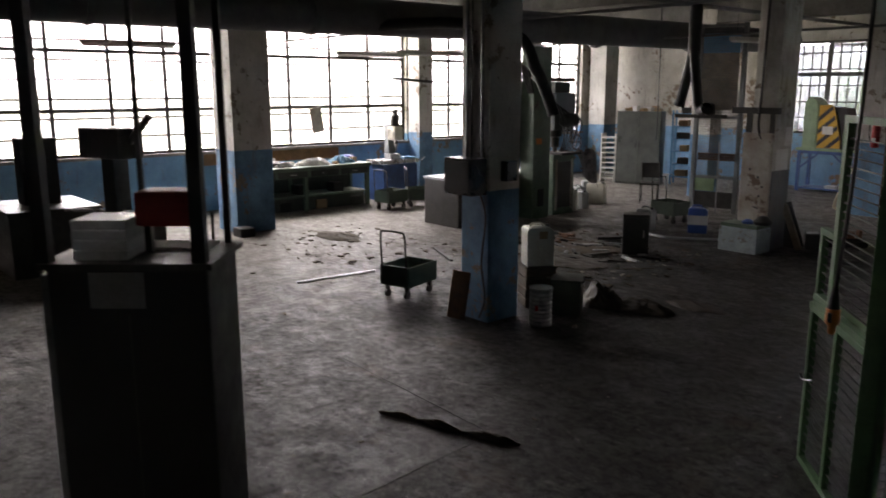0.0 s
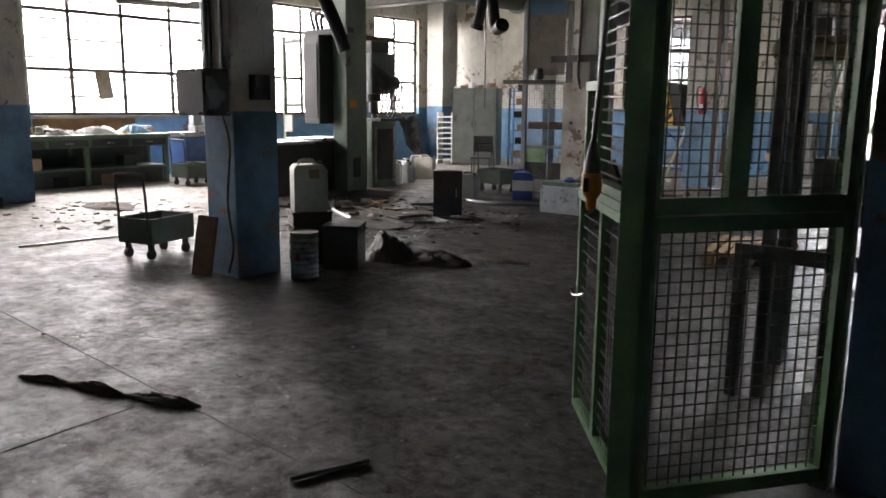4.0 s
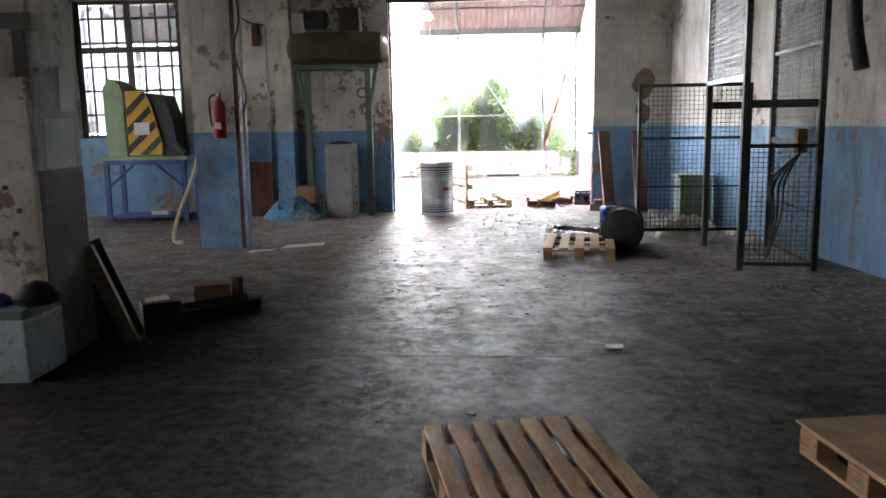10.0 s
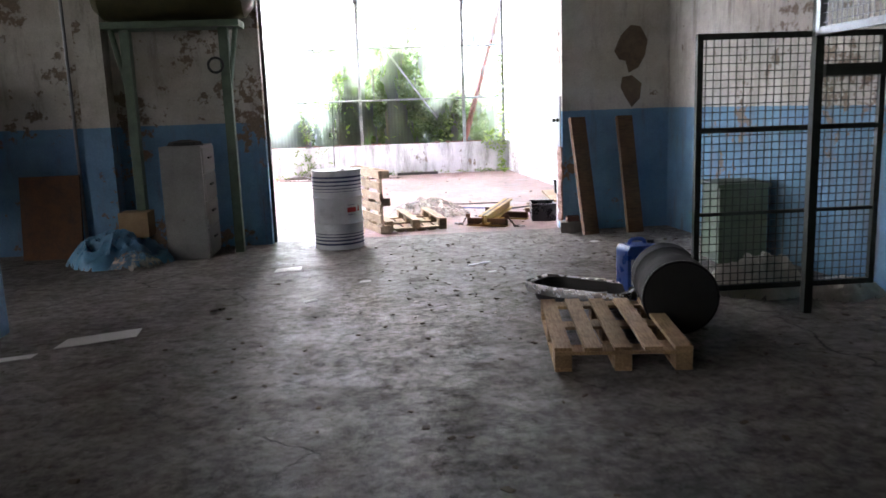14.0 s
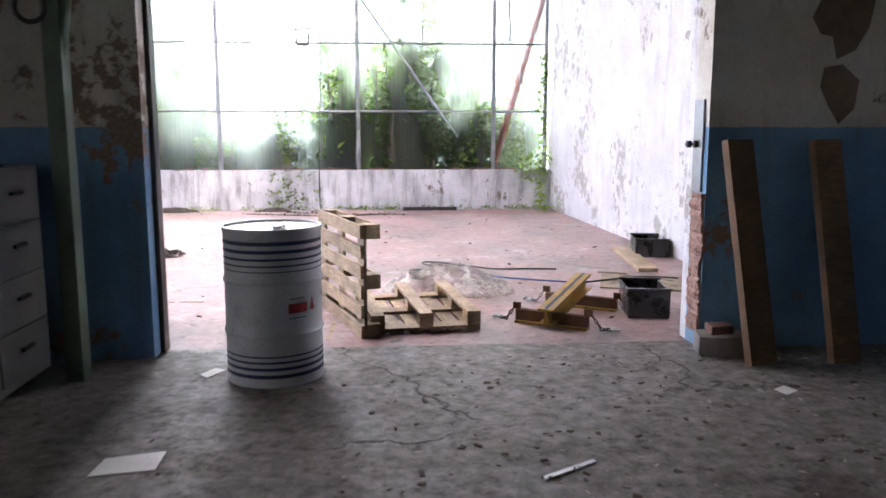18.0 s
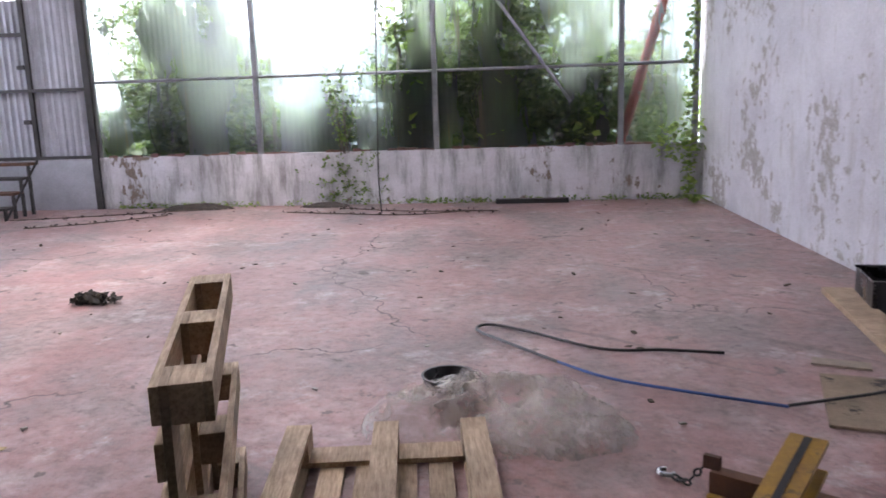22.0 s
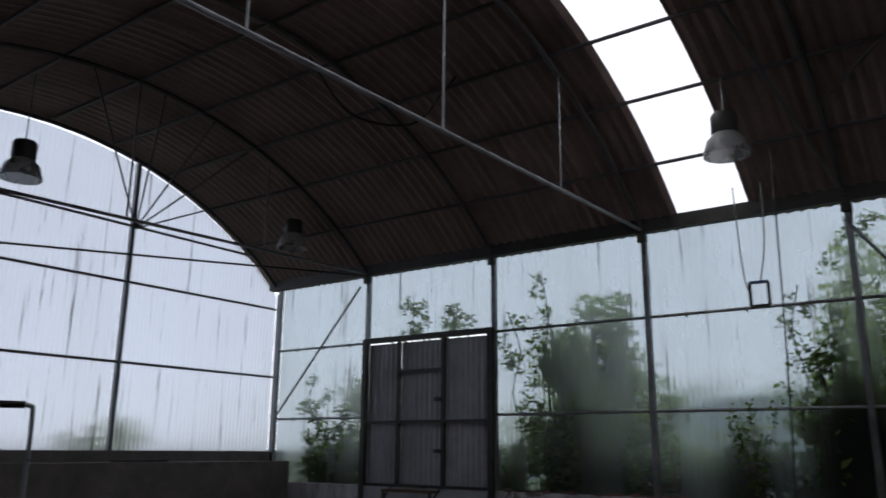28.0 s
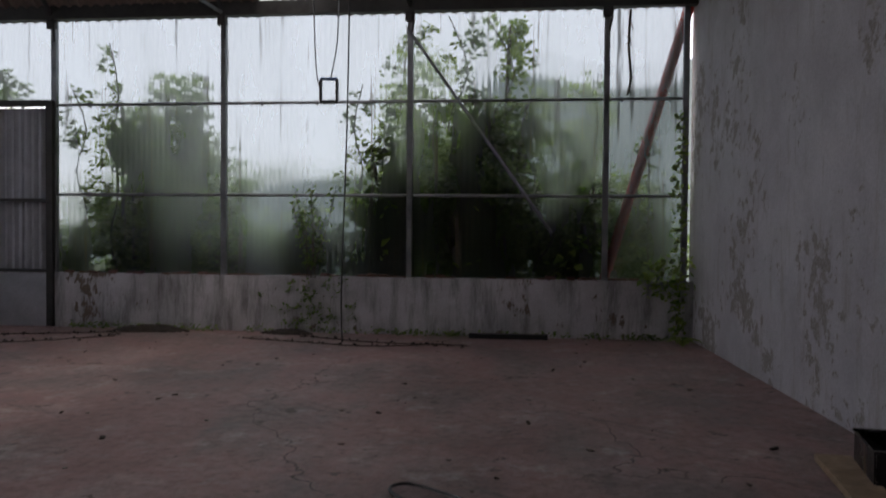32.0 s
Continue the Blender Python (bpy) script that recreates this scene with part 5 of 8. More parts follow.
for s in (-1, 1):
    part("side", box(nb(), -0.42, 0.42, -0.012, 0.012, 0, 0.11, pose(0, s * 0.1, 0.004, s * -22, 0, 0)), "black", tg, bevel=0.003)
one("rust_block", box(nb(), -0.16, 0.16, -0.1, 0.1, 0, 0.15), "rust", "rusty steel block on the floor", "scrap", bevel=0.015, loc=(-4.6, 12.55, 0, 0, 0, 20))
one("rust_bracket", box(nb(), -0.03, 0.03, -0.05, 0.05, 0, 0.2), "rust", "small rusty bracket on the floor", "scrap", bevel=0.008, loc=(-4.38, 12.6, 0, 0, 0, 50))

# ---- things: presses and carts ----


def cart(loc, rz, label, handle=True):
    c = thing("trolley", label, "trolley", loc, rz, "steel trolleys")
    w, d, z0, z1 = 0.3, 0.22, 0.16, 0.42
    bm = nb()
    box(bm, -w, w, -d, d, z0, z0 + 0.02)
    part("tray", bm, "darkgreen", c)
    for s in (-1, 1):
        part("side", box(nb(), -w, w, s * d - 0.008, s * d + 0.008, z0 + 0.02, z1), "darkgreen", c, bevel=0.003)
        part("end", box(nb(), s * w - 0.008, s * w + 0.008, -d + 0.008, d - 0.008, z0 + 0.02, z1 - 0.003), "darkgreen", c, bevel=0.003)
    for sx in (-1, 1):
        for sy in (-1, 1):
            cs = part("caster", box(nb(), sx * w * 0.8 - 0.02, sx * w * 0.8 + 0.02, sy * d * 0.7 - 0.025, sy * d * 0.7 + 0.025, 0.08, z0), "darksteel", c)
            part("wheel", rod(nb(), (sx * w * 0.8, sy * d * 0.7 - 0.018, 0.05), (sx * w * 0.8, sy * d * 0.7 + 0.018, 0.05), 0.05, 14), "black", cs, smooth=True)
    if handle:
        part("handle", tube(nb(), bend([(-w, -d * 0.85, 0.3), (-w - 0.03, -d * 0.85, 0.8), (-w - 0.03, -d * 0.5, 0.86), (-w - 0.03, d * 0.5, 0.86), (-w - 0.03, d * 0.85, 0.8), (-w, d * 0.85, 0.3)], 5), 0.013), "darksteel", c, smooth=True)
    return c


cart((-6.65, 4.5, 0), 105, "dark green steel trolley with a bent push handle")
cart((-12.7, 8.75, 0), 100, "dark green trolley near the workbench")
cart((-12.6, 9.5, 0), 60, "small trolley with raised handle near the workbench")
cart((-7.7, 11.9, 0), -10, "green steel trolley among cans and hoses")

pr = thing("power_press", "tall green power press with a dark housing and hoses", "press", (-9.95, 10.2, 0))
part("frame", box(nb(), -0.06, 0.3, -0.2, 0.3, 0, 3.4), "green", pr, "green steel frame post", bevel=0.03)
part("bed", box(nb(), -0.8, -0.08, -0.9, 0.2, 0, 0.9), "darksteel", pr, bevel=0.03)
part("bed_plate", box(nb(), -0.7, -0.1, -0.86, 0.1, 0.901, 0.95), "steelbright", pr, bevel=0.006)
part("sticker", box(nb(), 0.3, 0.304, -0.12, 0.04, 1.5, 1.62), "orange", pr, "orange sticker")
part("hatch", box(nb(), 0.3, 0.312, -0.05, 0.12, 0.25, 0.6), "black", pr)
part("housing", box(nb(), -0.5, -0.08, -0.5, 0.1, 1.2, 2.75), "boxgreen", pr, "dark steel housing", bevel=0.03)
part("housing_door", box(nb(), -0.46, -0.12, -0.516, -0.501, 1.3, 2.6), "black", pr, bevel=0.004)
part("hinge", rod(nb(), (-0.47, -0.515, 1.5), (-0.47, -0.515, 1.6), 0.015), "darksteel", pr)
part("hinge", rod(nb(), (-0.47, -0.515, 2.3), (-0.47, -0.515, 2.4), 0.015), "darksteel", pr)
part("top_arm", box(nb(), -0.62, 0.5, -0.35, -0.2, 2.76, 2.86), "black", pr, bevel=0.012)
part("side_rail", box(nb(), -0.98, -0.92, -0.6, -0.54, 0.9, 2.75), "lightgreen", pr, bevel=0.006)
part("guide_bar", box(nb(), -0.92, -0.5, -0.59, -0.55, 2.62, 2.68), "green", pr)
part("guide_bar", box(nb(), -0.92, -0.5, -0.59, -0.55, 1.5, 1.56), "green", pr)
part("gauge_plate", box(nb(), -0.9, -0.7, -0.63, -0.6, 1.05, 1.35), "paper", pr, "pale instruction plate")
for k in range(3):
    part("hose", tube(nb(), bend([(-0.3 + 0.1 * k, -0.4, 2.86), (-0.2 + 0.14 * k, -0.55, 3.15 - 0.06 * k), (0.12 + 0.08 * k, -0.4, 2.95), (0.2 + 0.05 * k, -0.25, 2.5)]), 0.03), "black", pr, smooth=True)
part("lamp_arm", tube(nb(), bend([(0.3, -0.1, 2.2), (0.45, -0.25, 2.35), (0.5, -0.4, 2.2)]), 0.015), "darksteel", pr, smooth=True)
p2 = thing("drill_press", "grey green machine with an upper housing and cables", "press", (-10.05, 11.05, 0))
part("base", box(nb(), -0.35, 0.3, -0.32, 0.32, 0, 1.25), "green", p2, bevel=0.025)
part("door", box(nb(), 0.3, 0.315, -0.2, 0.2, 0.15, 1.1), "darksteel", p2)
part("door_frame", box(nb(), 0.3, 0.325, -0.26, -0.22, 0.1, 1.15), "postpaint", p2)
part("door_frame", box(nb(), 0.3, 0.325, 0.22, 0.26, 0.1, 1.15), "postpaint", p2)
part("housing", box(nb(), -0.35, 0.28, -0.3, 0.34, 1.75, 2.5), "greysteel", p2, bevel=0.06)
part("housing_cap", box(nb(), -0.25, 0.2, -0.22, 0.26, 2.5, 2.72), "darksteel", p2, bevel=0.05)
part("crossbar", box(nb(), -0.1, 0.1, -0.6, 0.5, 2.73, 2.81), "rust", p2, bevel=0.01)
part("spindle", lathe(nb(), [(0.05, 0), (0.05, 0.12), (0.09, 0.14), (0.09, 0.34), (0.14, 0.36), (0.14, 0.5)], 16, pose(0.12, -0.1, 1.26)), "darksteel", p2, smooth=True)
part("motor", lathe(nb(), [(0.0, -0.2), (0.13, -0.19), (0.14, -0.1), (0.14, 0.15), (0.1, 0.2)], 16, pose(0.36, 0.05, 1.95, 90)), "black", p2, smooth=True)
part("hand_wheel", tube(nb(), [(0.45, 0.2 + 0.15 * math.cos(a), 1.5 + 0.15 * math.sin(a)) for a in (2 * math.pi * k / 18 for k in range(19))], 0.014), "darksteel", p2, smooth=True)
part("hand_wheel_spoke", rod(nb(), (0.45, 0.05, 1.5), (0.45, 0.35, 1.5), 0.01), "darksteel", p2)
part("table", box(nb(), -0.1, 0.5, -0.3, 0.3, 1.25, 1.3), "darksteel", p2, bevel=0.008)
for k in range(6):
    part("cable", tube(nb(), bend([(0.28, 0.09 * k - 0.25, 2.3 - 0.05 * k), (0.42 + 0.03 * (k % 3), 0.1 * k - 0.2, 1.9), (0.36, 0.06 * k - 0.1, 1.55 - 0.04 * k), (0.24, 0.05 * k - 0.1, 1.3)]), 0.017), "cable", p2, smooth=True)
tp = nb()
for k in range(9):
    a0, a1 = k / 8, (k + 1) / 8
    for q in range(6):
        b0, b1 = q / 6, (q + 1) / 6
        def tarp(u, v):
            return (0.32 + 0.22 * v + 0.05 * math.sin(7 * u + 3 * v), 0.34 + 0.5 * u, 1.3 - 0.75 * v * (0.7 + 0.3 * u) + 0.04 * math.sin(9 * u))
        tp.faces.new([tp.verts.new(tarp(*c)) for c in ((a0, b0), (a1, b0), (a1, b1), (a0, b1))])
bmesh.ops.remove_doubles(tp, verts=list(tp.verts), dist=0.001)
bmesh.ops.solidify(tp, geom=list(tp.faces), thickness=0.006)
part("cover_cloth", tp, "greyrag", p2, "grey cover cloth hanging off the machine", smooth=True)
p3 = thing("machine_cabinet", "dark machine base behind the column with a pale top", "machine", (-10.3, 8.75, 0))
part("body", box(nb(), -0.5, 0.5, -0.6, 0.6, 0, 0.88), "darksteel", p3, bevel=0.02)
part("top", box(nb(), -0.52, 0.52, -0.62, 0.62, 0.881, 0.92), "galv", p3)

# ---- things: steel cabinet, racks, corner ----
cb = thing("steel_cabinet", "tall grey double-door steel cabinet with rubbish on top", "cabinet", (-11.95, 16.75, 0), 20)
part("body", box(nb(), -0.6, 0.6, -0.24, 0.24, 0.02, 1.98), "cabinetgreen", cb, bevel=0.006)
for s in (-1, 1):
    dd = part("door", box(nb(), min(0.01 * s, 0.58 * s), max(0.01 * s, 0.58 * s), -0.262, -0.243, 0.08, 1.94), "cabinetgreen", cb, bevel=0.003)
    part("handle", box(nb(), 0.05 * s - 0.012, 0.05 * s + 0.012, -0.285, -0.262, 1.0, 1.14), "darksteel", dd)
for k in range(9):
    cx_, cy_ = -0.5 + 0.12 * k, 0.05 * ((k * 7) % 5 - 2)
    one("parcel", box(nb(), -0.09, 0.08 + 0.02 * (k % 3), -0.07, 0.06, 0, 0.05 + 0.03 * (k % 4)), "card" if k % 3 else "paper", "small brown parcel or paper bundle on the steel cabinet", "parcel", bevel=0.012, group="parcels on the cabinet").matrix_world = pose(-11.95, 16.75, 1.98, 0, 0, 20) @ pose(cx_, cy_, 0, 0, 0, 25 * k)
rk = thing("white_rack", "white slatted rack beside the steel cabinet", "rack", (-12.85, 16.6, 0), 20)
for s in (-1, 1):
    part("upright", box(nb(), s * 0.2 - 0.015, s * 0.2 + 0.015, -0.2, 0.2, 0, 1.35), "paper", rk)
for k in range(9):
    part("shelf", box(nb(), -0.185, 0.185, -0.2, 0.2, 0.1 + 0.14 * k, 0.125 + 0.14 * k), "paper", rk)
sh = thing("blue_shelf", "open blue shelf unit with dark boxes", "shelf", (-11.05, 17.6, 0), 20)
for s in (-1, 1):
    for d in (-0.2, 0.2):
        part("upright", box(nb(), s * 0.35 - 0.02, s * 0.35 + 0.02, d - 0.02, d + 0.02, 0, 2.0), "poster", sh)
for k in range(6):
    part("shelf", box(nb(), -0.36, 0.36, -0.22, 0.22, 0.2 + 0.34 * k, 0.225 + 0.34 * k), "poster", sh)
    part("box", box(nb(), -0.25 + 0.05 * (k % 3), 0.05 + 0.08 * (k % 2), -0.15, 0.15, 0.226 + 0.34 * k, 0.38 + 0.34 * k), "black" if k % 2 else "card", sh)
ch = thing("workshop_chair", "dark worn workshop chair", "chair", (-9.6, 13.9, 0), 30)
part("seat", box(nb(), -0.22, 0.22, -0.22, 0.22, 0.42, 0.46), "darksteel", ch, bevel=0.01)
part("backrest", box(nb(), -0.22, 0.22, 0.19, 0.22, 0.55, 0.9), "darksteel", ch, bevel=0.01)
for sx in (-1, 1):
    for sy in (-1, 1):
        part("leg", rod(nb(), (sx * 0.19, sy * 0.19, 0), (sx * 0.19, sy * 0.19, 0.42 if sy < 0 else 0.9), 0.012), "darksteel", ch, smooth=True)

# mesh screen with poster board
ms = thing("mesh_screen", "grey framed mesh screen with a faded board and blue poster", "screen", (-7.9, 13.6, 0), 12)
for x in (-0.36, 0.55):
    part("post", box(nb(), x - 0.045, x + 0.045, -0.045, 0.045, 0, 3.9), "greysteel", ms, bevel=0.006)
for z in (0.75, 2.0, 3.85):
    part("rail", box(nb(), -0.315, 0.505, -0.025, 0.025, z - 0.03, z + 0.03), "greysteel", ms)
part("panel", box(nb(), -0.31, 0.1, -0.012, 0.0, 0.45, 0.72), "lightgreen", ms, "pale green lower panel")
part("panel", box(nb(), -0.31, 0.5, 0.002, 0.012, 0.1, 0.44), "darksteel", ms, "dark lower panel")
part("board", box(nb(), -0.3, 0.45, 0.0, 0.012, 2.15, 3.3), "board", ms, "faded grey board")
part("poster", box(nb(), -0.3, 0.45, -0.002, 0.014, 3.31, 3.7), "poster", ms, "blue strip poster")
bm = nb()
for k in range(16):
    x = -0.3 + 0.05 * k
    box(bm, x - 0.004, x + 0.004, -0.024, -0.018, 0.78, 3.8)
for k in range(60):
    z = 0.8 + 0.05 * k
    box(bm, -0.31, 0.5, -0.018, -0.013, z - 0.004, z + 0.004)
part("wire_mesh", bm, "greysteel", ms)
part("beam", box(nb(), -0.3, 0.45, 0.05, 0.15, 1.1, 1.25), "rust", ms)
part("shelf_bar", box(nb(), -0.8, 0.3, -0.1, -0.05, 1.98, 2.06), "darksteel", ms, bevel=0.008)
part("motor", lathe(nb(), [(0.08, 0), (0.1, 0.05), (0.08, 0.2), (0.03, 0.24)], 14, pose(-0.05, -0.07, 2.06)), "darksteel", ms, smooth=True)
part("rod", rod(nb(), (0.2, -0.12, 0.0), (0.18, -0.06, 1.5), 0.014), "galv", ms, smooth=True)

# ---- things: workbench by the windows ----
wb = thing("workbench", "long dark green workbench with a lower shelf", "workbench", (-13.95, 7.25, 0))
part("top", box(nb(), -0.4, 0.4, -1.7, 1.6, 0.88, 0.95), "green", wb, bevel=0.008)
part("apron", box(nb(), 0.34, 0.38, -1.65, 1.55, 0.72, 0.88), "green", wb)
for k in range(4):
    dw = part("drawer", box(nb(), 0.381, 0.395, -1.55 + 0.78 * k, -0.85 + 0.78 * k, 0.735, 0.865), "boxgreen", wb, bevel=0.003)
    part("handle", box(nb(), 0.395, 0.41, -1.27 + 0.78 * k, -1.13 + 0.78 * k, 0.79, 0.805), "steelbright", dw)
part("back_panel", box(nb(), -0.36, -0.33, -1.6, 1.5, 0.0, 0.88), "boxgreen", wb)
part("kick_panel", box(nb(), 0.2, 0.22, -1.6, 1.5, 0.0, 0.3), "boxgreen", wb)
part("lower_shelf", box(nb(), -0.36, 0.36, -1.6, 1.5, 0.3, 0.34), "green", wb)
for y in (-1.6, -0.1, 1.5):
    for x in (-0.34, 0.34):
        part("leg", box(nb(), x - 0.04, x + 0.04, y - 0.04, y + 0.04, 0, 0.88), "green", wb)
rb = random.Random(5)
for k in range(26):
    y = 5.7 + 3.0 * rb.random()
    x = -14.25 + 0.5 * rb.random()
    s = 0.04 + 0.09 * rb.random()
    mt = rb.choice(["paper", "card", "darksteel", "pblue", "rust", "white", "greysteel"])
    one("bench_clutter", box(nb(), -s, s, -s * 0.8, s * 0.8, 0, s * 1.1), mt, "small part or tin on the cluttered workbench", "clutter", bevel=0.006, group="clutter on the workbench").matrix_world = pose(x, y, 0.95, 0, 0, rb.uniform(0, 90))
heap("bench_cloth", (-13.85, 7.5, 0.95, 0, 0, 80), 0.42, 0.2, 0.14, "paper", "crumpled white cloth on the cluttered workbench", "cloth", 61, 16, 1.6)
heap("bench_cloth", (-13.9, 8.25, 0.95, 0, 0, 70), 0.3, 0.2, 0.16, "bag", "crumpled blue cloth on the cluttered workbench", "cloth", 62, 16, 1.6)
heap("bench_cloth", (-13.8, 6.75, 0.95, 0, 0, 95), 0.25, 0.16, 0.1, "greyrag", "crumpled grey rag on the cluttered workbench", "cloth", 63, 16, 1.6)
for k in range(7):
    tn = 0.05 + 0.012 * (k % 3)
    one("tin", lathe(nb(), [(tn, 0), (tn, 0.12 + 0.02 * (k % 4)), (tn * 0.8, 0.125 + 0.02 * (k % 4)), (0.0, 0.12)], 14), ("card", "tin", "white", "orange")[k % 4], "small tin standing on the workbench", "tin", smooth=True, group="tins on the workbench", loc=(-14.2 + 0.06 * (k % 3), 5.75 + 0.16 * k, 0.95))
one("wall_board", box(nb(), -0.01, 0.01, -1.8, 1.6, 0, 0.3), "plank", "brown board along the wall under the windows", "board", "structure").matrix_world = pose(-14.985, 7.3, 0.97)
one("cardboard_box", box(nb(), -0.18, 0.18, -0.2, 0.2, 0, 0.36), "card", "open cardboard box on the workbench", "box", bevel=0.004, loc=(-14.2, 6.05, 0.95))
for k in range(7):
    one("storage_bin", box(nb(), -0.15, 0.15, -0.13, 0.13, 0, 0.2), rb.choice(["card", "black", "darksteel"]), "dark bin under the workbench", "bin", bevel=0.01, group="bins under the bench", loc=(-13.85, 5.8 + 0.45 * k, 0.34 if k % 2 else 0.0))
dm = thing("milling_machine", "small blue grey bench milling machine", "machine", (-13.95, 9.75, 0))
part("stand", box(nb(), -0.3, 0.3, -0.5, 0.5, 0, 0.85), "blue", dm, bevel=0.02)
part("table", box(nb(), -0.25, 0.25, -0.6, 0.6, 0.86, 0.95), "steelbright", dm, bevel=0.01)
part("pillar", box(nb(), -0.2, -0.02, -0.1, 0.1, 0.95, 1.75), "greysteel", dm, bevel=0.02)
part("head", box(nb(), -0.05, 0.25, -0.12, 0.12, 1.4, 1.72), "white", dm, bevel=0.03)
part("motor", lathe(nb(), [(0.1, 0), (0.11, 0.03), (0.1, 0.25), (0.05, 0.3)], 16, pose(0.1, 0, 1.72)), "darksteel", dm, smooth=True)
part("vice", box(nb(), -0.1, 0.15, -0.18, 0.12, 0.95, 1.08), "steelbright", dm, bevel=0.01)
part("quill", lathe(nb(), [(0.03, 0), (0.03, 0.1), (0.05, 0.12), (0.05, 0.3)], 12, pose(0.14, 0, 1.15)), "steelbright", dm, smooth=True)
part("head_wheel", tube(nb(), [(0.1 + 0.11 * math.cos(a), -0.14, 1.55 + 0.11 * math.sin(a)) for a in (2 * math.pi * k / 14 for k in range(15))], 0.012), "white", dm, smooth=True)
part("cap", lathe(nb(), [(0.06, 0), (0.07, 0.05), (0.03, 0.1)], 12, pose(0.1, 0, 2.02)), "darksteel", dm, smooth=True)
part("crank", tube(nb(), bend([(0.26, 0.6, 0.9), (0.26, 0.68, 0.9), (0.33, 0.69, 0.98)], 4), 0.012), "steelbright", dm, smooth=True)
part("rag", box(nb(), 0.0, 0.24, 0.16, 0.5, 0.952, 1.0), "bag", dm, "blue cloth on the machine table", bevel=0.02)
one("hanging_paper", box(nb(), -0.005, 0.005, -0.15, 0.15, -0.55, 0.0), "board", "sheet of paper in a sleeve hung before the window", "paper").matrix_world = pose(-14.6, 8.05, 2.15, 8, 0, 0)
one("window_shelf", box(nb(), -0.06, 0.06, -0.6, 0.6, 0, 0.06), "darksteel", "dark fluorescent lamp body hung before the window", "lamp").matrix_world = pose(-13.9, 10.35, 2.75, -4, 0, 0)

# ---- things: striped machine on the blue table ----
tb = thing("steel_table", "blue steel table with diagonal braces", "table", (-7.75, 18.95, 0), 0)
part("top", box(nb(), -0.75, 0.75, -0.35, 0.35, 1.04, 1.1), "lightgreen", tb, bevel=0.004)
part("apron", box(nb(), -0.7, 0.7, -0.33, -0.29, 0.96, 1.039), "blue", tb)
for x in (-0.66, 0.66):
    for y in (-0.3, 0.3):
        part("leg", box(nb(), x - 0.035, x + 0.035, y - 0.035, y + 0.035, 0.0, 1.04), "blue", tb)
for s in (-1, 1):
    part("brace", rod(nb(), (s * 0.62, -0.3, 0.6), (s * 0.15, -0.3, 1.0), 0.022), "blue", tb)
part("shelf", box(nb(), -0.62, 0.62, -0.33, 0.33, 0.06, 0.1), "blue", tb)
one("paper_stack", box(nb(), -0.14, 0.14, -0.1, 0.1, 0, 0.07), "paper", "papers on the lower shelf of the blue table", "papers", loc=(-7.6, 18.85, 0.1))
gm = thing("guarded_machine", "green machine with a yellow and black striped guard", "machine", (-7.75, 18.95, 1.1))
bm = nb()
prism(bm, [(-0.62, 0), (-0.28, 0), (-0.28, 1.05), (-0.35, 1.2), (-0.5, 1.28), (-0.62, 1.15)], -0.25, 0.3, pose(0, 0, 0, 90, 0, 0))
part("body", bm, "lightgreen", gm, bevel=0.012)
bm = nb()
prism(bm, [(0.33, 0.0), (0.6, 0.0), (0.52, 0.6), (0.4, 1.0), (0.05, 1.05)], -0.22, 0.28, pose(0, 0, 0, 90, 0, 0))
part("hood", bm, "black", gm, bevel=0.012)
bm = nb()
prism(bm, [(-0.24, 0.02), (0.32, 0.02), (0.34, 0.2), (0.18, 0.85), (0.08, 1.08), (-0.24, 1.08)], 0.28, 0.32, pose(0, 0, 0, 90, 0, 0))
part("guard", bm, "yellow", gm, "yellow guard plate with black stripes")
for k in range(4):
    z = -0.27 + 0.31 * k
    ends = []
    for zz in (z, z + 0.13):
        xr = (0.3353 - 0.295 * zz) / 1.2655
        ends.append([(max(-0.235, -0.24 + (0.03 - zz) / 0.9), max(zz, 0.03)), (xr, zz + 0.9 * (xr + 0.24))])
    bm = nb()
    prism(bm, [ends[0][0], ends[0][1], ends[1][1], ends[1][0]], 0.321, 0.326, pose(0, 0, 0, 90, 0, 0))
    part("stripe", bm, "black", gm)
part("notice", box(nb(), -0.12, 0.14, -0.331, -0.327, 0.36, 0.56), "paper", gm, "white notice")
part("arm", rod(nb(), (0.45, -0.2, 0.25), (0.72, -0.3, 0.02), 0.06), "darksteel", gm, smooth=True)

# ---- things: compressor on the green stand ----
cs = thing("compressor", "olive compressor tank with motor on a green wall stand", "compressor", (-4.5, 19.2, 0))
part("tank", lathe(nb(), [(0.0, -0.86), (0.15, -0.84), (0.25, -0.75), (0.27, -0.6), (0.27, 0.6), (0.25, 0.75), (0.15, 0.84), (0.0, 0.86)], 28, pose(0, 0.0, 2.85, 0, 90, 0)), "olive", cs, smooth=True)
part("motor", lathe(nb(), [(0.0, -0.2), (0.15, -0.19), (0.16, -0.1), (0.16, 0.15), (0.1, 0.2)], 18, pose(-0.35, 0, 3.32, 0, 90, 0)), "black", cs, smooth=True)
part("pump", box(nb(), 0.05, 0.4, -0.15, 0.15, 3.12, 3.5), "darksteel", cs, bevel=0.03)
part("cylinder_head", box(nb(), 0.1, 0.35, -0.1, 0.1, 3.5, 3.7), "steelbright", cs, bevel=0.02)
part("switch", box(nb(), -0.75, -0.55, -0.12, 0.05, 3.1, 3.42), "ivory", cs, bevel=0.02)
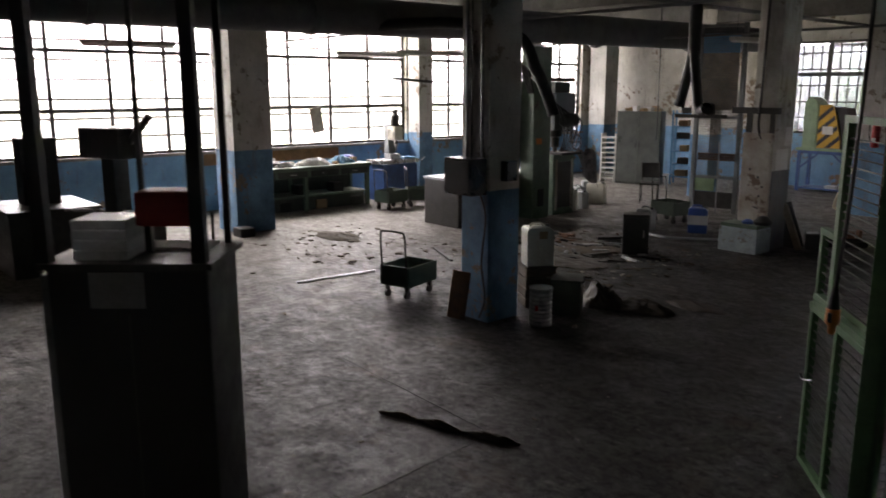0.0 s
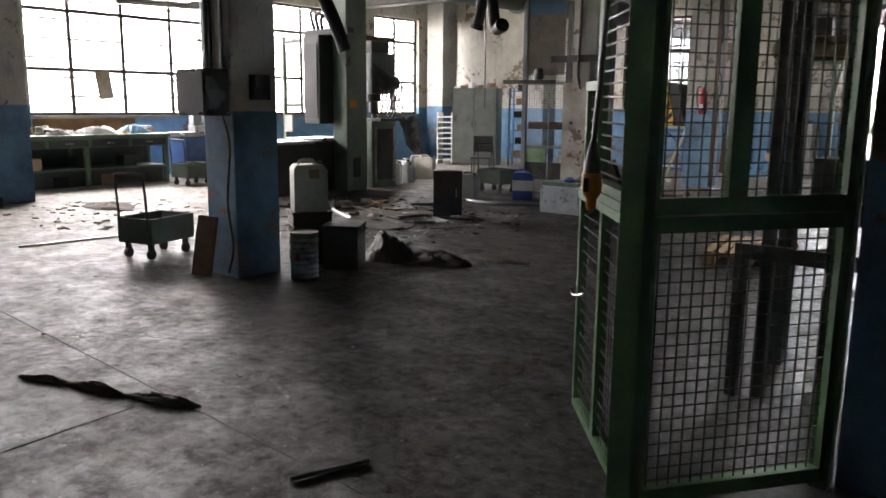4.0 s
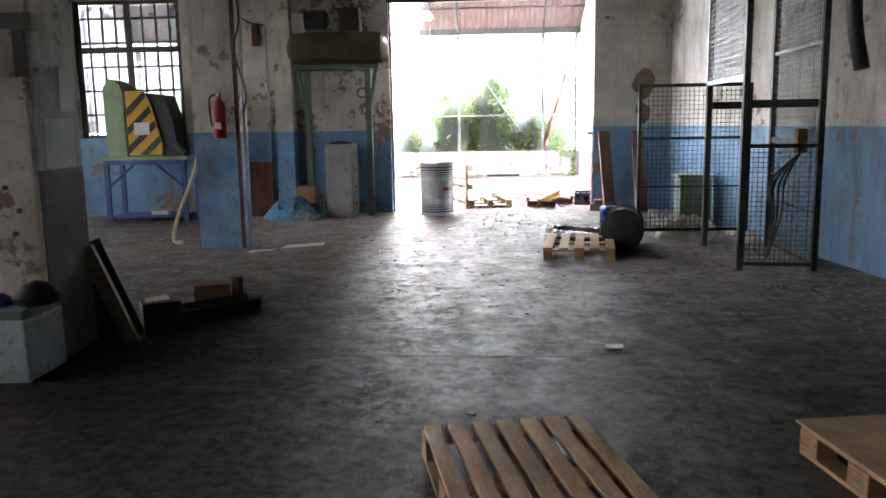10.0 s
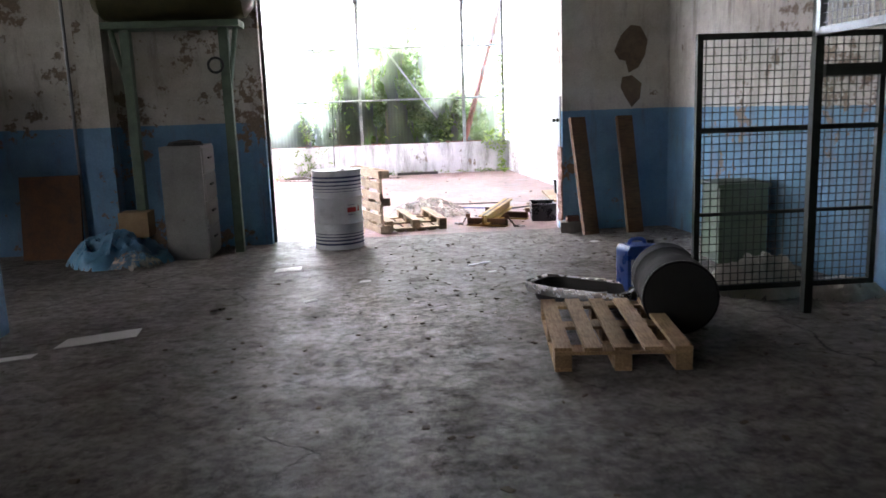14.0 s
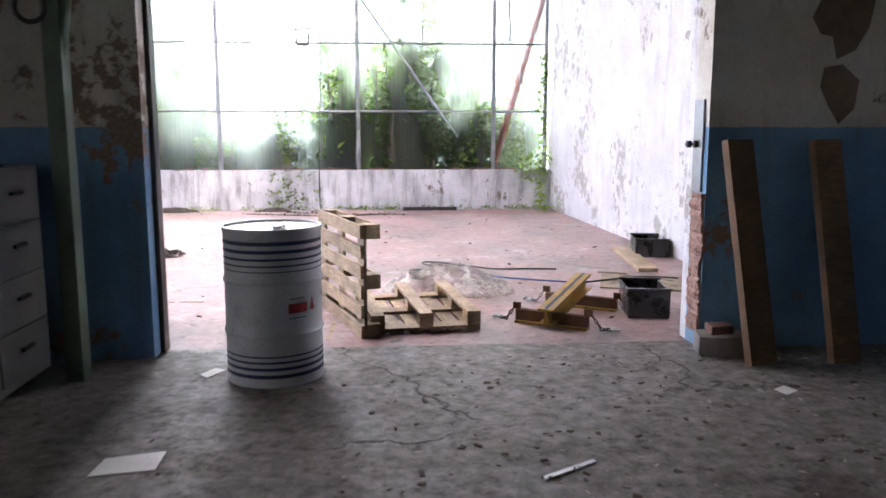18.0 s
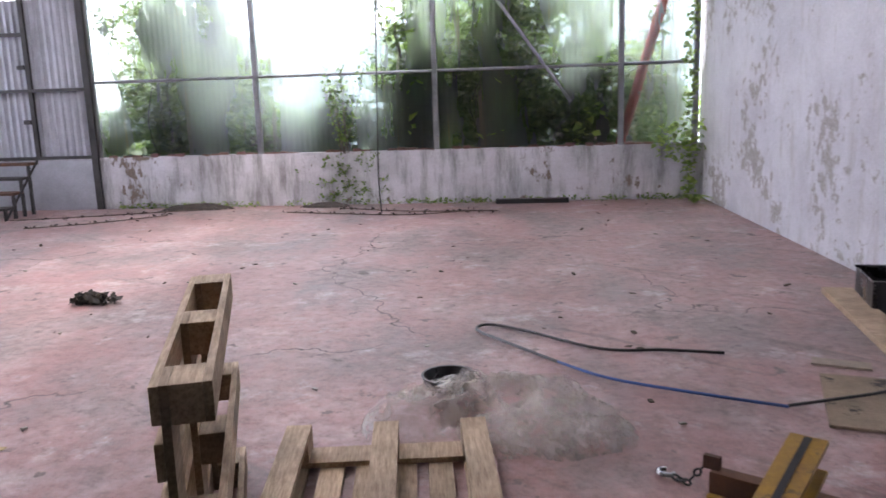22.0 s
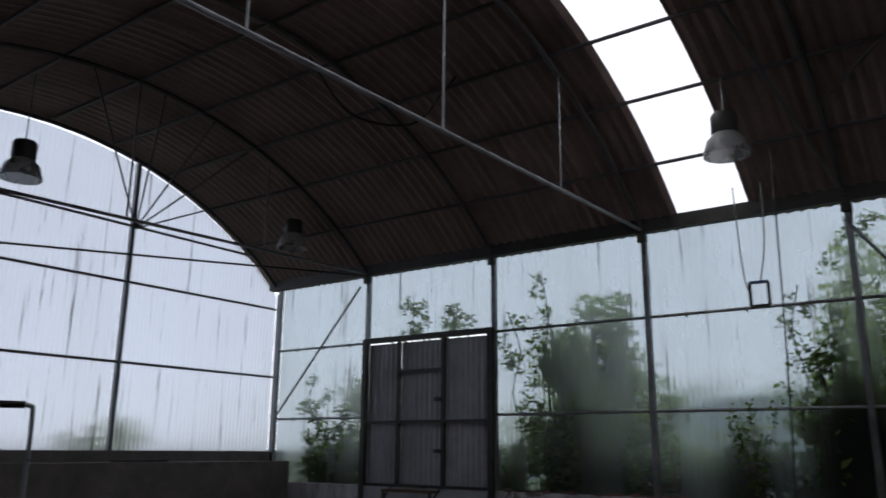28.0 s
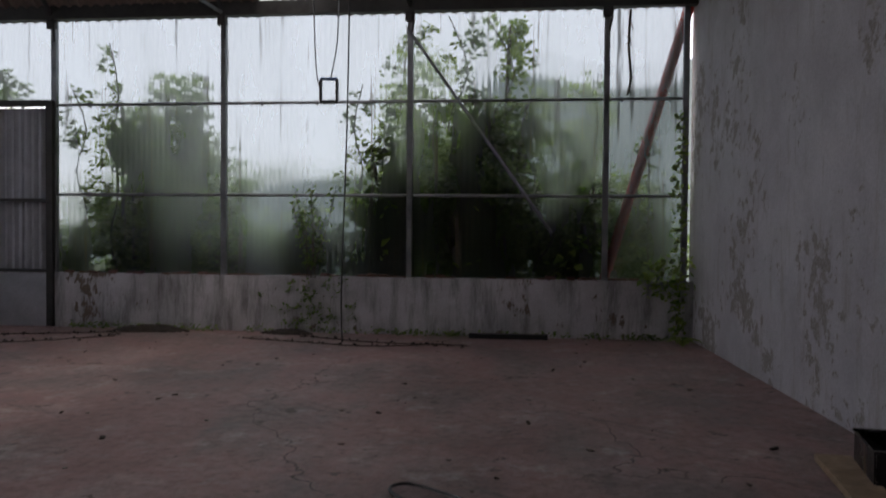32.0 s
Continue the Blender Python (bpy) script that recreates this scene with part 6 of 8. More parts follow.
for x in (-0.55, 0.5):
    part("stand_leg", box(nb(), x - 0.05, x + 0.05, -0.06, 0.06, 0, 2.5), "green", cs, bevel=0.004)
    part("stand_brace", rod(nb(), (x, 0.0, 1.7), (x + (0.14 if x > 0 else -0.14), -0.04, 2.5), 0.03), "green", cs)
part("stand_top", box(nb(), -0.75, 0.7, -0.2, 0.2, 2.5, 2.57), "green", cs)
part("pipe", tube(nb(), [(-0.85, 0.2, 3.4), (-1.1, 0.3, 3.4), (-1.1, 0.32, 2.9)], 0.02), "rust", cs, smooth=True)
part("coil", tube(nb(), [(0.4 + 0.08 * math.cos(a), -0.06, 2.1 + 0.08 * math.sin(a)) for a in (2 * math.pi * k / 16 for k in range(17))], 0.014), "black", cs, smooth=True)
wp = thing("wall_pipe", "thin painted pipes on the wall by the doorway", "pipe", (0, 0, 0))
part("pipe", rod(nb(), (-5.82, 19.55, 0.1), (-5.82, 19.55, 3.3), 0.02), "galv", wp, smooth=True)
part("pipe", tube(nb(), bend([(-6.9, 19.55, 3.6), (-6.4, 19.5, 3.55), (-6.1, 19.5, 3.35), (-5.85, 19.55, 3.3)]), 0.014), "cable", wp, smooth=True)
part("valve", box(nb(), -6.04, -5.94, 19.45, 19.58, 2.95, 3.3), "rust", wp, bevel=0.01)
fc = thing("filing_cabinet", "narrow grey filing cabinet with drawers", "cabinet", (-4.5, 19.16, 0), 0)
part("body", box(nb(), -0.22, 0.22, -0.33, 0.33, 0.0, 1.24), "filegrey", fc, bevel=0.006)
for k in range(4):
    dr = part("drawer", box(nb(), 0.221, 0.236, -0.3, 0.3, 0.05 + 0.295 * k, 0.33 + 0.295 * k), "filegrey", fc, bevel=0.003)
    part("handle", box(nb(), 0.236, 0.255, -0.07, 0.07, 0.2 + 0.295 * k, 0.22 + 0.295 * k), "darksteel", dr)
one("dirty_cloth", lathe(nb(), [(0.2, 0), (0.17, 0.04), (0.05, 0.06), (0.0, 0.06)], 9), "black", "dark cloth on the filing cabinet", "cloth", loc=(-4.5, 19.12, 1.24))
one("leaning_board", box(nb(), -0.33, 0.33, -0.02, 0.02, 0, 0.95), "rust", "dark rusty board leaning on the wall", "board").matrix_world = pose(-6.1, 19.25, 0.0, -8, 0, 0)
one("cardboard_box", box(nb(), -0.16, 0.16, -0.14, 0.14, 0, 0.28), "card", "small cardboard box by the wall", "box", bevel=0.004, loc=(-5.1, 19.1, 0.25))


heap("plastic_bag", (-5.25, 18.8, 0), 0.55, 0.35, 0.42, "bag", "crumpled blue plastic bag by the wall", "bag", 3, 22)
heap("plastic_bag", (-5.0, 18.55, 0), 0.3, 0.22, 0.2, "film", "crumpled clear plastic bag", "bag", 8)
heap("plastic_film", (-1.68, 21.62, 0.0), 0.58, 0.3, 0.24, "film", "heap of crumpled clear plastic film", "plastic film", 11, 34, 1.35)
heap("plastic_film", (-1.45, 21.5, 0.0), 0.4, 0.24, 0.13, "film", "flat loose sheet of crumpled clear plastic film", "plastic film", 14, 28, 1.3)
heap("plastic_bag", (0.65, 16.1, 0), 0.42, 0.32, 0.36, "white", "heap of crumpled whitish plastic beside the black barrel", "bag", 21, 24)
heap("plastic_bag", (1.2, 15.8, 0), 0.3, 0.22, 0.18, "white", "crumpled whitish plastic inside the mesh cage", "bag", 22, 20)
heap("plastic_bag", (0.26, 2.82, 0), 0.17, 0.14, 0.3, "film", "crumpled plastic at the foot of the pier", "bag", 23, 20)
heap("dirty_rag", (-4.72, 5.98, 0), 0.3, 0.24, 0.3, "oily", "dark heap of oily rags against the steel box", "rags", 31, 26, 0.7)
heap("dirty_rag", (-4.3, 6.2, 0), 0.45, 0.25, 0.12, "oily", "dark oily rags spread on the floor", "rags", 38, 26, 0.9)
heap("dirty_rag", (-3.9, 6.75, 0), 0.4, 0.2, 0.05, "oily", "loose oily rags on the floor", "rags", 32, 18)
heap("rubbish_patch", (-6.6, 7.6, 0), 0.7, 0.5, 0.05, "oily", "dark metal swarf and rubbish on the floor", "swarf", 33, 24)
heap("rubbish_patch", (-7.1, 8.6, 0), 0.6, 0.6, 0.05, "dirt", "dark rubbish spread on the floor", "rubbish", 34, 24)
heap("rubbish_patch", (-10.6, 6.0, 0), 0.6, 0.3, 0.08, "dirt", "dark rubbish near the windows", "rubbish", 35, 20)
heap("rag_strip", (-3.62, 2.03, 0, 0, 0, 22), 0.2, 0.035, 0.04, "dirt", "twisted dirty rag strip lying on the concrete", "rag", 37, 16)
heap("rag_strip", (-3.28, 2.15, 0, 0, 0, 15), 0.22, 0.05, 0.05, "dirt", "twisted dirty rag strip lying on the concrete", "rag", 39, 16)
heap("rag_strip", (-2.86, 2.3, 0, 0, 0, 20), 0.26, 0.06, 0.045, "oily", "crumpled dark rag end lying on the concrete", "rag", 40, 16)
one("steel_bar", rod(nb(), (-1.61, 2.17, 0.012), (-1.49, 2.52, 0.012), 0.011), "darksteel", "short dark steel bar lying on the concrete", "bar")
pn = thing("black_pan", "round black plastic pan on the film heap", "pan", (-1.885, 21.87, 0.075), 0)
part("rim", lathe(nb(), [(0.11, 0.0), (0.124, 0.055), (0.13, 0.062), (0.12, 0.062), (0.1, 0.012), (0.0, 0.012)], 24), "blackgloss", pn, smooth=True)

# ---- things: mesh cages ----


def mesh_panel(parent, p0, p1, z0, z1, mat, wire, pitch=0.05, fw=0.022, rails=(), uprights=(), name="panel", r=0.0026):
    """A framed wire mesh panel standing between two floor points."""
    p0, p1 = Vector((p0[0], p0[1], 0)), Vector((p1[0], p1[1], 0))
    L = (p1 - p0).length
    a = math.degrees(math.atan2(p1.y - p0.y, p1.x - p0.x))
    m = pose(p0.x, p0.y, 0, 0, 0, a)
    for x in (0, L):
        part("stile", box(nb(), x - fw, x + fw, -fw, fw, z0, z1, m), mat, parent)
    for z in (z0 + fw, z1 - fw):
        part("rail", box(nb(), fw, L - fw, -fw * 0.9, fw * 0.9, z - fw, z + fw, m), mat, parent)
    for z, hw in rails:
        part("rail", box(nb(), fw, L - fw, -fw * 0.85, fw * 0.85, z - hw, z + hw, m), mat, parent)
    for x, hw in uprights:
        part("stile", box(nb(), x - hw, x + hw, -fw * 0.8, fw * 0.8, z0 + 2 * fw, z1 - 2 * fw, m), mat, parent)
    bm = nb()
    k = fw + pitch / 2
    while k < L - fw:
        box(bm, k - r, k + r, -r, r, z0 + fw, z1 - fw, m)
        k += pitch
    z = z0 + 2 * fw + pitch / 2
    while z < z1 - fw:
        box(bm, fw, L - fw, r, 3 * r, z - r, z + r, m)
        z += pitch
    part("wire_mesh", bm, wire, parent)


lc = thing("lift_cage", "green steel goods lift cage with wire mesh", "cage", (0, 0, 0))
part("corner_post", box(nb(), -0.47, -0.37, 2.81, 2.91, 0, 4.08), "cage", lc, bevel=0.006)
part("corner_post", box(nb(), 0.06, 0.14, 3.6, 3.68, 0, 4.08), "cage", lc, bevel=0.006)
part("corner_post", box(nb(), -0.62, -0.54, 5.16, 5.24, 0, 4.08), "darkcage", lc, bevel=0.006)
part("corner_post", box(nb(), -0.33, -0.25, 5.16, 5.24, 0, 4.08), "darkcage", lc, bevel=0.006)
mesh_panel(lc, (-0.4, 2.9), (0.1, 3.62), 0.04, 1.18, "cage", "darkcage", 0.05, 0.03)
mesh_panel(lc, (-0.4, 2.9), (0.1, 3.62), 1.19, 2.25, "cage", "darkcage", 0.05, 0.03, uprights=((0.36, 0.042),))
mesh_panel(lc, (-0.4, 2.9), (0.1, 3.62), 2.27, 4.0, "cage", "darkcage", 0.05, 0.03)
part("header", box(nb(), 0, 0.86, -0.06, 0.06, 2.2, 2.36, pose(-0.4, 2.88, 0, 0, 0, 55)), "cage", lc)
part("guide_rail", box(nb(), -0.5, -0.44, 4.5, 4.56, 0, 4.08), "darksteel", lc)
part("cross_beam", box(nb(), -0.55, 0.4, 4.48, 4.6, 1.0, 1.12), "darksteel", lc)
part("lift_frame", box(nb(), -0.62, 0.05, 4.44, 4.5, 0.78, 0.86), "darksteel", lc)
part("lift_frame", box(nb(), -0.62, -0.56, 4.44, 4.5, 0, 0.78), "darksteel", lc)
part("hoist_block", box(nb(), -0.2, 0.1, 4.2, 4.4, 1.15, 1.35), "darksteel", lc, bevel=0.02)
for k in range(9):
    cxx, czz = -0.05, 1.14 - 0.05 * k
    pts = [(cxx + (0.018 * math.cos(a) if k % 2 else 0), 4.3 + (0 if k % 2 else 0.018 * math.cos(a)), czz + 0.034 * math.sin(a)) for a in (2 * math.pi * q / 10 for q in range(11))]
    part("chain_link", tube(nb(), pts, 0.006, 5), "darksteel", lc)
gt = thing("cage_gate", "open green lift gate with wire mesh", "gate", (0, 0, 0))
GH, GT = Vector((-0.43, 2.92, 0)), Vector((-1.125, 3.715, 0))
mG = pose(GH.x, GH.y, 0, 0, 0, math.degrees(math.atan2(GT.y - GH.y, GT.x - GH.x)))
GL = (GT - GH).length
for x, zt in ((0.0, 1.112), (0.62, 1.112), (GL + 0.06, 1.167)):
    part("stile", box(nb(), x - 0.022, x + 0.022, -0.022, 0.022, 0.04, zt, mG), "cage", gt, bevel=0.004)
part("stile_cap", box(nb(), GL + 0.03, GL + 0.085, -0.03, 0.03, 1.115, 1.172, mG), "cage", gt, bevel=0.006)
part("bottom_rail", box(nb(), -0.02, GL + 0.07, -0.023, 0.023, 0.0, 0.039, mG), "cage", gt, bevel=0.004)
for k in range(16):
    part("wire", box(nb(), 0.0, GL + 0.05, -0.003, 0.003, 0.085 + 0.063 * k, 0.091 + 0.063 * k, mG), "darkcage", gt)
bm = nb()
for k in range(21):
    x = 0.05 + 0.048 * k
    box(bm, x - 0.001, x + 0.001, 0.003, 0.005, 0.04, 1.112, mG)
part("wire_mesh", bm, "darkcage", gt)
for x, hw, zt in ((0.0, 0.022, 2.4), (GL - 0.26, 0.034, 2.4), (GL, 0.022, 1.652)):
    part("upper_stile", box(nb(), x - hw, x + hw, -0.022, 0.022, 1.246, zt, mG), "cage", gt, bevel=0.004)
part("head_rail", box(nb(), -0.022, GL - 0.226, -0.023, 0.023, 2.401, 2.445, mG), "cage", gt, bevel=0.004)
for k in range(12):
    part("thin_bar", box(nb(), 0.022, GL - 0.294, -0.004, 0.004, 1.675 + 0.057 * k, 1.683 + 0.057 * k, mG), "darkcage", gt)
part("top_rail", box(nb(), GL - 0.226, GL + 0.022, -0.024, 0.024, 1.653, 1.697, mG), "cage", gt, bevel=0.004)
for k in range(7):
    part("thin_bar", box(nb(), 0.022, GL - 0.022, -0.004, 0.004, 1.276 + 0.057 * k, 1.284 + 0.057 * k, mG), "darkcage", gt)
for z0, z1 in ((1.114, 1.155), (1.159, 1.199), (1.203, 1.245)):
    part("mid_rail", box(nb(), -0.02, GL + 0.028, -0.03, 0.03, z0, z1, mG), "cage", gt, bevel=0.004)
for z in (0.35, 1.1, 1.55):
    part("hinge", rod(nb(), (GH.x + 0.01, GH.y - 0.03, z), (GH.x + 0.01, GH.y - 0.03, z + 0.09), 0.014, 8), "darksteel", gt, smooth=True)
part("latch", tube(nb(), bend([(GT.x, GT.y, 0.62), (GT.x - 0.07, GT.y + 0.03, 0.6), (GT.x - 0.1, GT.y + 0.05, 0.63)]), 0.01), "steelbright", gt, smooth=True)
pe = thing("hoist_pendant", "orange and black hoist control hanging on its cable", "control", (-0.81, 3.2, 0))
part("boot", lathe(nb(), [(0.036, 1.3), (0.032, 1.34), (0.02, 1.41), (0.012, 1.44)], 12), "black", pe, smooth=True)
part("grip", lathe(nb(), [(0.016, 1.14), (0.022, 1.155), (0.024, 1.19), (0.04, 1.21), (0.044, 1.24), (0.04, 1.3)], 12), "orange", pe, smooth=True)
part("button", box(nb(), -0.012, 0.012, -0.05, -0.036, 1.22, 1.28), "black", pe)
part("cable", tube(nb(), bend([(0, 0, 1.42), (0.03, 0.02, 2.2), (0.05, 0.03, 4.08)]), 0.012), "cable", pe, smooth=True)

c2 = thing("wall_cage", "dark wire mesh enclosure along the side wall", "cage", (0, 0, 0))
for p in ((0.56, 13.73), (1.28, 13.65), (0.66, 15.38), (1.4, 15.3)):
    part("post", box(nb(), p[0] - 0.03, p[0] + 0.03, p[1] - 0.03, p[1] + 0.03, 0, 3.3), "darkcage", c2)
mesh_panel(c2, (0.56, 13.73), (1.28, 13.65), 0.05, 1.3, "darkcage", "darkcage", 0.05, 0.02, r=0.003)
mesh_panel(c2, (-0.15, 15.45), (1.18, 15.45), 0.18, 1.99, "darkcage", "darkcage", 0.055, 0.02, rails=((1.33, 0.016), (0.74, 0.012)), r=0.0028)
for z in (1.78, 1.5, 0.4):
    part("hinge", box(nb(), 0.64, 0.68, 15.405, 15.435, z - 0.04, z + 0.04), "darkcage", c2)
part("rail", box(nb(), 0.69, 1.37, 15.32, 15.36, 1.68, 1.76), "darkcage", c2)
mesh_panel(c2, (1.28, 13.65), (1.4, 15.3), 0.05, 3.2, "darkcage", "darkcage", 0.06, 0.02, rails=((1.3, 0.03), (0.6, 0.015), (2.3, 0.02)), r=0.003)
mesh_panel(c2, (0.56, 13.73), (0.63, 15.3), 1.95, 3.2, "galv", "galv", 0.06, 0.025, r=0.003)
part("rail", box(nb(), 0.56, 1.28, 13.66, 13.7, 1.66, 1.74), "darkcage", c2)
part("control_box", box(nb(), 1.1, 1.2, 13.75, 13.85, 1.2, 1.45), "rust", c2, bevel=0.01)
part("hose", tube(nb(), bend([(1.35, 13.5, 3.6), (1.4, 13.4, 2.9), (1.42, 13.35, 2.4), (1.48, 13.3, 2.0)]), 0.07, 12), "black", c2, "thick black ribbed hose", smooth=True)
for k in range(4):
    part("cable", tube(nb(), bend([(1.15, 13.8, 1.2), (1.05 - 0.05 * k, 13.9, 0.9), (1.1, 14.1 + 0.1 * k, 0.5), (1.0, 14.2, 0.05)]), 0.012), "cable", c2, smooth=True)
gb = thing("waste_bin", "dark green steel bin behind the mesh", "bin", (1.05, 17.4, 0), -4)
part("body", box(nb(), -0.24, 0.22, -0.25, 0.25, 0, 0.72), "green", gb, bevel=0.015)
part("lid", box(nb(), -0.26, 0.24, -0.27, 0.27, 0.721, 0.76), "green", gb, bevel=0.008)
wr = thing("wall_rail", "thin pipe along the blue side wall", "pipe", (0, 0, 0))
part("pipe", rod(nb(), (1.78, 12.9, 0.98), (2.5, 5.4, 0.98), 0.016), "galv", wr, smooth=True)

# planks against the wall, boards, tray
for x, rz, lab in ((0.12, 16, "dark orange scaffold plank leaning on the wall"), (0.66, 9, "weathered scaffold plank leaning on the wall")):
    one("scaffold_plank", box(nb(), -0.1, 0.1, -0.03, 0.03, 0, 1.42), "plank", lab, "plank", bevel=0.003, group="leaning planks").matrix_world = pose(x, 19.19, 0.0, -14, 0.5, rz)
tray = thing("black_tray", "long black plastic tray with a rim of torn foil", "tray", TRAY_LOC, TRAY_RZ)


def oblong(bm, prof, lx, wy, n=40, wob=0.0, seed=1, caps=True):
    """An oblong open tub from (scale, height) pairs, with a ragged outline."""
    rn = random.Random(seed)
    ph = [rn.uniform(0, 6.28) for _ in range(3)]
    rings = []
    for sc_, z in prof:
        ring = []
        for q in range(n):
            t = 2 * math.pi * q / n
            cx, sx = math.cos(t), math.sin(t)
            r = (abs(cx) ** 4 + abs(sx) ** 4) ** -0.25
            k = 1 + wob * (math.sin(3 * t + ph[0]) + 0.6 * math.sin(7 * t + ph[1]) + 0.4 * math.sin(13 * t + ph[2]))
            ring.append(bm.verts.new((cx * r * lx * sc_ * k, sx * r * wy * sc_ * k, z * (1 + 1.5 * wob * math.sin(5 * t + ph[2])))))
        rings.append(ring)
    for p, q2 in zip(rings, rings[1:]):
        for q in range(n):
            bm.faces.new((p[q], p[(q + 1) % n], q2[(q + 1) % n], q2[q]))
    if caps:
        bm.faces.new(rings[0][::-1])
        bm.faces.new(rings[-1])
    return bm


part("tub", oblong(nb(), [(0.86, 0.0), (0.97, 0.12), (1.0, 0.13), (0.94, 0.13), (0.83, 0.02), (0.0008, 0.02)], 0.42, 0.2, 40, 0.012, 4), "black", tray, smooth=True)
part("foil", oblong(nb(), [(1.0, 0.132), (1.07, 0.142), (1.09, 0.1), (1.06, 0.06), (1.05, 0.1), (0.99, 0.128)], 0.42, 0.2, 60, 0.02, 9, False), "foil", tray, "torn silver foil rim", smooth=True)
one("dark_offcut", box(nb(), -0.16, 0.16, -0.03, 0.03, 0, 0.03), "black", "bent black strip lying in the tray", "scrap", bevel=0.008).matrix_world = pose(TRAY_LOC[0] + 0.05, TRAY_LOC[1], 0.03, 0, -8, TRAY_RZ + 12)
one("long_board", box(nb(), -0.1, 0.1, -0.75, 0.75, 0, 0.04), "palletpale", "pale board lying near the side wall", "board", bevel=0.003).matrix_world = pose(0.55, 23.15, 0.0, 0, 0, -6)
one("chip_board", box(nb(), -0.6, 0.45, -0.32, 0.34, 0, 0.014), "chipstain", "stained chipboard sheet lying on the floor", "board", bevel=0.003).matrix_world = pose(0.42, 21.75, 0.0, 0, 0, -16)
one("wood_offcut", box(nb(), -0.14, 0.14, -0.05, 0.05, 0, 0.012), "board", "small wooden offcut on the floor", "offcut").matrix_world = pose(0.1, 22.4, 0.0, 0, 0, -20)

# yellow spreader beam on feet with chains
sp = thing("spreader_beam", "yellow steel lifting beam resting on crossbars with chains", "lifting beam", (-0.8, 20.55, 0), 0)
mB = pose(0, 0, 0, 0, 0, 58)
part("beam_flange", box(nb(), -0.45, 0.45, -0.06, 0.06, 0.2, 0.215, mB @ pose(0, 0, 0.0, 0, -8, 0)), "beamyellow", sp)
part("beam_web", box(nb(), -0.45, 0.45, -0.012, 0.012, 0.1, 0.2, mB @ pose(0, 0, 0.0, 0, -8, 0)), "beamyellow", sp)
part("beam_flange", box(nb(), -0.45, 0.45, -0.06, 0.06, 0.085, 0.1, mB @ pose(0, 0, 0.0, 0, -8, 0)), "beamyellow", sp)
part("groove", box(nb(), -0.44, 0.44, -0.012, 0.012, 0.2155, 0.2185, mB @ pose(0, 0, 0.0, 0, -8, 0)), "black", sp, "dark slot along the beam")
for d, l in ((-0.33, 0.28), (0.36, 0.3)):
    part("cross_bar", box(nb(), d - 0.03, d + 0.03, -l, l, 0.02, 0.1, mB), "rust", sp, bevel=0.004)
    part("cross_foot", box(nb(), d - 0.05, d + 0.05, -l, l, 0.0, 0.018, mB), "beamyellow", sp)
    for s in (-1, 1):
        part("lug", box(nb(), d - 0.012, d + 0.012, s * l - 0.03, s * l + 0.03, 0.1, 0.15, mB), "rust", sp, bevel=0.004)
        for q in range(7):
            ctr = Vector((d + 0.006 * q, s * (l + 0.012 + 0.022 * q), max(0.009, 0.125 - 0.03 * q)))
            ax = Vector((0.15, s * 0.6, -0.8 if q < 4 else -0.05)).normalized()
            sd = Vector((1, 0, 0)) if q % 2 else ax.cross(Vector((1, 0, 0))).normalized()
            pts = [mB @ (ctr + ax * 0.019 * math.sin(t) + sd * 0.011 * math.cos(t)) for t in (2 * math.pi * w / 8 for w in range(9))]
            part("chain_link", tube(nb(), pts, 0.0045, 5), "darksteel", sp, smooth=True)
        part("hook", tube(nb(), [mB @ Vector((d + 0.05 + 0.024 * math.cos(t), s * (l + 0.19) + 0.03 * math.sin(t), 0.012)) for t in (0.2 + 4.8 * w / 10 for w in range(11))], 0.009, 6), "steelbright", sp, smooth=True)

# black hose and blue cable on the red floor
hs = thing("floor_hose", "black hose looped on the red floor", "hose", (0, 0, 0))
part("hose", tube(nb(), bend([(-0.45, 22.55, 0.015), (-0.75, 22.6, 0.015), (-1.1, 22.62, 0.015), (-1.5, 22.95, 0.015), (-1.74, 23.1, 0.015), (-1.82, 23.0, 0.015), (-1.68, 22.8, 0.015), (-1.35, 22.4, 0.015)]), 0.009), "cable", hs, smooth=True)
part("hose", tube(nb(), bend([(-1.35, 22.4, 0.015), (-1.1, 22.15, 0.015), (-0.7, 21.95, 0.015), (-0.35, 21.8, 0.015)]), 0.008), "bluecable", hs, smooth=True)
part("hose", tube(nb(), bend([(-0.35, 21.8, 0.02), (0.0, 21.9, 0.03), (0.3, 22.0, 0.03), (0.6, 21.9, 0.03)]), 0.008), "cable", hs, smooth=True)

# ---- things: step ladder, mat ----
ld = thing("step_ladder", "aluminium step ladder with a top hoop", "ladder", (-5.738, 21.45, 0.0), 235.6)
for sd in (-1, 1):
    part("stile", tube(nb(), [(sd * 0.19, 0, 0), (sd * 0.13, 0.27, 1.0)], 0.017), "alu", ld, smooth=True)
    part("rear_leg", tube(nb(), [(sd * 0.165, 0.13, 0), (sd * 0.12, 0.32, 0.98)], 0.012), "alu", ld, smooth=True)
    part("foot", box(nb(), sd * 0.19 - 0.024, sd * 0.19 + 0.024, -0.024, 0.024, 0, 0.035), "black", ld, bevel=0.004)
    part("spreader", rod(nb(), (sd * 0.15, 0.2, 0.72), (sd * 0.02, 0.27, 0.66), 0.006, 6), "darksteel", ld)
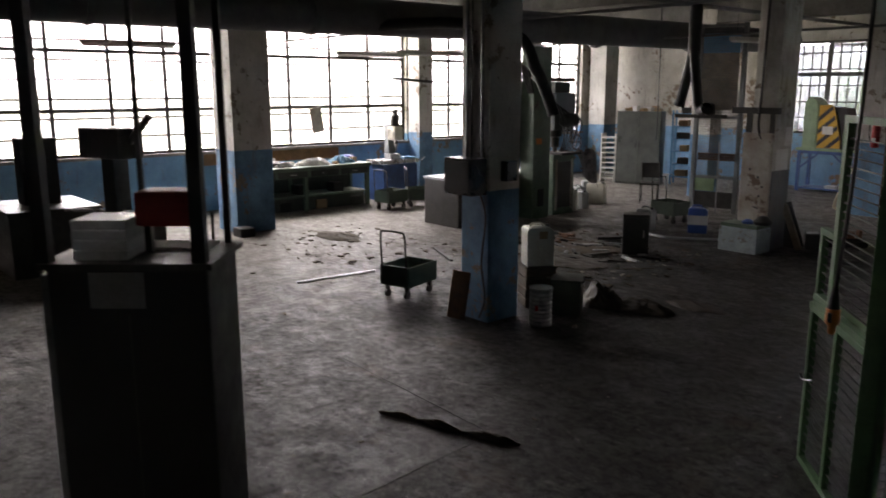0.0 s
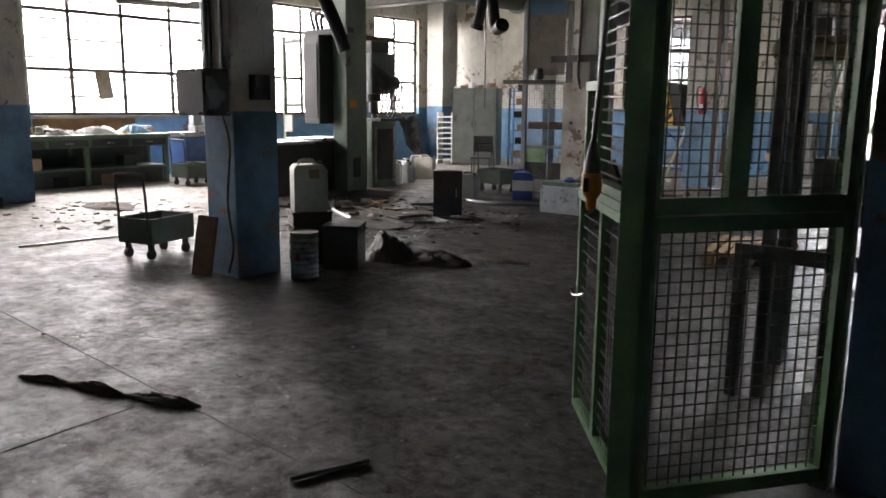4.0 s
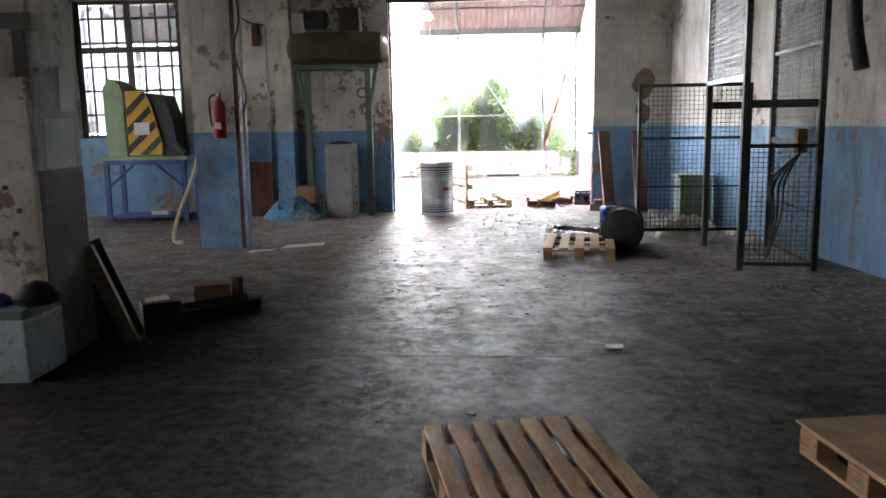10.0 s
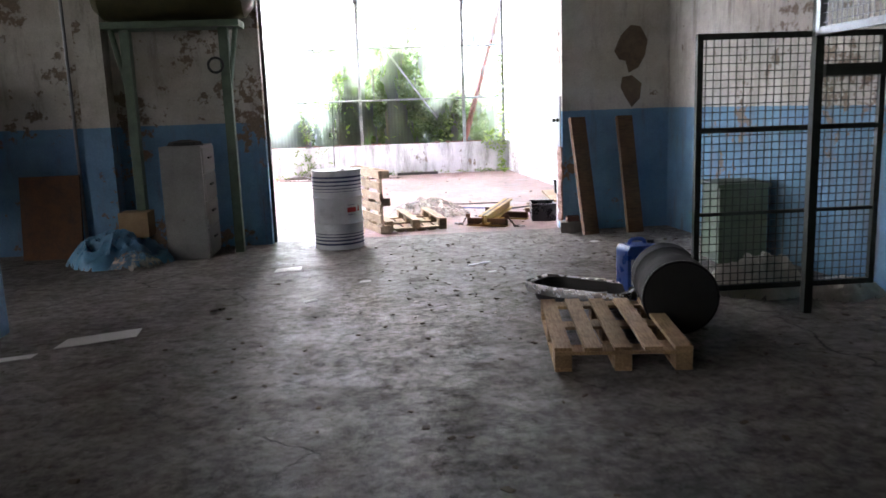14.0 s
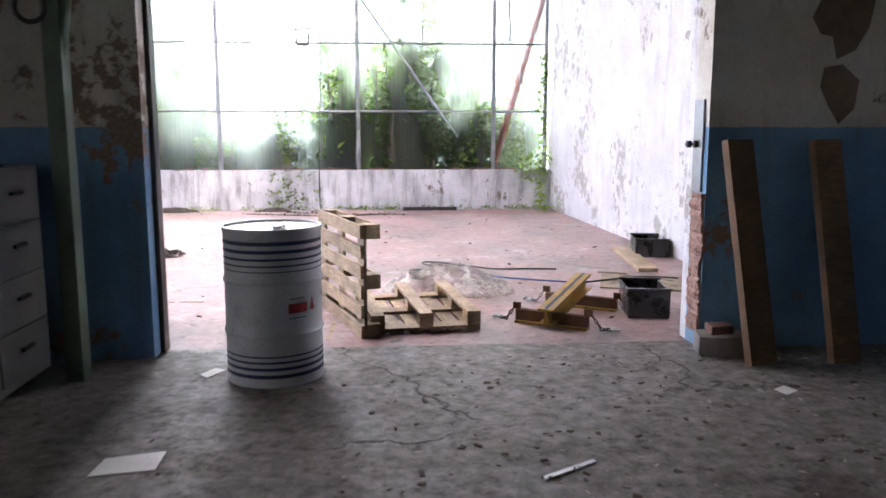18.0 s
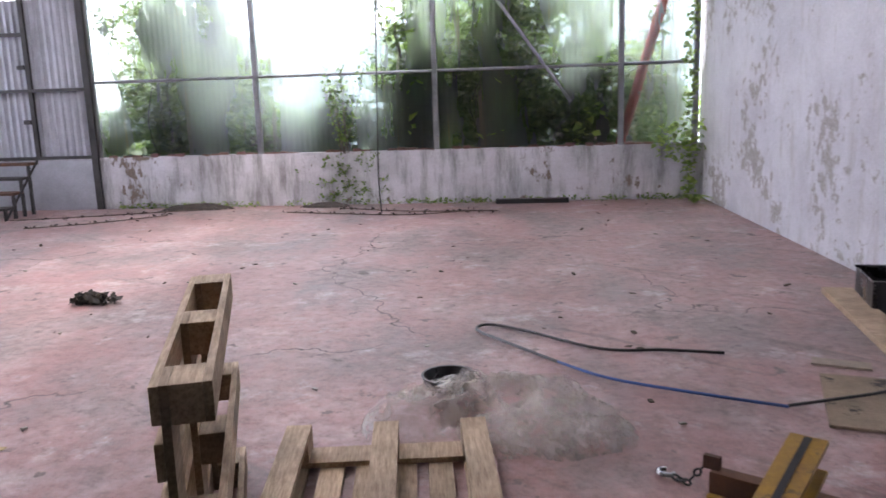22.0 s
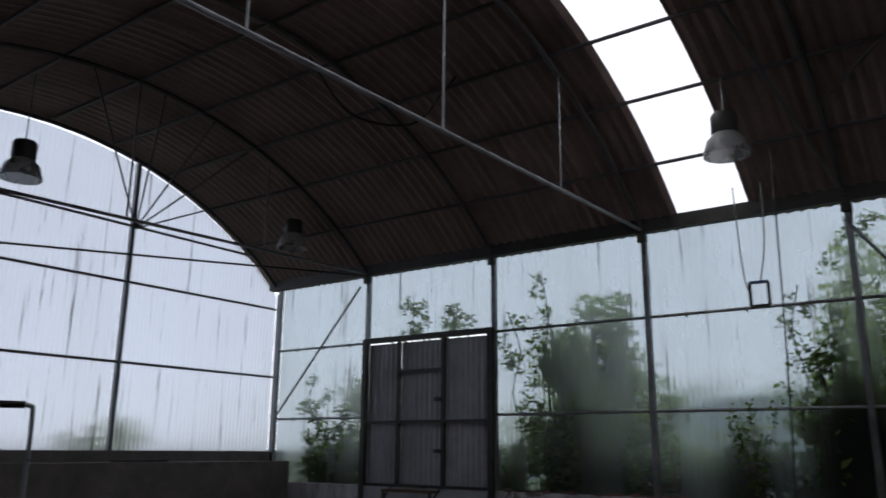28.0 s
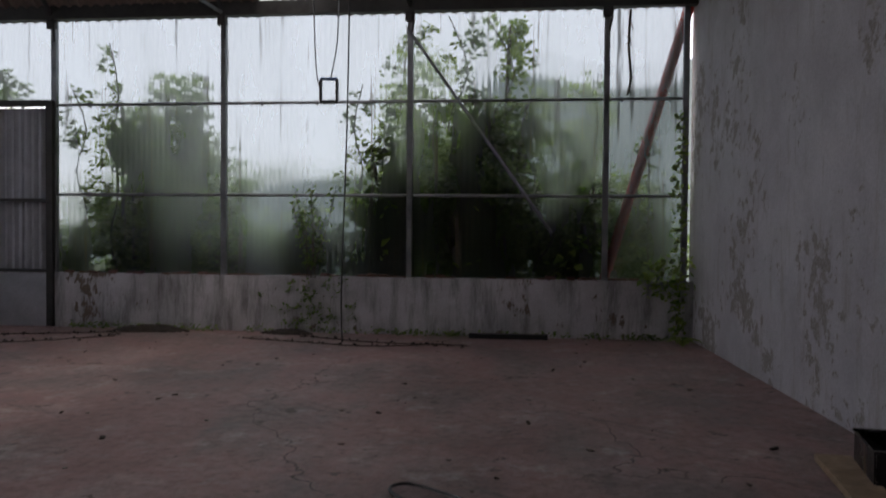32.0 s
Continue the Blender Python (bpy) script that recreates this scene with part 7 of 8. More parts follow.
for k in range(4):
    f = (0.12 + 0.215 * k) / 1.02
    w = 0.19 - 0.06 * f
    part("tread", box(nb(), -w, w, 0.27 * f - 0.05, 0.27 * f + 0.03, 0.12 + 0.215 * k, 0.147 + 0.215 * k), "alu", ld, bevel=0.003)
part("platform", box(nb(), -0.14, 0.14, 0.2, 0.4, 0.995, 1.022), "paper", ld, "white top platform", bevel=0.004)
part("hoop", tube(nb(), bend([(-0.13, 0.27, 0.97), (-0.13, 0.29, 1.4), (-0.1, 0.29, 1.48), (0.1, 0.29, 1.48), (0.13, 0.29, 1.4), (0.13, 0.27, 0.97)], 5), 0.012), "alu", ld, smooth=True)
part("hoop_pad", rod(nb(), (-0.09, 0.29, 1.482), (0.09, 0.29, 1.482), 0.019, 10), "black", ld, smooth=True)
one("rubber_mat", prism(nb(), [(-6.35, 20.85), (-5.36, 21.9), (-4.5, 21.22), (-5.45, 20.25)], -0.003, 0.006), "mat", "dark rubber mat on the red floor", "mat")
sp_r = random.Random(15)
spill = nb()
for q in range(9):
    u = q / 8
    cx_, cy_ = -5.95 + 0.55 * u, 20.83 + 0.42 * u
    ring = [(cx_ + 0.085 * sp_r.uniform(0.6, 1.3) * math.cos(a), cy_ + 0.075 * sp_r.uniform(0.6, 1.3) * math.sin(a)) for a in (2 * math.pi * k / 11 for k in range(11))]
    prism(spill, ring, 0.0062, 0.0075 + 0.0003 * q)
one("paint_spill", spill, "paper", "ragged white paint spill on the rubber mat", "spill")

heap("dirty_rag", (-4.98, 20.98, 0.006), 0.27, 0.17, 0.06, "greyrag", "crumpled grey plastic and rags on the rubber mat", "rags", 41, 22, 2.0)
for x, y, rz, w, d in ((-4.62, 20.83, 25, 0.13, 0.09), (-4.48, 20.97, 50, 0.13, 0.09)):
    one("paper_sheet", prism(nb(), [(-w, -d), (w, -d * 0.95), (w * 0.97, d), (-w * 0.96, d)], 0, 0.003), "paper", "white sheet of paper lying near the mat", "paper", group="papers by the mat", loc=(x, y, -0.002, 0, 0, rz))

yl = thing("floor_line", "worn yellow marking line on the red floor", "marking", kind="structure")
for x0, y0, x1, y1 in YLINE:
    v = Vector((x1 - x0, y1 - y0, 0))
    part("dash", box(nb(), 0, v.length, -0.014, 0.014, -0.003, 0.0005, pose(x0, y0, 0, 0, 0, math.degrees(math.atan2(v.y, v.x)))), "yellowline", yl)

# ---- things: shed door, steps, lamps, pulley ----
dr = thing("door_1", "grey corrugated double door with a small wicket, dark frame", "door", kind="structure")
DX0, DX1, DZ0, DZ1 = -9.95, -7.5, 0.72, 2.95
for x in (DX0 + 0.02, DX1 - 0.02):
    part("door_post", box(nb(), x - 0.045, x + 0.045, 28.93, 29.0, 0.0, DZ1 + 0.05), "darksteel", dr)
part("door_head", box(nb(), DX0, DX1, 28.94, 29.0, DZ1 - 0.02, DZ1 + 0.06), "darksteel", dr)
for x in (-9.23, -8.37):
    part("door_stile", box(nb(), x - 0.03, x + 0.03, 28.95, 29.0, DZ0, DZ1 - 0.02), "darksteel", dr)
for z in (DZ0 + 0.02, 1.68):
    part("door_rail", box(nb(), DX0 + 0.06, DX1 - 0.06, 28.955, 29.0, z - 0.022, z + 0.022), "darksteel", dr)
part("door_rail", box(nb(), -9.2, -8.4, 28.955, 29.0, 2.42, 2.47), "darksteel", dr)
for a, b in ((DX0 + 0.06, -9.24), (-9.22, -8.38), (-8.36, DX1 - 0.06)):
    part("door_sheet", corrugated(nb(), a, b, lambda u, d, v: (u, 29.03 + d, DZ0 + v * (DZ1 - DZ0 - 0.04)), 0.1, 0.016), "corr", dr, smooth=True)
for z in (1.25, 2.0):
    part("door_handle", box(nb(), -8.5, -8.4, 28.92, 28.955, z - 0.03, z + 0.03), "darksteel", dr)
one("wall_under_door", box(nb(), -9.9, -7.55, 28.96, 28.979, 0, 0.7), "corr", "plain grey sheet below the shed door", "wall", "structure")
st = thing("door_steps", "narrow rusty steel steps below the shed door", "steps", (-8.72, 28.4, 0))
for k in range(4):
    y0_ = -0.46 + 0.2 * k
    part("tread", box(nb(), -0.45, 0.45, y0_, y0_ + 0.24, 0.13 + 0.18 * k, 0.165 + 0.18 * k), "rust" if k % 2 else "darksteel", st, bevel=0.004)
    for x in (-0.43, 0.43):
        part("riser_post", box(nb(), x - 0.018, x + 0.018, y0_ + 0.01, y0_ + 0.045, 0.0, 0.13 + 0.18 * k), "darksteel", st)
for x in (-0.45, 0.45):
    part("stringer", tube(nb(), [(x, -0.44, 0.03), (x, 0.36, 0.72)], 0.016), "darksteel", st, smooth=True)


def bell_lamp(loc, label, drop):
    b = thing("bell_lamp", label, "lamp", loc, group="industrial lamps")
    part("shade", lathe(nb(), [(0.13, 0.2), (0.2, 0.12), (0.235, 0.0), (0.24, -0.04), (0.23, -0.04), (0.19, 0.1), (0.1, 0.19)], 28), "lampglass", b, "ribbed grey translucent shade", smooth=True)
    part("housing", lathe(nb(), [(0.13, 0.2), (0.14, 0.22), (0.14, 0.4), (0.12, 0.43), (0.0, 0.43)], 24), "darksteel", b, smooth=True)
    part("chain", rod(nb(), (0, 0, 0.43), (0, 0, 0.43 + drop), 0.008, 6), "galv", b)
    return b


bell_lamp((-10.6, 23.5, 4.38), "hanging bell lamp with grey ribbed shade", 0.9)
bell_lamp((-10.54, 27.8, 4.42), "hanging bell lamp with grey ribbed shade", 0.12)
bell_lamp((-3.52, 27.35, 4.33), "hanging bell lamp on a chain by the skylight", 0.42)
pu = thing("chain_pulley", "small steel pulley frame hanging on cords", "pulley", (-3.58, 28.4, 2.98))
for s in (-1, 1):
    part("cheek", box(nb(), s * 0.1 - 0.012, s * 0.1 + 0.012, -0.03, 0.03, -0.12, 0.14), "darksteel", pu)
part("bar", box(nb(), -0.1, 0.1, -0.03, 0.03, -0.15, -0.11), "darksteel", pu)
part("bar", box(nb(), -0.1, 0.1, -0.02, 0.02, 0.13, 0.16), "blue", pu)
part("cord", tube(nb(), bend([(-0.1, 0, 0.0), (-0.16, 0, 0.3), (-0.2, 0, 1.3)]), 0.008), "galv", pu)
part("cord", tube(nb(), bend([(0.02, 0, 0.15), (0.1, 0, 0.6), (0.12, 0, 1.3)]), 0.008), "galv", pu)
cd = thing("hanging_cable", "thin dark cable hanging from the shed roof", "cable", (-3.28, 28.0, 0))
part("cable", tube(nb(), bend([(0.05, 0, 4.5), (0.02, 0, 2.5), (-0.04, 0.02, 0.6), (-0.02, 0, 0.02)]), 0.009), "cable", cd)
lp = thing("looped_cable", "loose cable looped below the shed roof", "cable", (0, 0, 0))
part("cable", tube(nb(), bend([(-7.6, 25.2, 5.75), (-7.3, 25.6, 5.1), (-6.7, 26.0, 4.95), (-6.3, 26.1, 5.3), (-6.2, 26.2, 5.5)]), 0.016), "cable", lp)
one("floor_pipe", box(nb(), -0.48, 0.48, -0.05, 0.05, 0, 0.06), "black", "dark bar lying at the foot of the low wall", "bar", loc=(-1.42, 28.78, 0.0))
rp = one("red_pole", rod(nb(), (-0.3, 29.185, 0.5), (0.78, 29.185, 4.2), 0.065, 10), "redpole", "faded red pole leaning outside the sheet wall", "pole", smooth=True)

# ---- things: hall ceiling ducts, hoses and lamps ----
du = thing("air_duct", "long grey ventilation duct under the ceiling", "duct", (0, 0, 0))
part("duct", rod(nb(), (-9.2, -1.0, 3.62), (-8.3, 17.5, 3.68), 0.27, 20), "duct", du, smooth=True)
for y in (1.5, 4.5, 7.5, 10.5, 13.5):
    part("collar", rod(nb(), (-9.2 + 0.0486 * (y + 1), y, 3.63), (-9.2 + 0.0486 * (y + 1.08), y + 0.08, 3.63), 0.29, 20), "duct", du, smooth=True)
part("branch", tube(nb(), bend([(-8.9, 5.4, 3.5), (-8.0, 6.4, 3.55), (-7.1, 6.85, 3.35), (-6.85, 7.0, 2.9), (-6.72, 7.12, 2.5), (-6.66, 7.2, 2.22)]), 0.085, 12), "black", du, "black flexible hose end", smooth=True)
yh = thing("exhaust_hose", "black forked exhaust hose hanging from the ceiling", "hose", (-4.42, 7.2, 0))
part("stem", tube(nb(), [(0.0, 0.02, 4.1), (0.0, 0.02, 3.0)], 0.075, 12), "black", yh, smooth=True)
part("leg", tube(nb(), bend([(-0.01, 0.02, 3.05), (-0.08, 0.03, 2.75), (-0.17, 0.04, 2.42)], 4), 0.062, 12), "black", yh, smooth=True)
part("leg", tube(nb(), bend([(0.01, 0.0, 3.05), (0.12, -0.1, 2.75), (0.24, -0.2, 2.42), (0.3, -0.24, 2.34), (0.4, -0.3, 2.36)], 4), 0.06, 12), "black", yh, smooth=True)
for p, q in (((-0.165, 0.04, 2.44), (-0.185, 0.04, 2.39)), ((0.385, -0.29, 2.355), (0.43, -0.32, 2.37))):
    part("mouth", rod(nb(), p, q, 0.072, 14), "blackgloss", yh, smooth=True)
cp = thing("ceiling_pipes", "thin pipes and cables under the ceiling", "pipe", (0, 0, 0))
for x, z, r in ((-3.0, 4.0, 0.05), (-2.6, 3.95, 0.03), (-6.6, 4.0, 0.04)):
    part("pipe", rod(nb(), (x, -2, z), (x - 0.2, 19.5, z), r), "duct", cp, smooth=True)
for y in (6.9, 12.3):
    part("pipe", rod(nb(), (-14.9, y, 3.55), (-0.5, y, 3.6), 0.022), "duct", cp, smooth=True)
part("cable", tube(nb(), bend([(-8.9, 13.0, 4.3), (-8.9, 13.05, 2.5), (-8.9, 13.05, 1.5)]), 0.014), "cable", cp, smooth=True)
for loc, rz, lab in (((-12.3, 8.0, 3.25), 78, "white fluorescent lamp hung askew by the windows"), ((-12.0, 9.3, 3.3), 70, "white fluorescent lamp under the ceiling"), ((-12.4, 3.2, 3.3), 85, "fluorescent lamp body under the ceiling"), ((-7.0, 13.5, 3.5), 80, "fluorescent lamp body under the ceiling")):
    fl = thing("fluorescent_lamp", lab, "lamp", loc, rz, "fluorescent lamps")
    part("body", box(nb(), -0.75, 0.75, -0.06, 0.06, 0, 0.07), "ivory", fl, bevel=0.006)
    for s in (-1, 1):
        part("tube", rod(nb(), (-0.72, s * 0.035, -0.02), (0.72, s * 0.035, -0.02), 0.016), "paper", fl, smooth=True)
        part("hanger", rod(nb(), (s * 0.6, 0, 0.07), (s * 0.6, 0, 0.8), 0.005, 6), "cable", fl)

# ---- things: control cabinet on the landing, blue door ----
kc = thing("control_cabinet", "black control cabinet with tall corner posts", "cabinet", (-0.578, -0.105, 1.1), 49.5)
part("body", box(nb(), -1.19, -0.71, 0.0, 0.34, 0, 0.98), "black", kc, bevel=0.01)
part("side_panel", box(nb(), -1.215, -1.191, 0.01, 0.33, 0.0, 0.96), "greysteel", kc, "dull grey side panel")
part("top", box(nb(), -1.21, -0.69, -0.02, 0.36, 0.981, 1.0), "darksteel", kc)
part("notice", box(nb(), -1.065, -0.9, -0.004, -0.0005, 0.86, 0.97), "greysteel", kc)
part("door_seam", box(nb(), -0.955, -0.95, -0.003, -0.0005, 0.03, 0.84), "darksteel", kc)
for x in (-1.195, -0.73):
    part("post", box(nb(), x - 0.02, x + 0.02, -0.01, 0.03, 1.0, 2.95), "black", kc)
part("post", box(nb(), -1.02, -1.005, 0.32, 0.335, 1.0, 2.95), "black", kc)
part("post", box(nb(), -0.74, -0.72, 0.31, 0.33, 1.0, 2.95), "black", kc)
part("foot", box(nb(), -0.72, -0.66, 0.02, 0.12, 0.0, 0.05), "black", kc)
bx = thing("file_box", "pale grey box with folders on the control cabinet", "box", (-0.578, -0.105, 2.1), 49.5)
for k in range(4):
    part("folder", box(nb(), -1.12, -0.955, 0.03, 0.19, 0.001 + 0.031 * k, 0.03 + 0.031 * k), "drum", bx, bevel=0.004)
rd = thing("red_hood", "dark red plastic hood on a black stem on the control cabinet", "hood", (-0.578, -0.105, 2.1), 49.5)
part("hood", box(nb(), -0.955, -0.775, 0.1, 0.24, 0.09, 0.2), "red", rd, bevel=0.02)
part("stem", box(nb(), -0.945, -0.925, 0.15, 0.18, 0.0, 0.09), "black", rd)
part("stem", box(nb(), -0.8, -0.78, 0.15, 0.18, 0.0, 0.09), "black", rd)
one("paper_sheet", box(nb(), -1.15, -0.76, 0.2, 0.33, 0, 0.006), "paper", "white papers lying on the control cabinet", "paper").matrix_world = pose(-0.578, -0.105, 2.1, 0, 0, 49.5)
# dark machines by the windows
bmch = thing("belt_grinder", "dark belt machine with an arm beside the windows", "machine", (-9.6, 1.9, 0), 20)
part("base", box(nb(), -0.5, 0.5, -0.35, 0.35, 0, 0.85), "darksteel", bmch, bevel=0.03)
part("column", box(nb(), -0.12, 0.12, -0.12, 0.12, 0.85, 1.7), "darksteel", bmch, bevel=0.02)
part("head", box(nb(), -0.45, 0.35, -0.2, 0.2, 1.7, 2.1), "darksteel", bmch, bevel=0.05)
part("arm", rod(nb(), (0.3, 0, 1.9), (0.6, 0.1, 2.25), 0.05, 10), "black", bmch, smooth=True)
part("rail", rod(nb(), (-0.7, -0.3, 1.0), (1.3, 0.4, 1.0), 0.02, 8), "steelbright", bmch, smooth=True)
part("rail_leg", rod(nb(), (1.3, 0.4, 0), (1.3, 0.4, 1.0), 0.02, 8), "darksteel", bmch, smooth=True)
m2 = thing("machine_cabinet", "dark machine base with a pale worktop by the windows", "machine", (-11.4, 1.4, 0), 0)
part("body", box(nb(), -0.7, 0.7, -0.6, 0.6, 0, 0.9), "darksteel", m2, bevel=0.02)
part("top", box(nb(), -0.72, 0.72, -0.62, 0.62, 0.901, 0.94), "darksteel", m2, bevel=0.004)
part("tower", box(nb(), -0.3, 0.1, -0.25, 0.25, 0.941, 1.9), "black", m2, bevel=0.03)
one("storage_bin", box(nb(), -0.16, 0.16, -0.14, 0.14, 0, 0.16), "black", "low dark bin at the foot of the column", "bin", bevel=0.02, loc=(-11.75, 4.75, 0))
bd = thing("door_2", "deep blue steel door leaf standing open", "door", kind="structure")
part("leaf", box(nb(), 0, 1.25, -0.025, 0.025, 0.02, 3.6, pose(0.42, 3.66, 0, 0, 0, -52)), "bluedark", bd)
part("door_handle", box(nb(), 1.1, 1.14, -0.07, -0.025, 1.0, 1.2, pose(0.42, 3.66, 0, 0, 0, -52)), "darksteel", bd)

# ---- doorway details ----
jb = thing("broken_jamb", "bare broken brick edge of the doorway jamb", "brickwork", (0, 0, 0), kind="structure")
raw = nb()
grid = []
for k in range(57):
    z = 0.1 + 0.93 * k / 56
    y0, y1 = 19.606 + 0.03 * noise.noise(Vector((3, 0, z * 5))), 19.80 + 0.05 * noise.noise(Vector((9, 0, z * 7)))
    line = [raw.verts.new((DOOR_R + 0.01, y0, z))]
    for q in range(13):
        y = y0 + (y1 - y0) * q / 12
        lump = noise.noise(Vector((y * 9, 1.5, z * 14))) + 0.6 * noise.noise(Vector((y * 30, 4.5, z * 42)))
        course = 0.008 if (z % 0.076) < 0.014 else 0.0
        line.append(raw.verts.new((DOOR_R - 0.018 - 0.014 * lump + course, y, z + 0.004 * lump)))
    line.append(raw.verts.new((DOOR_R + 0.01, y1, z)))
    grid.append(line)
for la, lb in zip(grid, grid[1:]):
    for q in range(14):
        raw.faces.new((la[q], lb[q], lb[q + 1], la[q + 1]))
raw.faces.new(grid[0])
raw.faces.new(grid[-1][::-1])
part("bare_brickwork", raw, "rawbrick", jb, "broken pinkish brick face without plaster")
kb = thing("kerb_lump", "broken concrete lump at the jamb", "concrete", (0.0, 19.5, 0), kind="structure")
part("lump", prism(nb(), [(-0.2, -0.1), (-0.05, -0.14), (0.17, -0.1), (0.2, 0.02), (0.12, 0.1), (-0.16, 0.1)], 0, 0.13), "concrete", kb, bevel=0.025, smooth=True)
part("lump", prism(nb(), [(-0.1, -0.07), (0.06, -0.08), (0.1, 0.04), (-0.06, 0.07)], 0.1305, 0.19, pose(-0.03, 0.0, 0, 0, 0, 12)), "brick", kb, bevel=0.012)
for k in range(4):
    part("rubble", box(nb(), -0.06, 0.07, -0.05, 0.05, 0, 0.09, pose(0.32 + 0.17 * k, 19.46 - 0.05 * (k % 2), 0, 0, 0, 35 * k)), "concrete", kb, bevel=0.02)
lt = thing("gate_latch", "galvanised steel plate and bolt on the doorway jamb", "latch", (DOOR_R, 19.72, 1.02))
part("plate", box(nb(), -0.018, -0.002, -0.06, 0.09, 0.02, 0.62), "galv", lt, bevel=0.003)
part("bolt", rod(nb(), (-0.1, 0.02, 0.33), (-0.015, 0.02, 0.33), 0.012), "galv", lt)
for x in (-0.075, -0.03):
    part("nut", rod(nb(), (x - 0.012, 0.02, 0.33), (x + 0.012, 0.02, 0.33), 0.026, 6), "darksteel", lt)

# ---- plants and what lies outside ----


def leaf_cloud(bm, centre, rad, count, size, rnd, flat=1.0):
    """Many small leaves scattered in a ragged ellipsoid."""
    for _ in range(count):
        d = Vector((rnd.gauss(0, 1), rnd.gauss(0, 1) * flat, rnd.gauss(0, 1)))
        d = d.normalized() * (rnd.random() ** 0.45)
        c = Vector(centre) + Vector((d.x * rad[0], d.y * rad[1], d.z * rad[2]))
        if c.z < 0.0:
            continue
        s = size * rnd.uniform(0.6, 1.4)
        q = Euler((rnd.uniform(-0.9, 0.9), rnd.uniform(-0.9, 0.9), rnd.uniform(0, 6.28)))
        vs = [bm.verts.new(c + q.to_matrix() @ Vector(p) * s) for p in ((-0.5, 0, 0), (-0.1, 0.34, 0.05), (0.55, 0, 0), (-0.1, -0.34, 0.05))]
        bm.faces.new(vs)


def bush(x, y, h, w, seed, label, mat="leaf", leaf=0.12, dens=1.0, name="shrub"):
    rnd = random.Random(seed)
    b = thing(name, label, "tree" if h > 3 else "shrub", (x, y, -0.16), group="plants outside the shed")
    st = nb()
    cr = nb()
    for k in range(5):
        a = rnd.uniform(0, 6.28)
        top = Vector((w * 0.7 * math.cos(a), 0.4 * w * math.sin(a), h * rnd.uniform(0.55, 0.95)))
        pts = bend([(0.06 * math.cos(a), 0.06 * math.sin(a), 0), tuple(top * 0.4 + Vector((rnd.uniform(-0.1, 0.1), 0, 0.2))), tuple(top)], 5)
        tube(st, pts, 0.025 if h > 2.5 else 0.012, 6)
        for q in range(int(3 + h)):
            p = pts[min(len(pts) - 1, 3 + q * 7 // int(3 + h))]
            leaf_cloud(cr, (p.x + rnd.uniform(-0.3, 0.3) * w, p.y + rnd.uniform(-0.3, 0.3) * w, p.z + rnd.uniform(-0.2, 0.3)), (0.28 * w + 0.15, 0.22 * w + 0.1, 0.22 * w + 0.2), int(70 * dens), leaf, rnd)
    part("stem", st, "bark", b)
    part("crown", cr, mat, b)
    return b


for x, y, h, w, sd, mt, lf, dn in ((-11.0, 29.5, 2.4, 0.6, 1, "leaf", 0.11, 1.0), (-9.2, 29.7, 3.9, 0.7, 2, "leaf", 0.13, 1.2), (-6.65, 29.45, 3.75, 0.32, 3, "leaf", 0.13, 1.3), (-6.2, 29.6, 2.0, 0.6, 4, "leafdark", 0.12, 1.0),
                                  (-4.1, 29.42, 1.9, 0.3, 5, "leafdark", 0.1, 1.0), (-3.05, 29.5, 3.0, 0.5, 6, "leafdark", 0.13, 1.3), (-2.1, 29.42, 4.2, 0.5, 7, "leaf", 0.15, 0.9), (-1.5, 29.45, 4.5, 0.45, 8, "leaf", 0.14, 0.9), (-0.75, 29.45, 2.6, 0.6, 9, "leafdark", 0.13, 1.4),
                                  (-5.4, 31.5, 2.0, 1.2, 10, "leaf", 0.12, 1.0), (-2.6, 32.5, 5.0, 1.6, 11, "leaf", 0.18, 1.0), (-8.2, 33.0, 4.2, 1.5, 12, "leaf", 0.18, 1.0), (0.4, 30.5, 3.0, 0.9, 13, "leafdark", 0.14, 1.0), (-7.0, 30.1, 3.0, 0.7, 14, "leaf", 0.14, 1.3), (-5.9, 30.2, 2.9, 0.6, 15, "leaf", 0.14, 1.2), (-3.4, 30.2, 2.7, 0.6, 16, "leaf", 0.14, 1.3), (-11.4, 30.3, 3.4, 0.8, 17, "leaf", 0.13, 1.2), (-8.9, 29.5, 3.7, 0.4, 18, "leaf", 0.13, 1.2), (-2.9, 30.6, 4.2, 0.6, 20, "leaf", 0.15, 0.7), (-0.6, 31.2, 4.4, 0.7, 19, "leaf", 0.15, 0.6), (-6.5, 30.4, 4.0, 0.6, 24, "leaf", 0.14, 1.3)):
    bush(x, y, h, w, sd, "green shrub growing against the outside of the sheets", mt, lf, dn)
for x, y, h, w, sd in ((-13.6, 22.3, 2.2, 0.7, 21), (-13.4, 26.0, 1.9, 0.9, 22), (-14.6, 28.0, 2.2, 0.9, 23)):
    bush(x, y, h, w, sd, "low green shrub outside the gable", "leaf", 0.11)
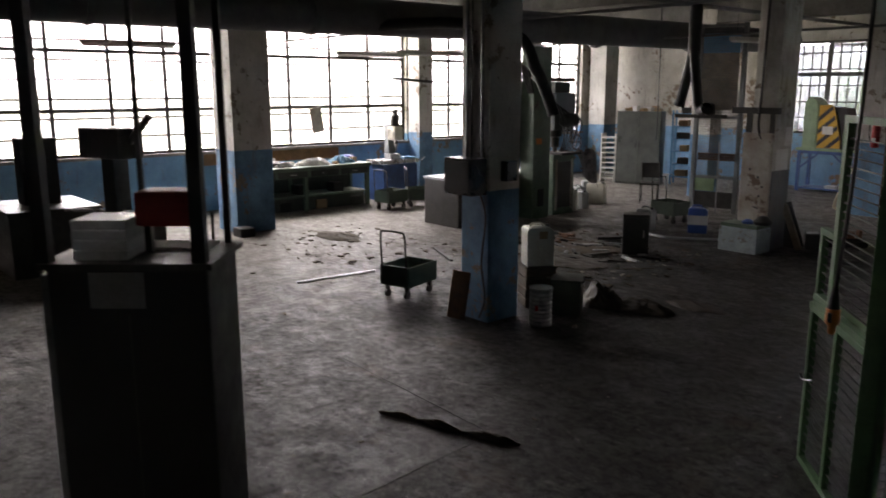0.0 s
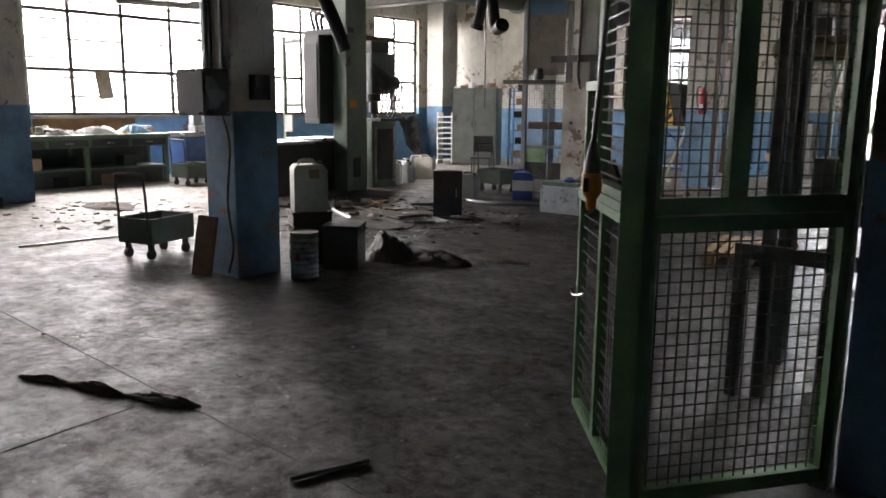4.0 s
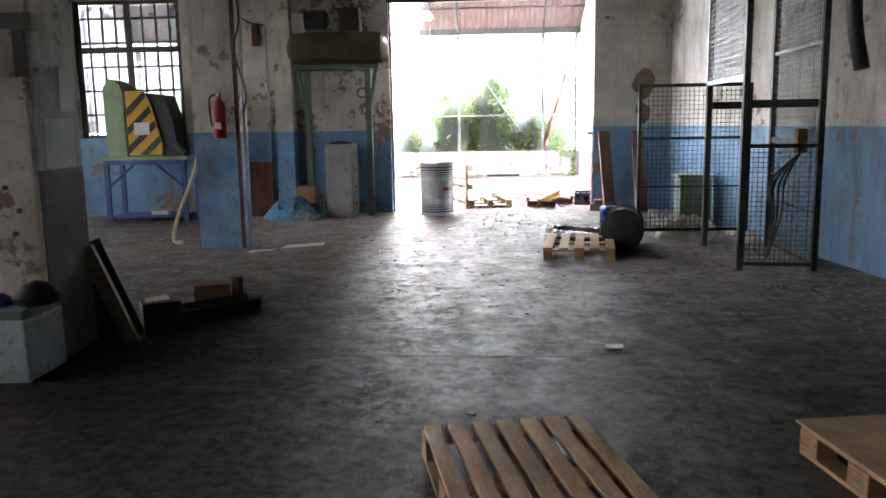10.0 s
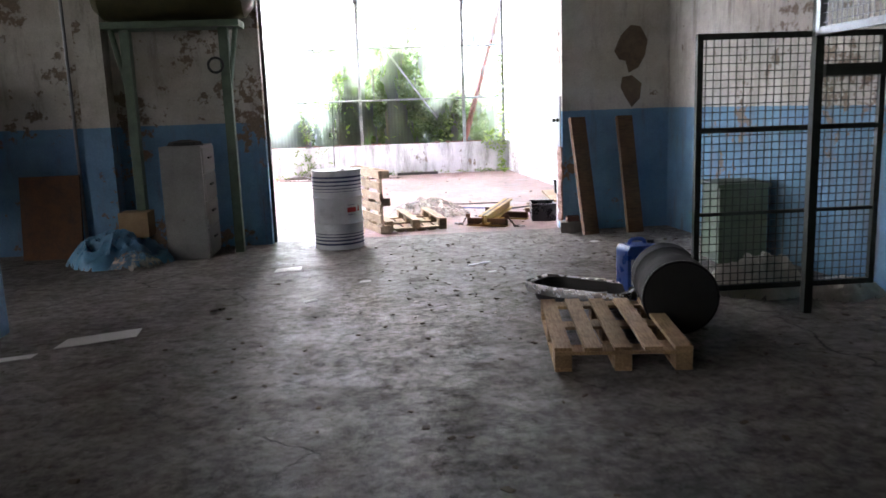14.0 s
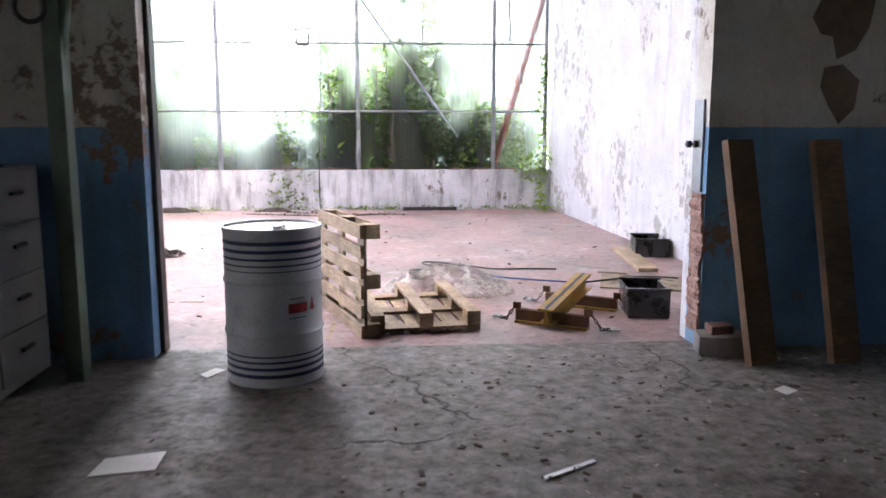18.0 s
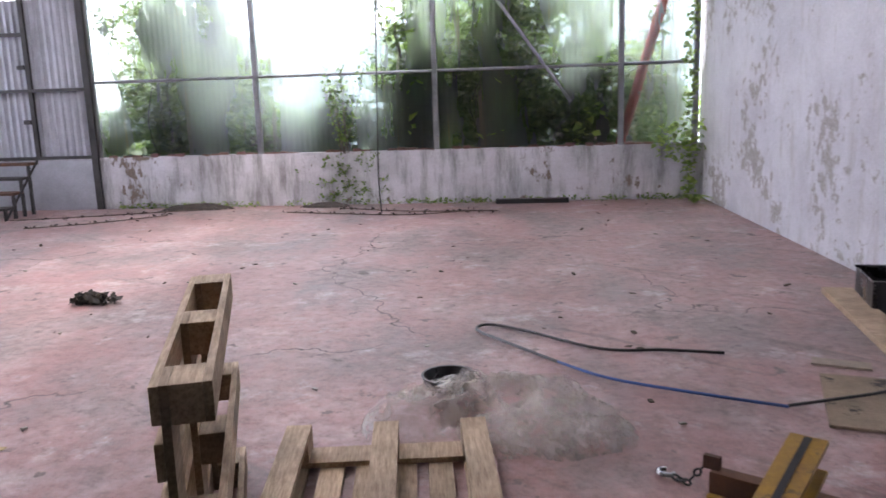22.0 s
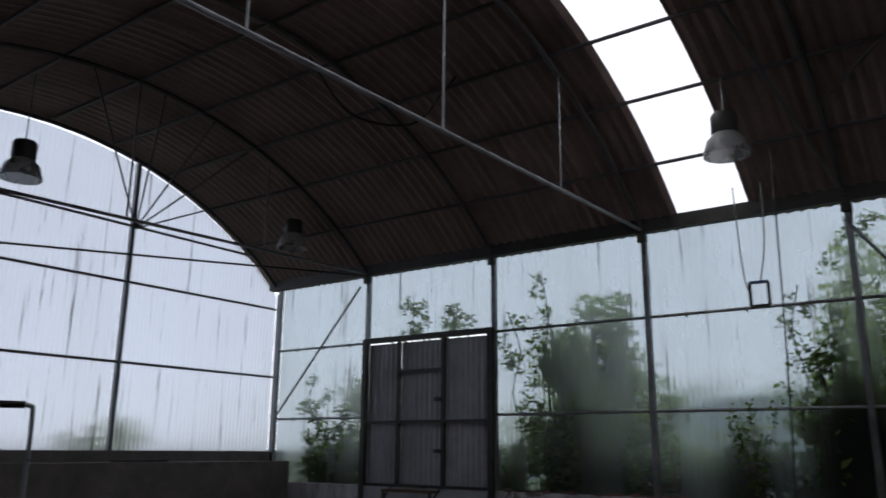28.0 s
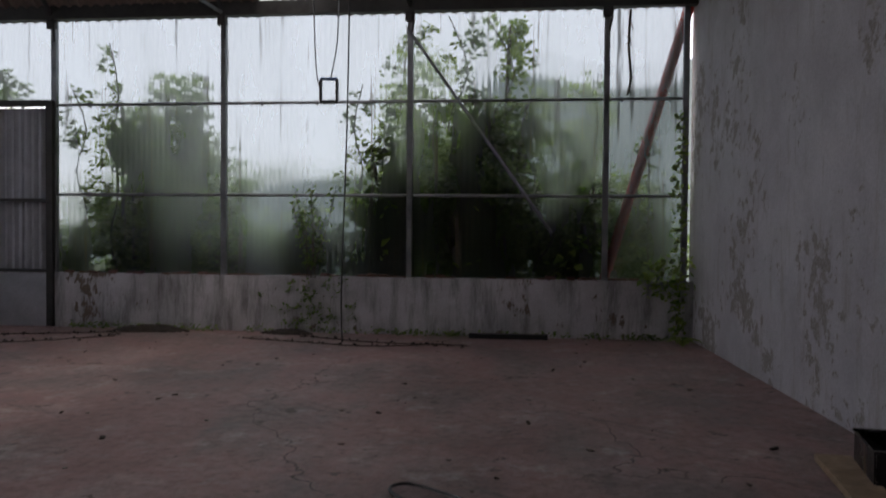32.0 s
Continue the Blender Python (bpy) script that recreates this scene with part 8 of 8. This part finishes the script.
# climbing shoots that press against the outside of the sheets
rc = random.Random(91)
for x, z0, z1, w, n in ((-11.35, 0.8, 2.5, 0.28, 16), (-10.6, 0.8, 1.9, 0.2, 10), (-9.15, 3.0, 3.75, 0.22, 9), (-8.3, 3.0, 3.45, 0.25, 8), (-7.25, 0.8, 3.2, 0.22, 20), (-6.75, 1.6, 3.8, 0.2, 18), (-6.2, 0.8, 2.2, 0.3, 12),
                        (-5.2, 0.75, 1.2, 0.4, 8), (-3.4, 0.9, 3.2, 0.25, 16), (-2.75, 0.9, 3.95, 0.3, 32), (-2.1, 1.2, 4.05, 0.35, 44), (-1.55, 0.9, 4.0, 0.35, 40), (-1.0, 0.8, 2.7, 0.3, 16), (-0.45, 0.8, 2.2, 0.25, 12), (0.3, 0.8, 2.6, 0.15, 10)):
    cl = thing("climber", "green climbing shoots pressed against the outside of the sheets", "climber", (x, 29.2, -0.16), group="climbers on the sheets")
    stem_pts = [(w * 0.5 * math.sin(3.1 * q + x), 0.04 * math.sin(2 * q), (z1 + 0.16) * q / 6) for q in range(7)]
    part("stem", tube(nb(), bend(stem_pts, 3), 0.009, 5), "bark", cl)
    lv = nb()
    for q in range(n):
        leaf_cloud(lv, (w * rc.uniform(-1, 1), rc.uniform(-0.02, 0.1), 0.16 + z0 + (z1 - z0) * rc.random()), (0.15, 0.06, 0.14), 22, 0.08, rc)
    part("leaves", lv, "leaf", cl)
wl = thing("wall_shrub", "thin dark leaved shrub growing on top of the low wall", "shrub", (-3.95, 28.93, 0.7), group="plants inside the shed")
for q in range(7):
    top = Vector((rc.uniform(-0.36, 0.4), rc.uniform(-0.06, 0.02), rc.uniform(0.7, 1.35)))
    pts = bend([(0.02 * q - 0.05, 0, 0), tuple(top * 0.5 + Vector((0.05 * rc.uniform(-1, 1), 0, 0.06))), tuple(top)], 5)
    part("stem", tube(nb(), pts, 0.005, 5), "bark", wl)
    lv = nb()
    for p in pts[2:]:
        leaf_cloud(lv, tuple(p), (0.09, 0.03, 0.07), 7, 0.05, rc)
    part("leaves", lv, "leafdark", wl)
lv = nb()
for q in range(60):
    leaf_cloud(lv, (-3.9 + rc.gauss(0, 0.22), 28.955, 0.1 + 0.6 * rc.random()), (0.08, 0.015, 0.07), 5, 0.05, rc)
one("creeper", lv, "leafdark", "dark creeper hanging over the low wall", "creeper", "stuff")
tm = thing("timber_stack", "weathered boards stacked outside behind the sheets", "timber", (-5.05, 29.55, -0.16))
for q in range(7):
    part("board", box(nb(), -0.4 + 0.03 * (q % 3), 0.38 + 0.03 * (q % 2), -0.12, 0.12, 0.16 * q, 0.16 * q + 0.15), "board", tm, bevel=0.004)
# undergrowth along the foot of the sheet wall; shade at its foot is put into the leaf colour
rnd = random.Random(77)
und = nb()
upp = nb()
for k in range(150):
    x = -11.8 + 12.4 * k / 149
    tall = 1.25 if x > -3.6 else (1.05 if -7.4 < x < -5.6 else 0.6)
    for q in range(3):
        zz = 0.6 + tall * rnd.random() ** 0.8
        # low clumps get the shaded leaf colour, higher ones the lit one
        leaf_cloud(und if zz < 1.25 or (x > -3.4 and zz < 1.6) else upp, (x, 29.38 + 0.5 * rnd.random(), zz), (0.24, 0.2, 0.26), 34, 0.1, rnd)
one("bramble", upp, "leaf", "upper undergrowth leaves against the sheets outside, coloured brighter as lit tops", "bramble", "stuff")
one("undergrowth", und, "leafdark", "dense undergrowth along the low wall outside, coloured darker as its shaded foot", "undergrowth", "stuff")
dl = nb()
leaf_cloud(dl, (-4.69, 23.72, 0.04), (0.2, 0.09, 0.05), 160, 0.06, rnd)
one("leaf_clump", dl, "deadleaf", "clump of black dead leaves on the red floor", "leaves", "stuff")
iv = nb()
for k in range(26):
    z = 0.1 + 2.6 * (k / 25) ** 1.3
    leaf_cloud(iv, (0.58 + 0.06 * rnd.random(), 28.86 + 0.06 * rnd.random(), z), (0.1 + (0.14 if 0.5 < z < 1.1 else 0), 0.06, 0.1), 16, 0.07, rnd)
leaf_cloud(iv, (0.4, 28.8, 0.75), (0.3, 0.15, 0.28), 140, 0.08, rnd)
one("ivy", iv, "leaf", "ivy growing up the inside corner of the shed", "ivy", "stuff")
ms2 = nb()
for k in range(90):
    x = -7.3 + 7.9 * rnd.random()
    leaf_cloud(ms2, (x, 28.86 + 0.1 * rnd.random(), 0.03), (0.14, 0.08, 0.06), 10, 0.045, rnd)
one("moss_strip", ms2, "leafdark", "weeds and moss along the foot of the low wall", "weeds", "stuff")
wd = nb()
for k in range(170):
    y = 20.6 + 8.0 * rnd.random()
    leaf_cloud(wd, (-11.52 + 0.95 * rnd.random() ** 2.2, y, 0.015), (0.13, 0.13, 0.03), 9, 0.05, rnd)
one("weeds", wd, "dryleaf", "dry weeds and leaves along the concrete parapet", "weeds", "stuff")
bm = nb()
for k in range(14):
    a = k * 2.4
    vs = [bm.verts.new(Vector((0.72, 28.55, 0.02)) + Vector((math.cos(a) * r, math.sin(a) * r * 0.6, hgt))) for r, hgt in ((0.0, 0.0),)] 
    t = Vector((0.6, 28.45, 0.0))
    d = Vector((math.cos(a), math.sin(a), 0))
    n = Vector((-d.y, d.x, 0)) * 0.03
    p = [bm.verts.new(t), bm.verts.new(t + d * 0.12 + n + Vector((0, 0, 0.1))), bm.verts.new(t + d * 0.26 + Vector((0, 0, 0.06))), bm.verts.new(t + d * 0.12 - n + Vector((0, 0, 0.1)))]
    bm.faces.new(p)
for v in [v for v in bm.verts if not v.link_faces]:
    bm.verts.remove(v)
one("fern", bm, "leaf", "small green fern in the shed corner", "fern")

for pts in ([(-8.2, 27.9, 0.01), (-7.3, 28.1, 0.01), (-6.4, 28.5, 0.012), (-5.9, 28.7, 0.012)], [(-7.6, 27.3, 0.01), (-6.9, 27.6, 0.01), (-6.2, 28.2, 0.012)], [(-4.6, 28.3, 0.01), (-3.7, 28.0, 0.01), (-2.9, 27.9, 0.01), (-2.2, 28.2, 0.01)], [(-3.9, 28.5, 0.01), (-3.0, 28.2, 0.01), (-1.9, 28.0, 0.01)]):
    vn = thing("dry_vine", "thin dry vine creeping over the red floor", "vine", group="vines on the shed floor")
    part("stem", tube(nb(), bend([(p[0] + 0.05 * rnd.uniform(-1, 1), p[1] + 0.08 * rnd.uniform(-1, 1), p[2]) for p in pts], 5), 0.007, 6), "bark", vn, smooth=True)
    lf2 = nb()
    for p in bend(pts, 4):
        leaf_cloud(lf2, (p.x, p.y, 0.015), (0.09, 0.07, 0.012), 4, 0.05, rnd)
    part("leaves", lf2, "deadleaf", vn)
heap("rubbish_patch", (-6.0, 28.75, 0), 0.5, 0.13, 0.08, "oily", "dark rotting rubbish at the foot of the low wall", "rubbish", 51, 18, 1.4)
heap("rubbish_patch", (-4.2, 28.78, 0), 0.35, 0.1, 0.06, "oily", "dark rotting leaves at the foot of the low wall", "rubbish", 52, 18, 1.4)
stv = thing("hanging_vine", "dark dead vine strand hanging inside the sheets", "vine", (0, 0, 0))
part("stem", tube(nb(), bend([(0.02, 28.95, 4.02), (0.0, 28.94, 3.6), (0.03, 28.95, 3.2), (-0.01, 28.95, 2.98)]), 0.016, 6), "bark", stv, smooth=True)
for k in range(5):
    zz = 3.9 - 0.2 * k
    part("twig", tube(nb(), [(0.01, 28.95, zz), (0.05 - 0.02 * (k % 3), 28.94, zz - 0.12)], 0.008, 5), "bark", stv, smooth=True)

# far treeline and a bank beyond the yard, the bank coloured pale for haze
tl = nb()
rt = random.Random(4)
for k in range(60):
    a = radians(35 + 85 * k / 59)
    d = rt.uniform(55, 75)
    leaf_cloud(tl, (d * math.cos(a) - 5, d * math.sin(a) + 10, rt.uniform(1, 4)), (4, 4, rt.uniform(2, 4)), 220, 0.5, rt)
one("treeline", tl, "leafdark", "distant belt of trees beyond the yard", "trees", "stuff")

hill = nb()
rows_h = []
for k in range(13):
    d = 42 + 4.5 * k
    rows_h.append([hill.verts.new((-26 + 3.4 * q, d + 1.5 * noise.noise(Vector((q * 0.4, k * 0.7, 2))), -0.3 + min(1.0, q / 6) * 17.5 * (k / 12) ** 0.85 + (3.2 * noise.noise(Vector((q * 0.33, k * 0.5, 5))) if k else 0))) for q in range(36)])
for ra, rb_ in zip(rows_h, rows_h[1:]):
    for q in range(35):
        hill.faces.new((ra[q], ra[q + 1], rb_[q + 1], rb_[q]))
one("hillside", hill, "hill", "overgrown hillside rising beyond the yard, haze painted into its colour", "hill", "structure", smooth=True)

# ---- small rubbish on the floors ----
rs = random.Random(21)
for k in range(64):
    x, y = SCRAP[0] + rs.gauss(0, 0.8), SCRAP[1] + rs.gauss(0, 0.6)
    ln, wd = rs.uniform(0.04, 0.26), rs.uniform(0.015, 0.06)
    mt, lab = rs.choice([("rust", "rusty steel offcut"), ("darksteel", "dark steel offcut"), ("oilwood", "oily wooden offcut"), ("tin", "dull metal offcut"), ("alu", "bright metal offcut"), ("black", "black rubber strip"), ("black", "black rubber strip")])
    one("offcut", box(nb(), -ln, ln, -wd, wd, 0, rs.uniform(0.012, 0.05)), mt, lab + " in the scrap on the floor", "offcut", bevel=0.003, group="scrap by the columns").matrix_world = pose(x, y, 0.012, 0, rs.uniform(-3, 3), rs.uniform(0, 180))
one("steel_bar", box(nb(), -0.62, 0.62, -0.015, 0.015, 0, 0.02), "alu", "long bright steel bar lying on the concrete", "bar", loc=(-8.03, 4.3, 0.0, 0, 0, 86))
LITTER = nb()
rl = random.Random(12)


def litter(bm, n, x0, x1, y0, y1, s0, s1, rnd, z=0.0):
    for _ in range(n):
        x, y, s = rnd.uniform(x0, x1), rnd.uniform(y0, y1), rnd.uniform(s0, s1)
        m = pose(x, y, z, rnd.uniform(-12, 12), rnd.uniform(-12, 12), rnd.uniform(0, 360))
        box(bm, -s, s, -s * rnd.uniform(0.25, 0.9), s * 0.5, 0, s * rnd.uniform(0.1, 0.5), m)


litter(LITTER, 260, -9, 1.5, 0.5, 19.4, 0.006, 0.03, rl)
litter(LITTER, 160, -3.5, 1.6, 12, 19.4, 0.005, 0.022, rl)
litter(LITTER, 220, -8.5, -5.0, 6.2, 9.8, 0.01, 0.06, rl)
litter(LITTER, 120, -11.5, -8.5, 4.5, 7.0, 0.01, 0.05, rl)
litter(LITTER, 150, -11.3, 0.6, 20.2, 28.7, 0.006, 0.025, rl)
litter(LITTER, 420, -2.2, 1.25, 15.8, 19.45, 0.004, 0.02, rl)
litter(LITTER, 200, -5.0, 1.6, 9.5, 16, 0.004, 0.016, rl)
one("litter", LITTER, "dirt", "dark crumbs, chips and shavings on the floor", "litter", "stuff")
PAL = nb()
litter(PAL, 140, -8.5, -5.2, 6.2, 9.5, 0.008, 0.04, rl)
litter(PAL, 260, 0.9, 1.75, 11.0, 15.8, 0.006, 0.03, rl)
litter(PAL, 200, 0.6, 2.0, 9.8, 13.0, 0.005, 0.02, rl)
litter(PAL, 60, -3.2, 1.2, 15.5, 19.5, 0.006, 0.02, rl)
litter(PAL, 60, -11, 0.4, 20.3, 28.6, 0.006, 0.02, rl)
litter(PAL, 160, -1.5, 1.25, 16.5, 19.45, 0.004, 0.016, rl)
one("pale_litter", PAL, "chip", "pale chips and plaster crumbs on the floor", "litter", "stuff")
for x, y, rz, w, d in ((-3.33, 17.95, 10, 0.15, 0.1), (-3.0, 16.55, 40, 0.07, 0.03), (-2.55, 17.2, 10, 0.06, 0.04), (-3.25, 19.25, 60, 0.09, 0.045), (-1.35, 17.35, 20, 0.05, 0.02), (0.02, 18.7, 30, 0.06, 0.05), (0.5, 18.35, 70, 0.05, 0.05),
                         (-5.917, 22.671, 30, 0.13, 0.1), (-4.9, 15.35, 15, 0.16, 0.05), (-4.45, 15.75, 20, 0.3, 0.12), (-1.2, 10.9, 0, 0.07, 0.05), (-0.7, 7.3, 20, 0.1, 0.05), (-5.0, 15.25, 70, 0.07, 0.06)):
    one("paper_scrap", prism(nb(), [(-w, -d), (w * 0.8, -d * 0.9), (w, d), (-w * 0.7, d * 0.8)], 0, 0.004), "paper", "torn scrap of paper lying on the floor", "paper", group="paper scraps", loc=(x, y, 0.003, 0, 0, rz))
one("steel_strip", box(nb(), -0.15, 0.15, -0.012, 0.012, 0, 0.01), "alu", "short bright metal strip on the concrete", "strip", loc=(-1.42, 17.75, 0.002, 0, 0, 32))
for pts, lab in (([(-7.2, 10.4, 0.02), (-6.7, 10.3, 0.02), (-6.2, 10.6, 0.02), (-5.9, 10.9, 0.02)], "pale hose lying among the cans"), ([(-8.6, 8.7, 0.02), (-7.8, 8.0, 0.02), (-7.0, 7.6, 0.02)], "grey pipe lying on the floor")):
    hh = thing("loose_hose", lab, "hose")
    part("hose", tube(nb(), bend(pts), 0.03), "galv", hh, smooth=True)
one("wood_strip", box(nb(), -0.5, 0.5, -0.025, 0.025, 0, 0.03), "darksteel", "long dark bar lying on the concrete", "bar", loc=(-8.2, 6.4, 0.0, 0, 0, -25))
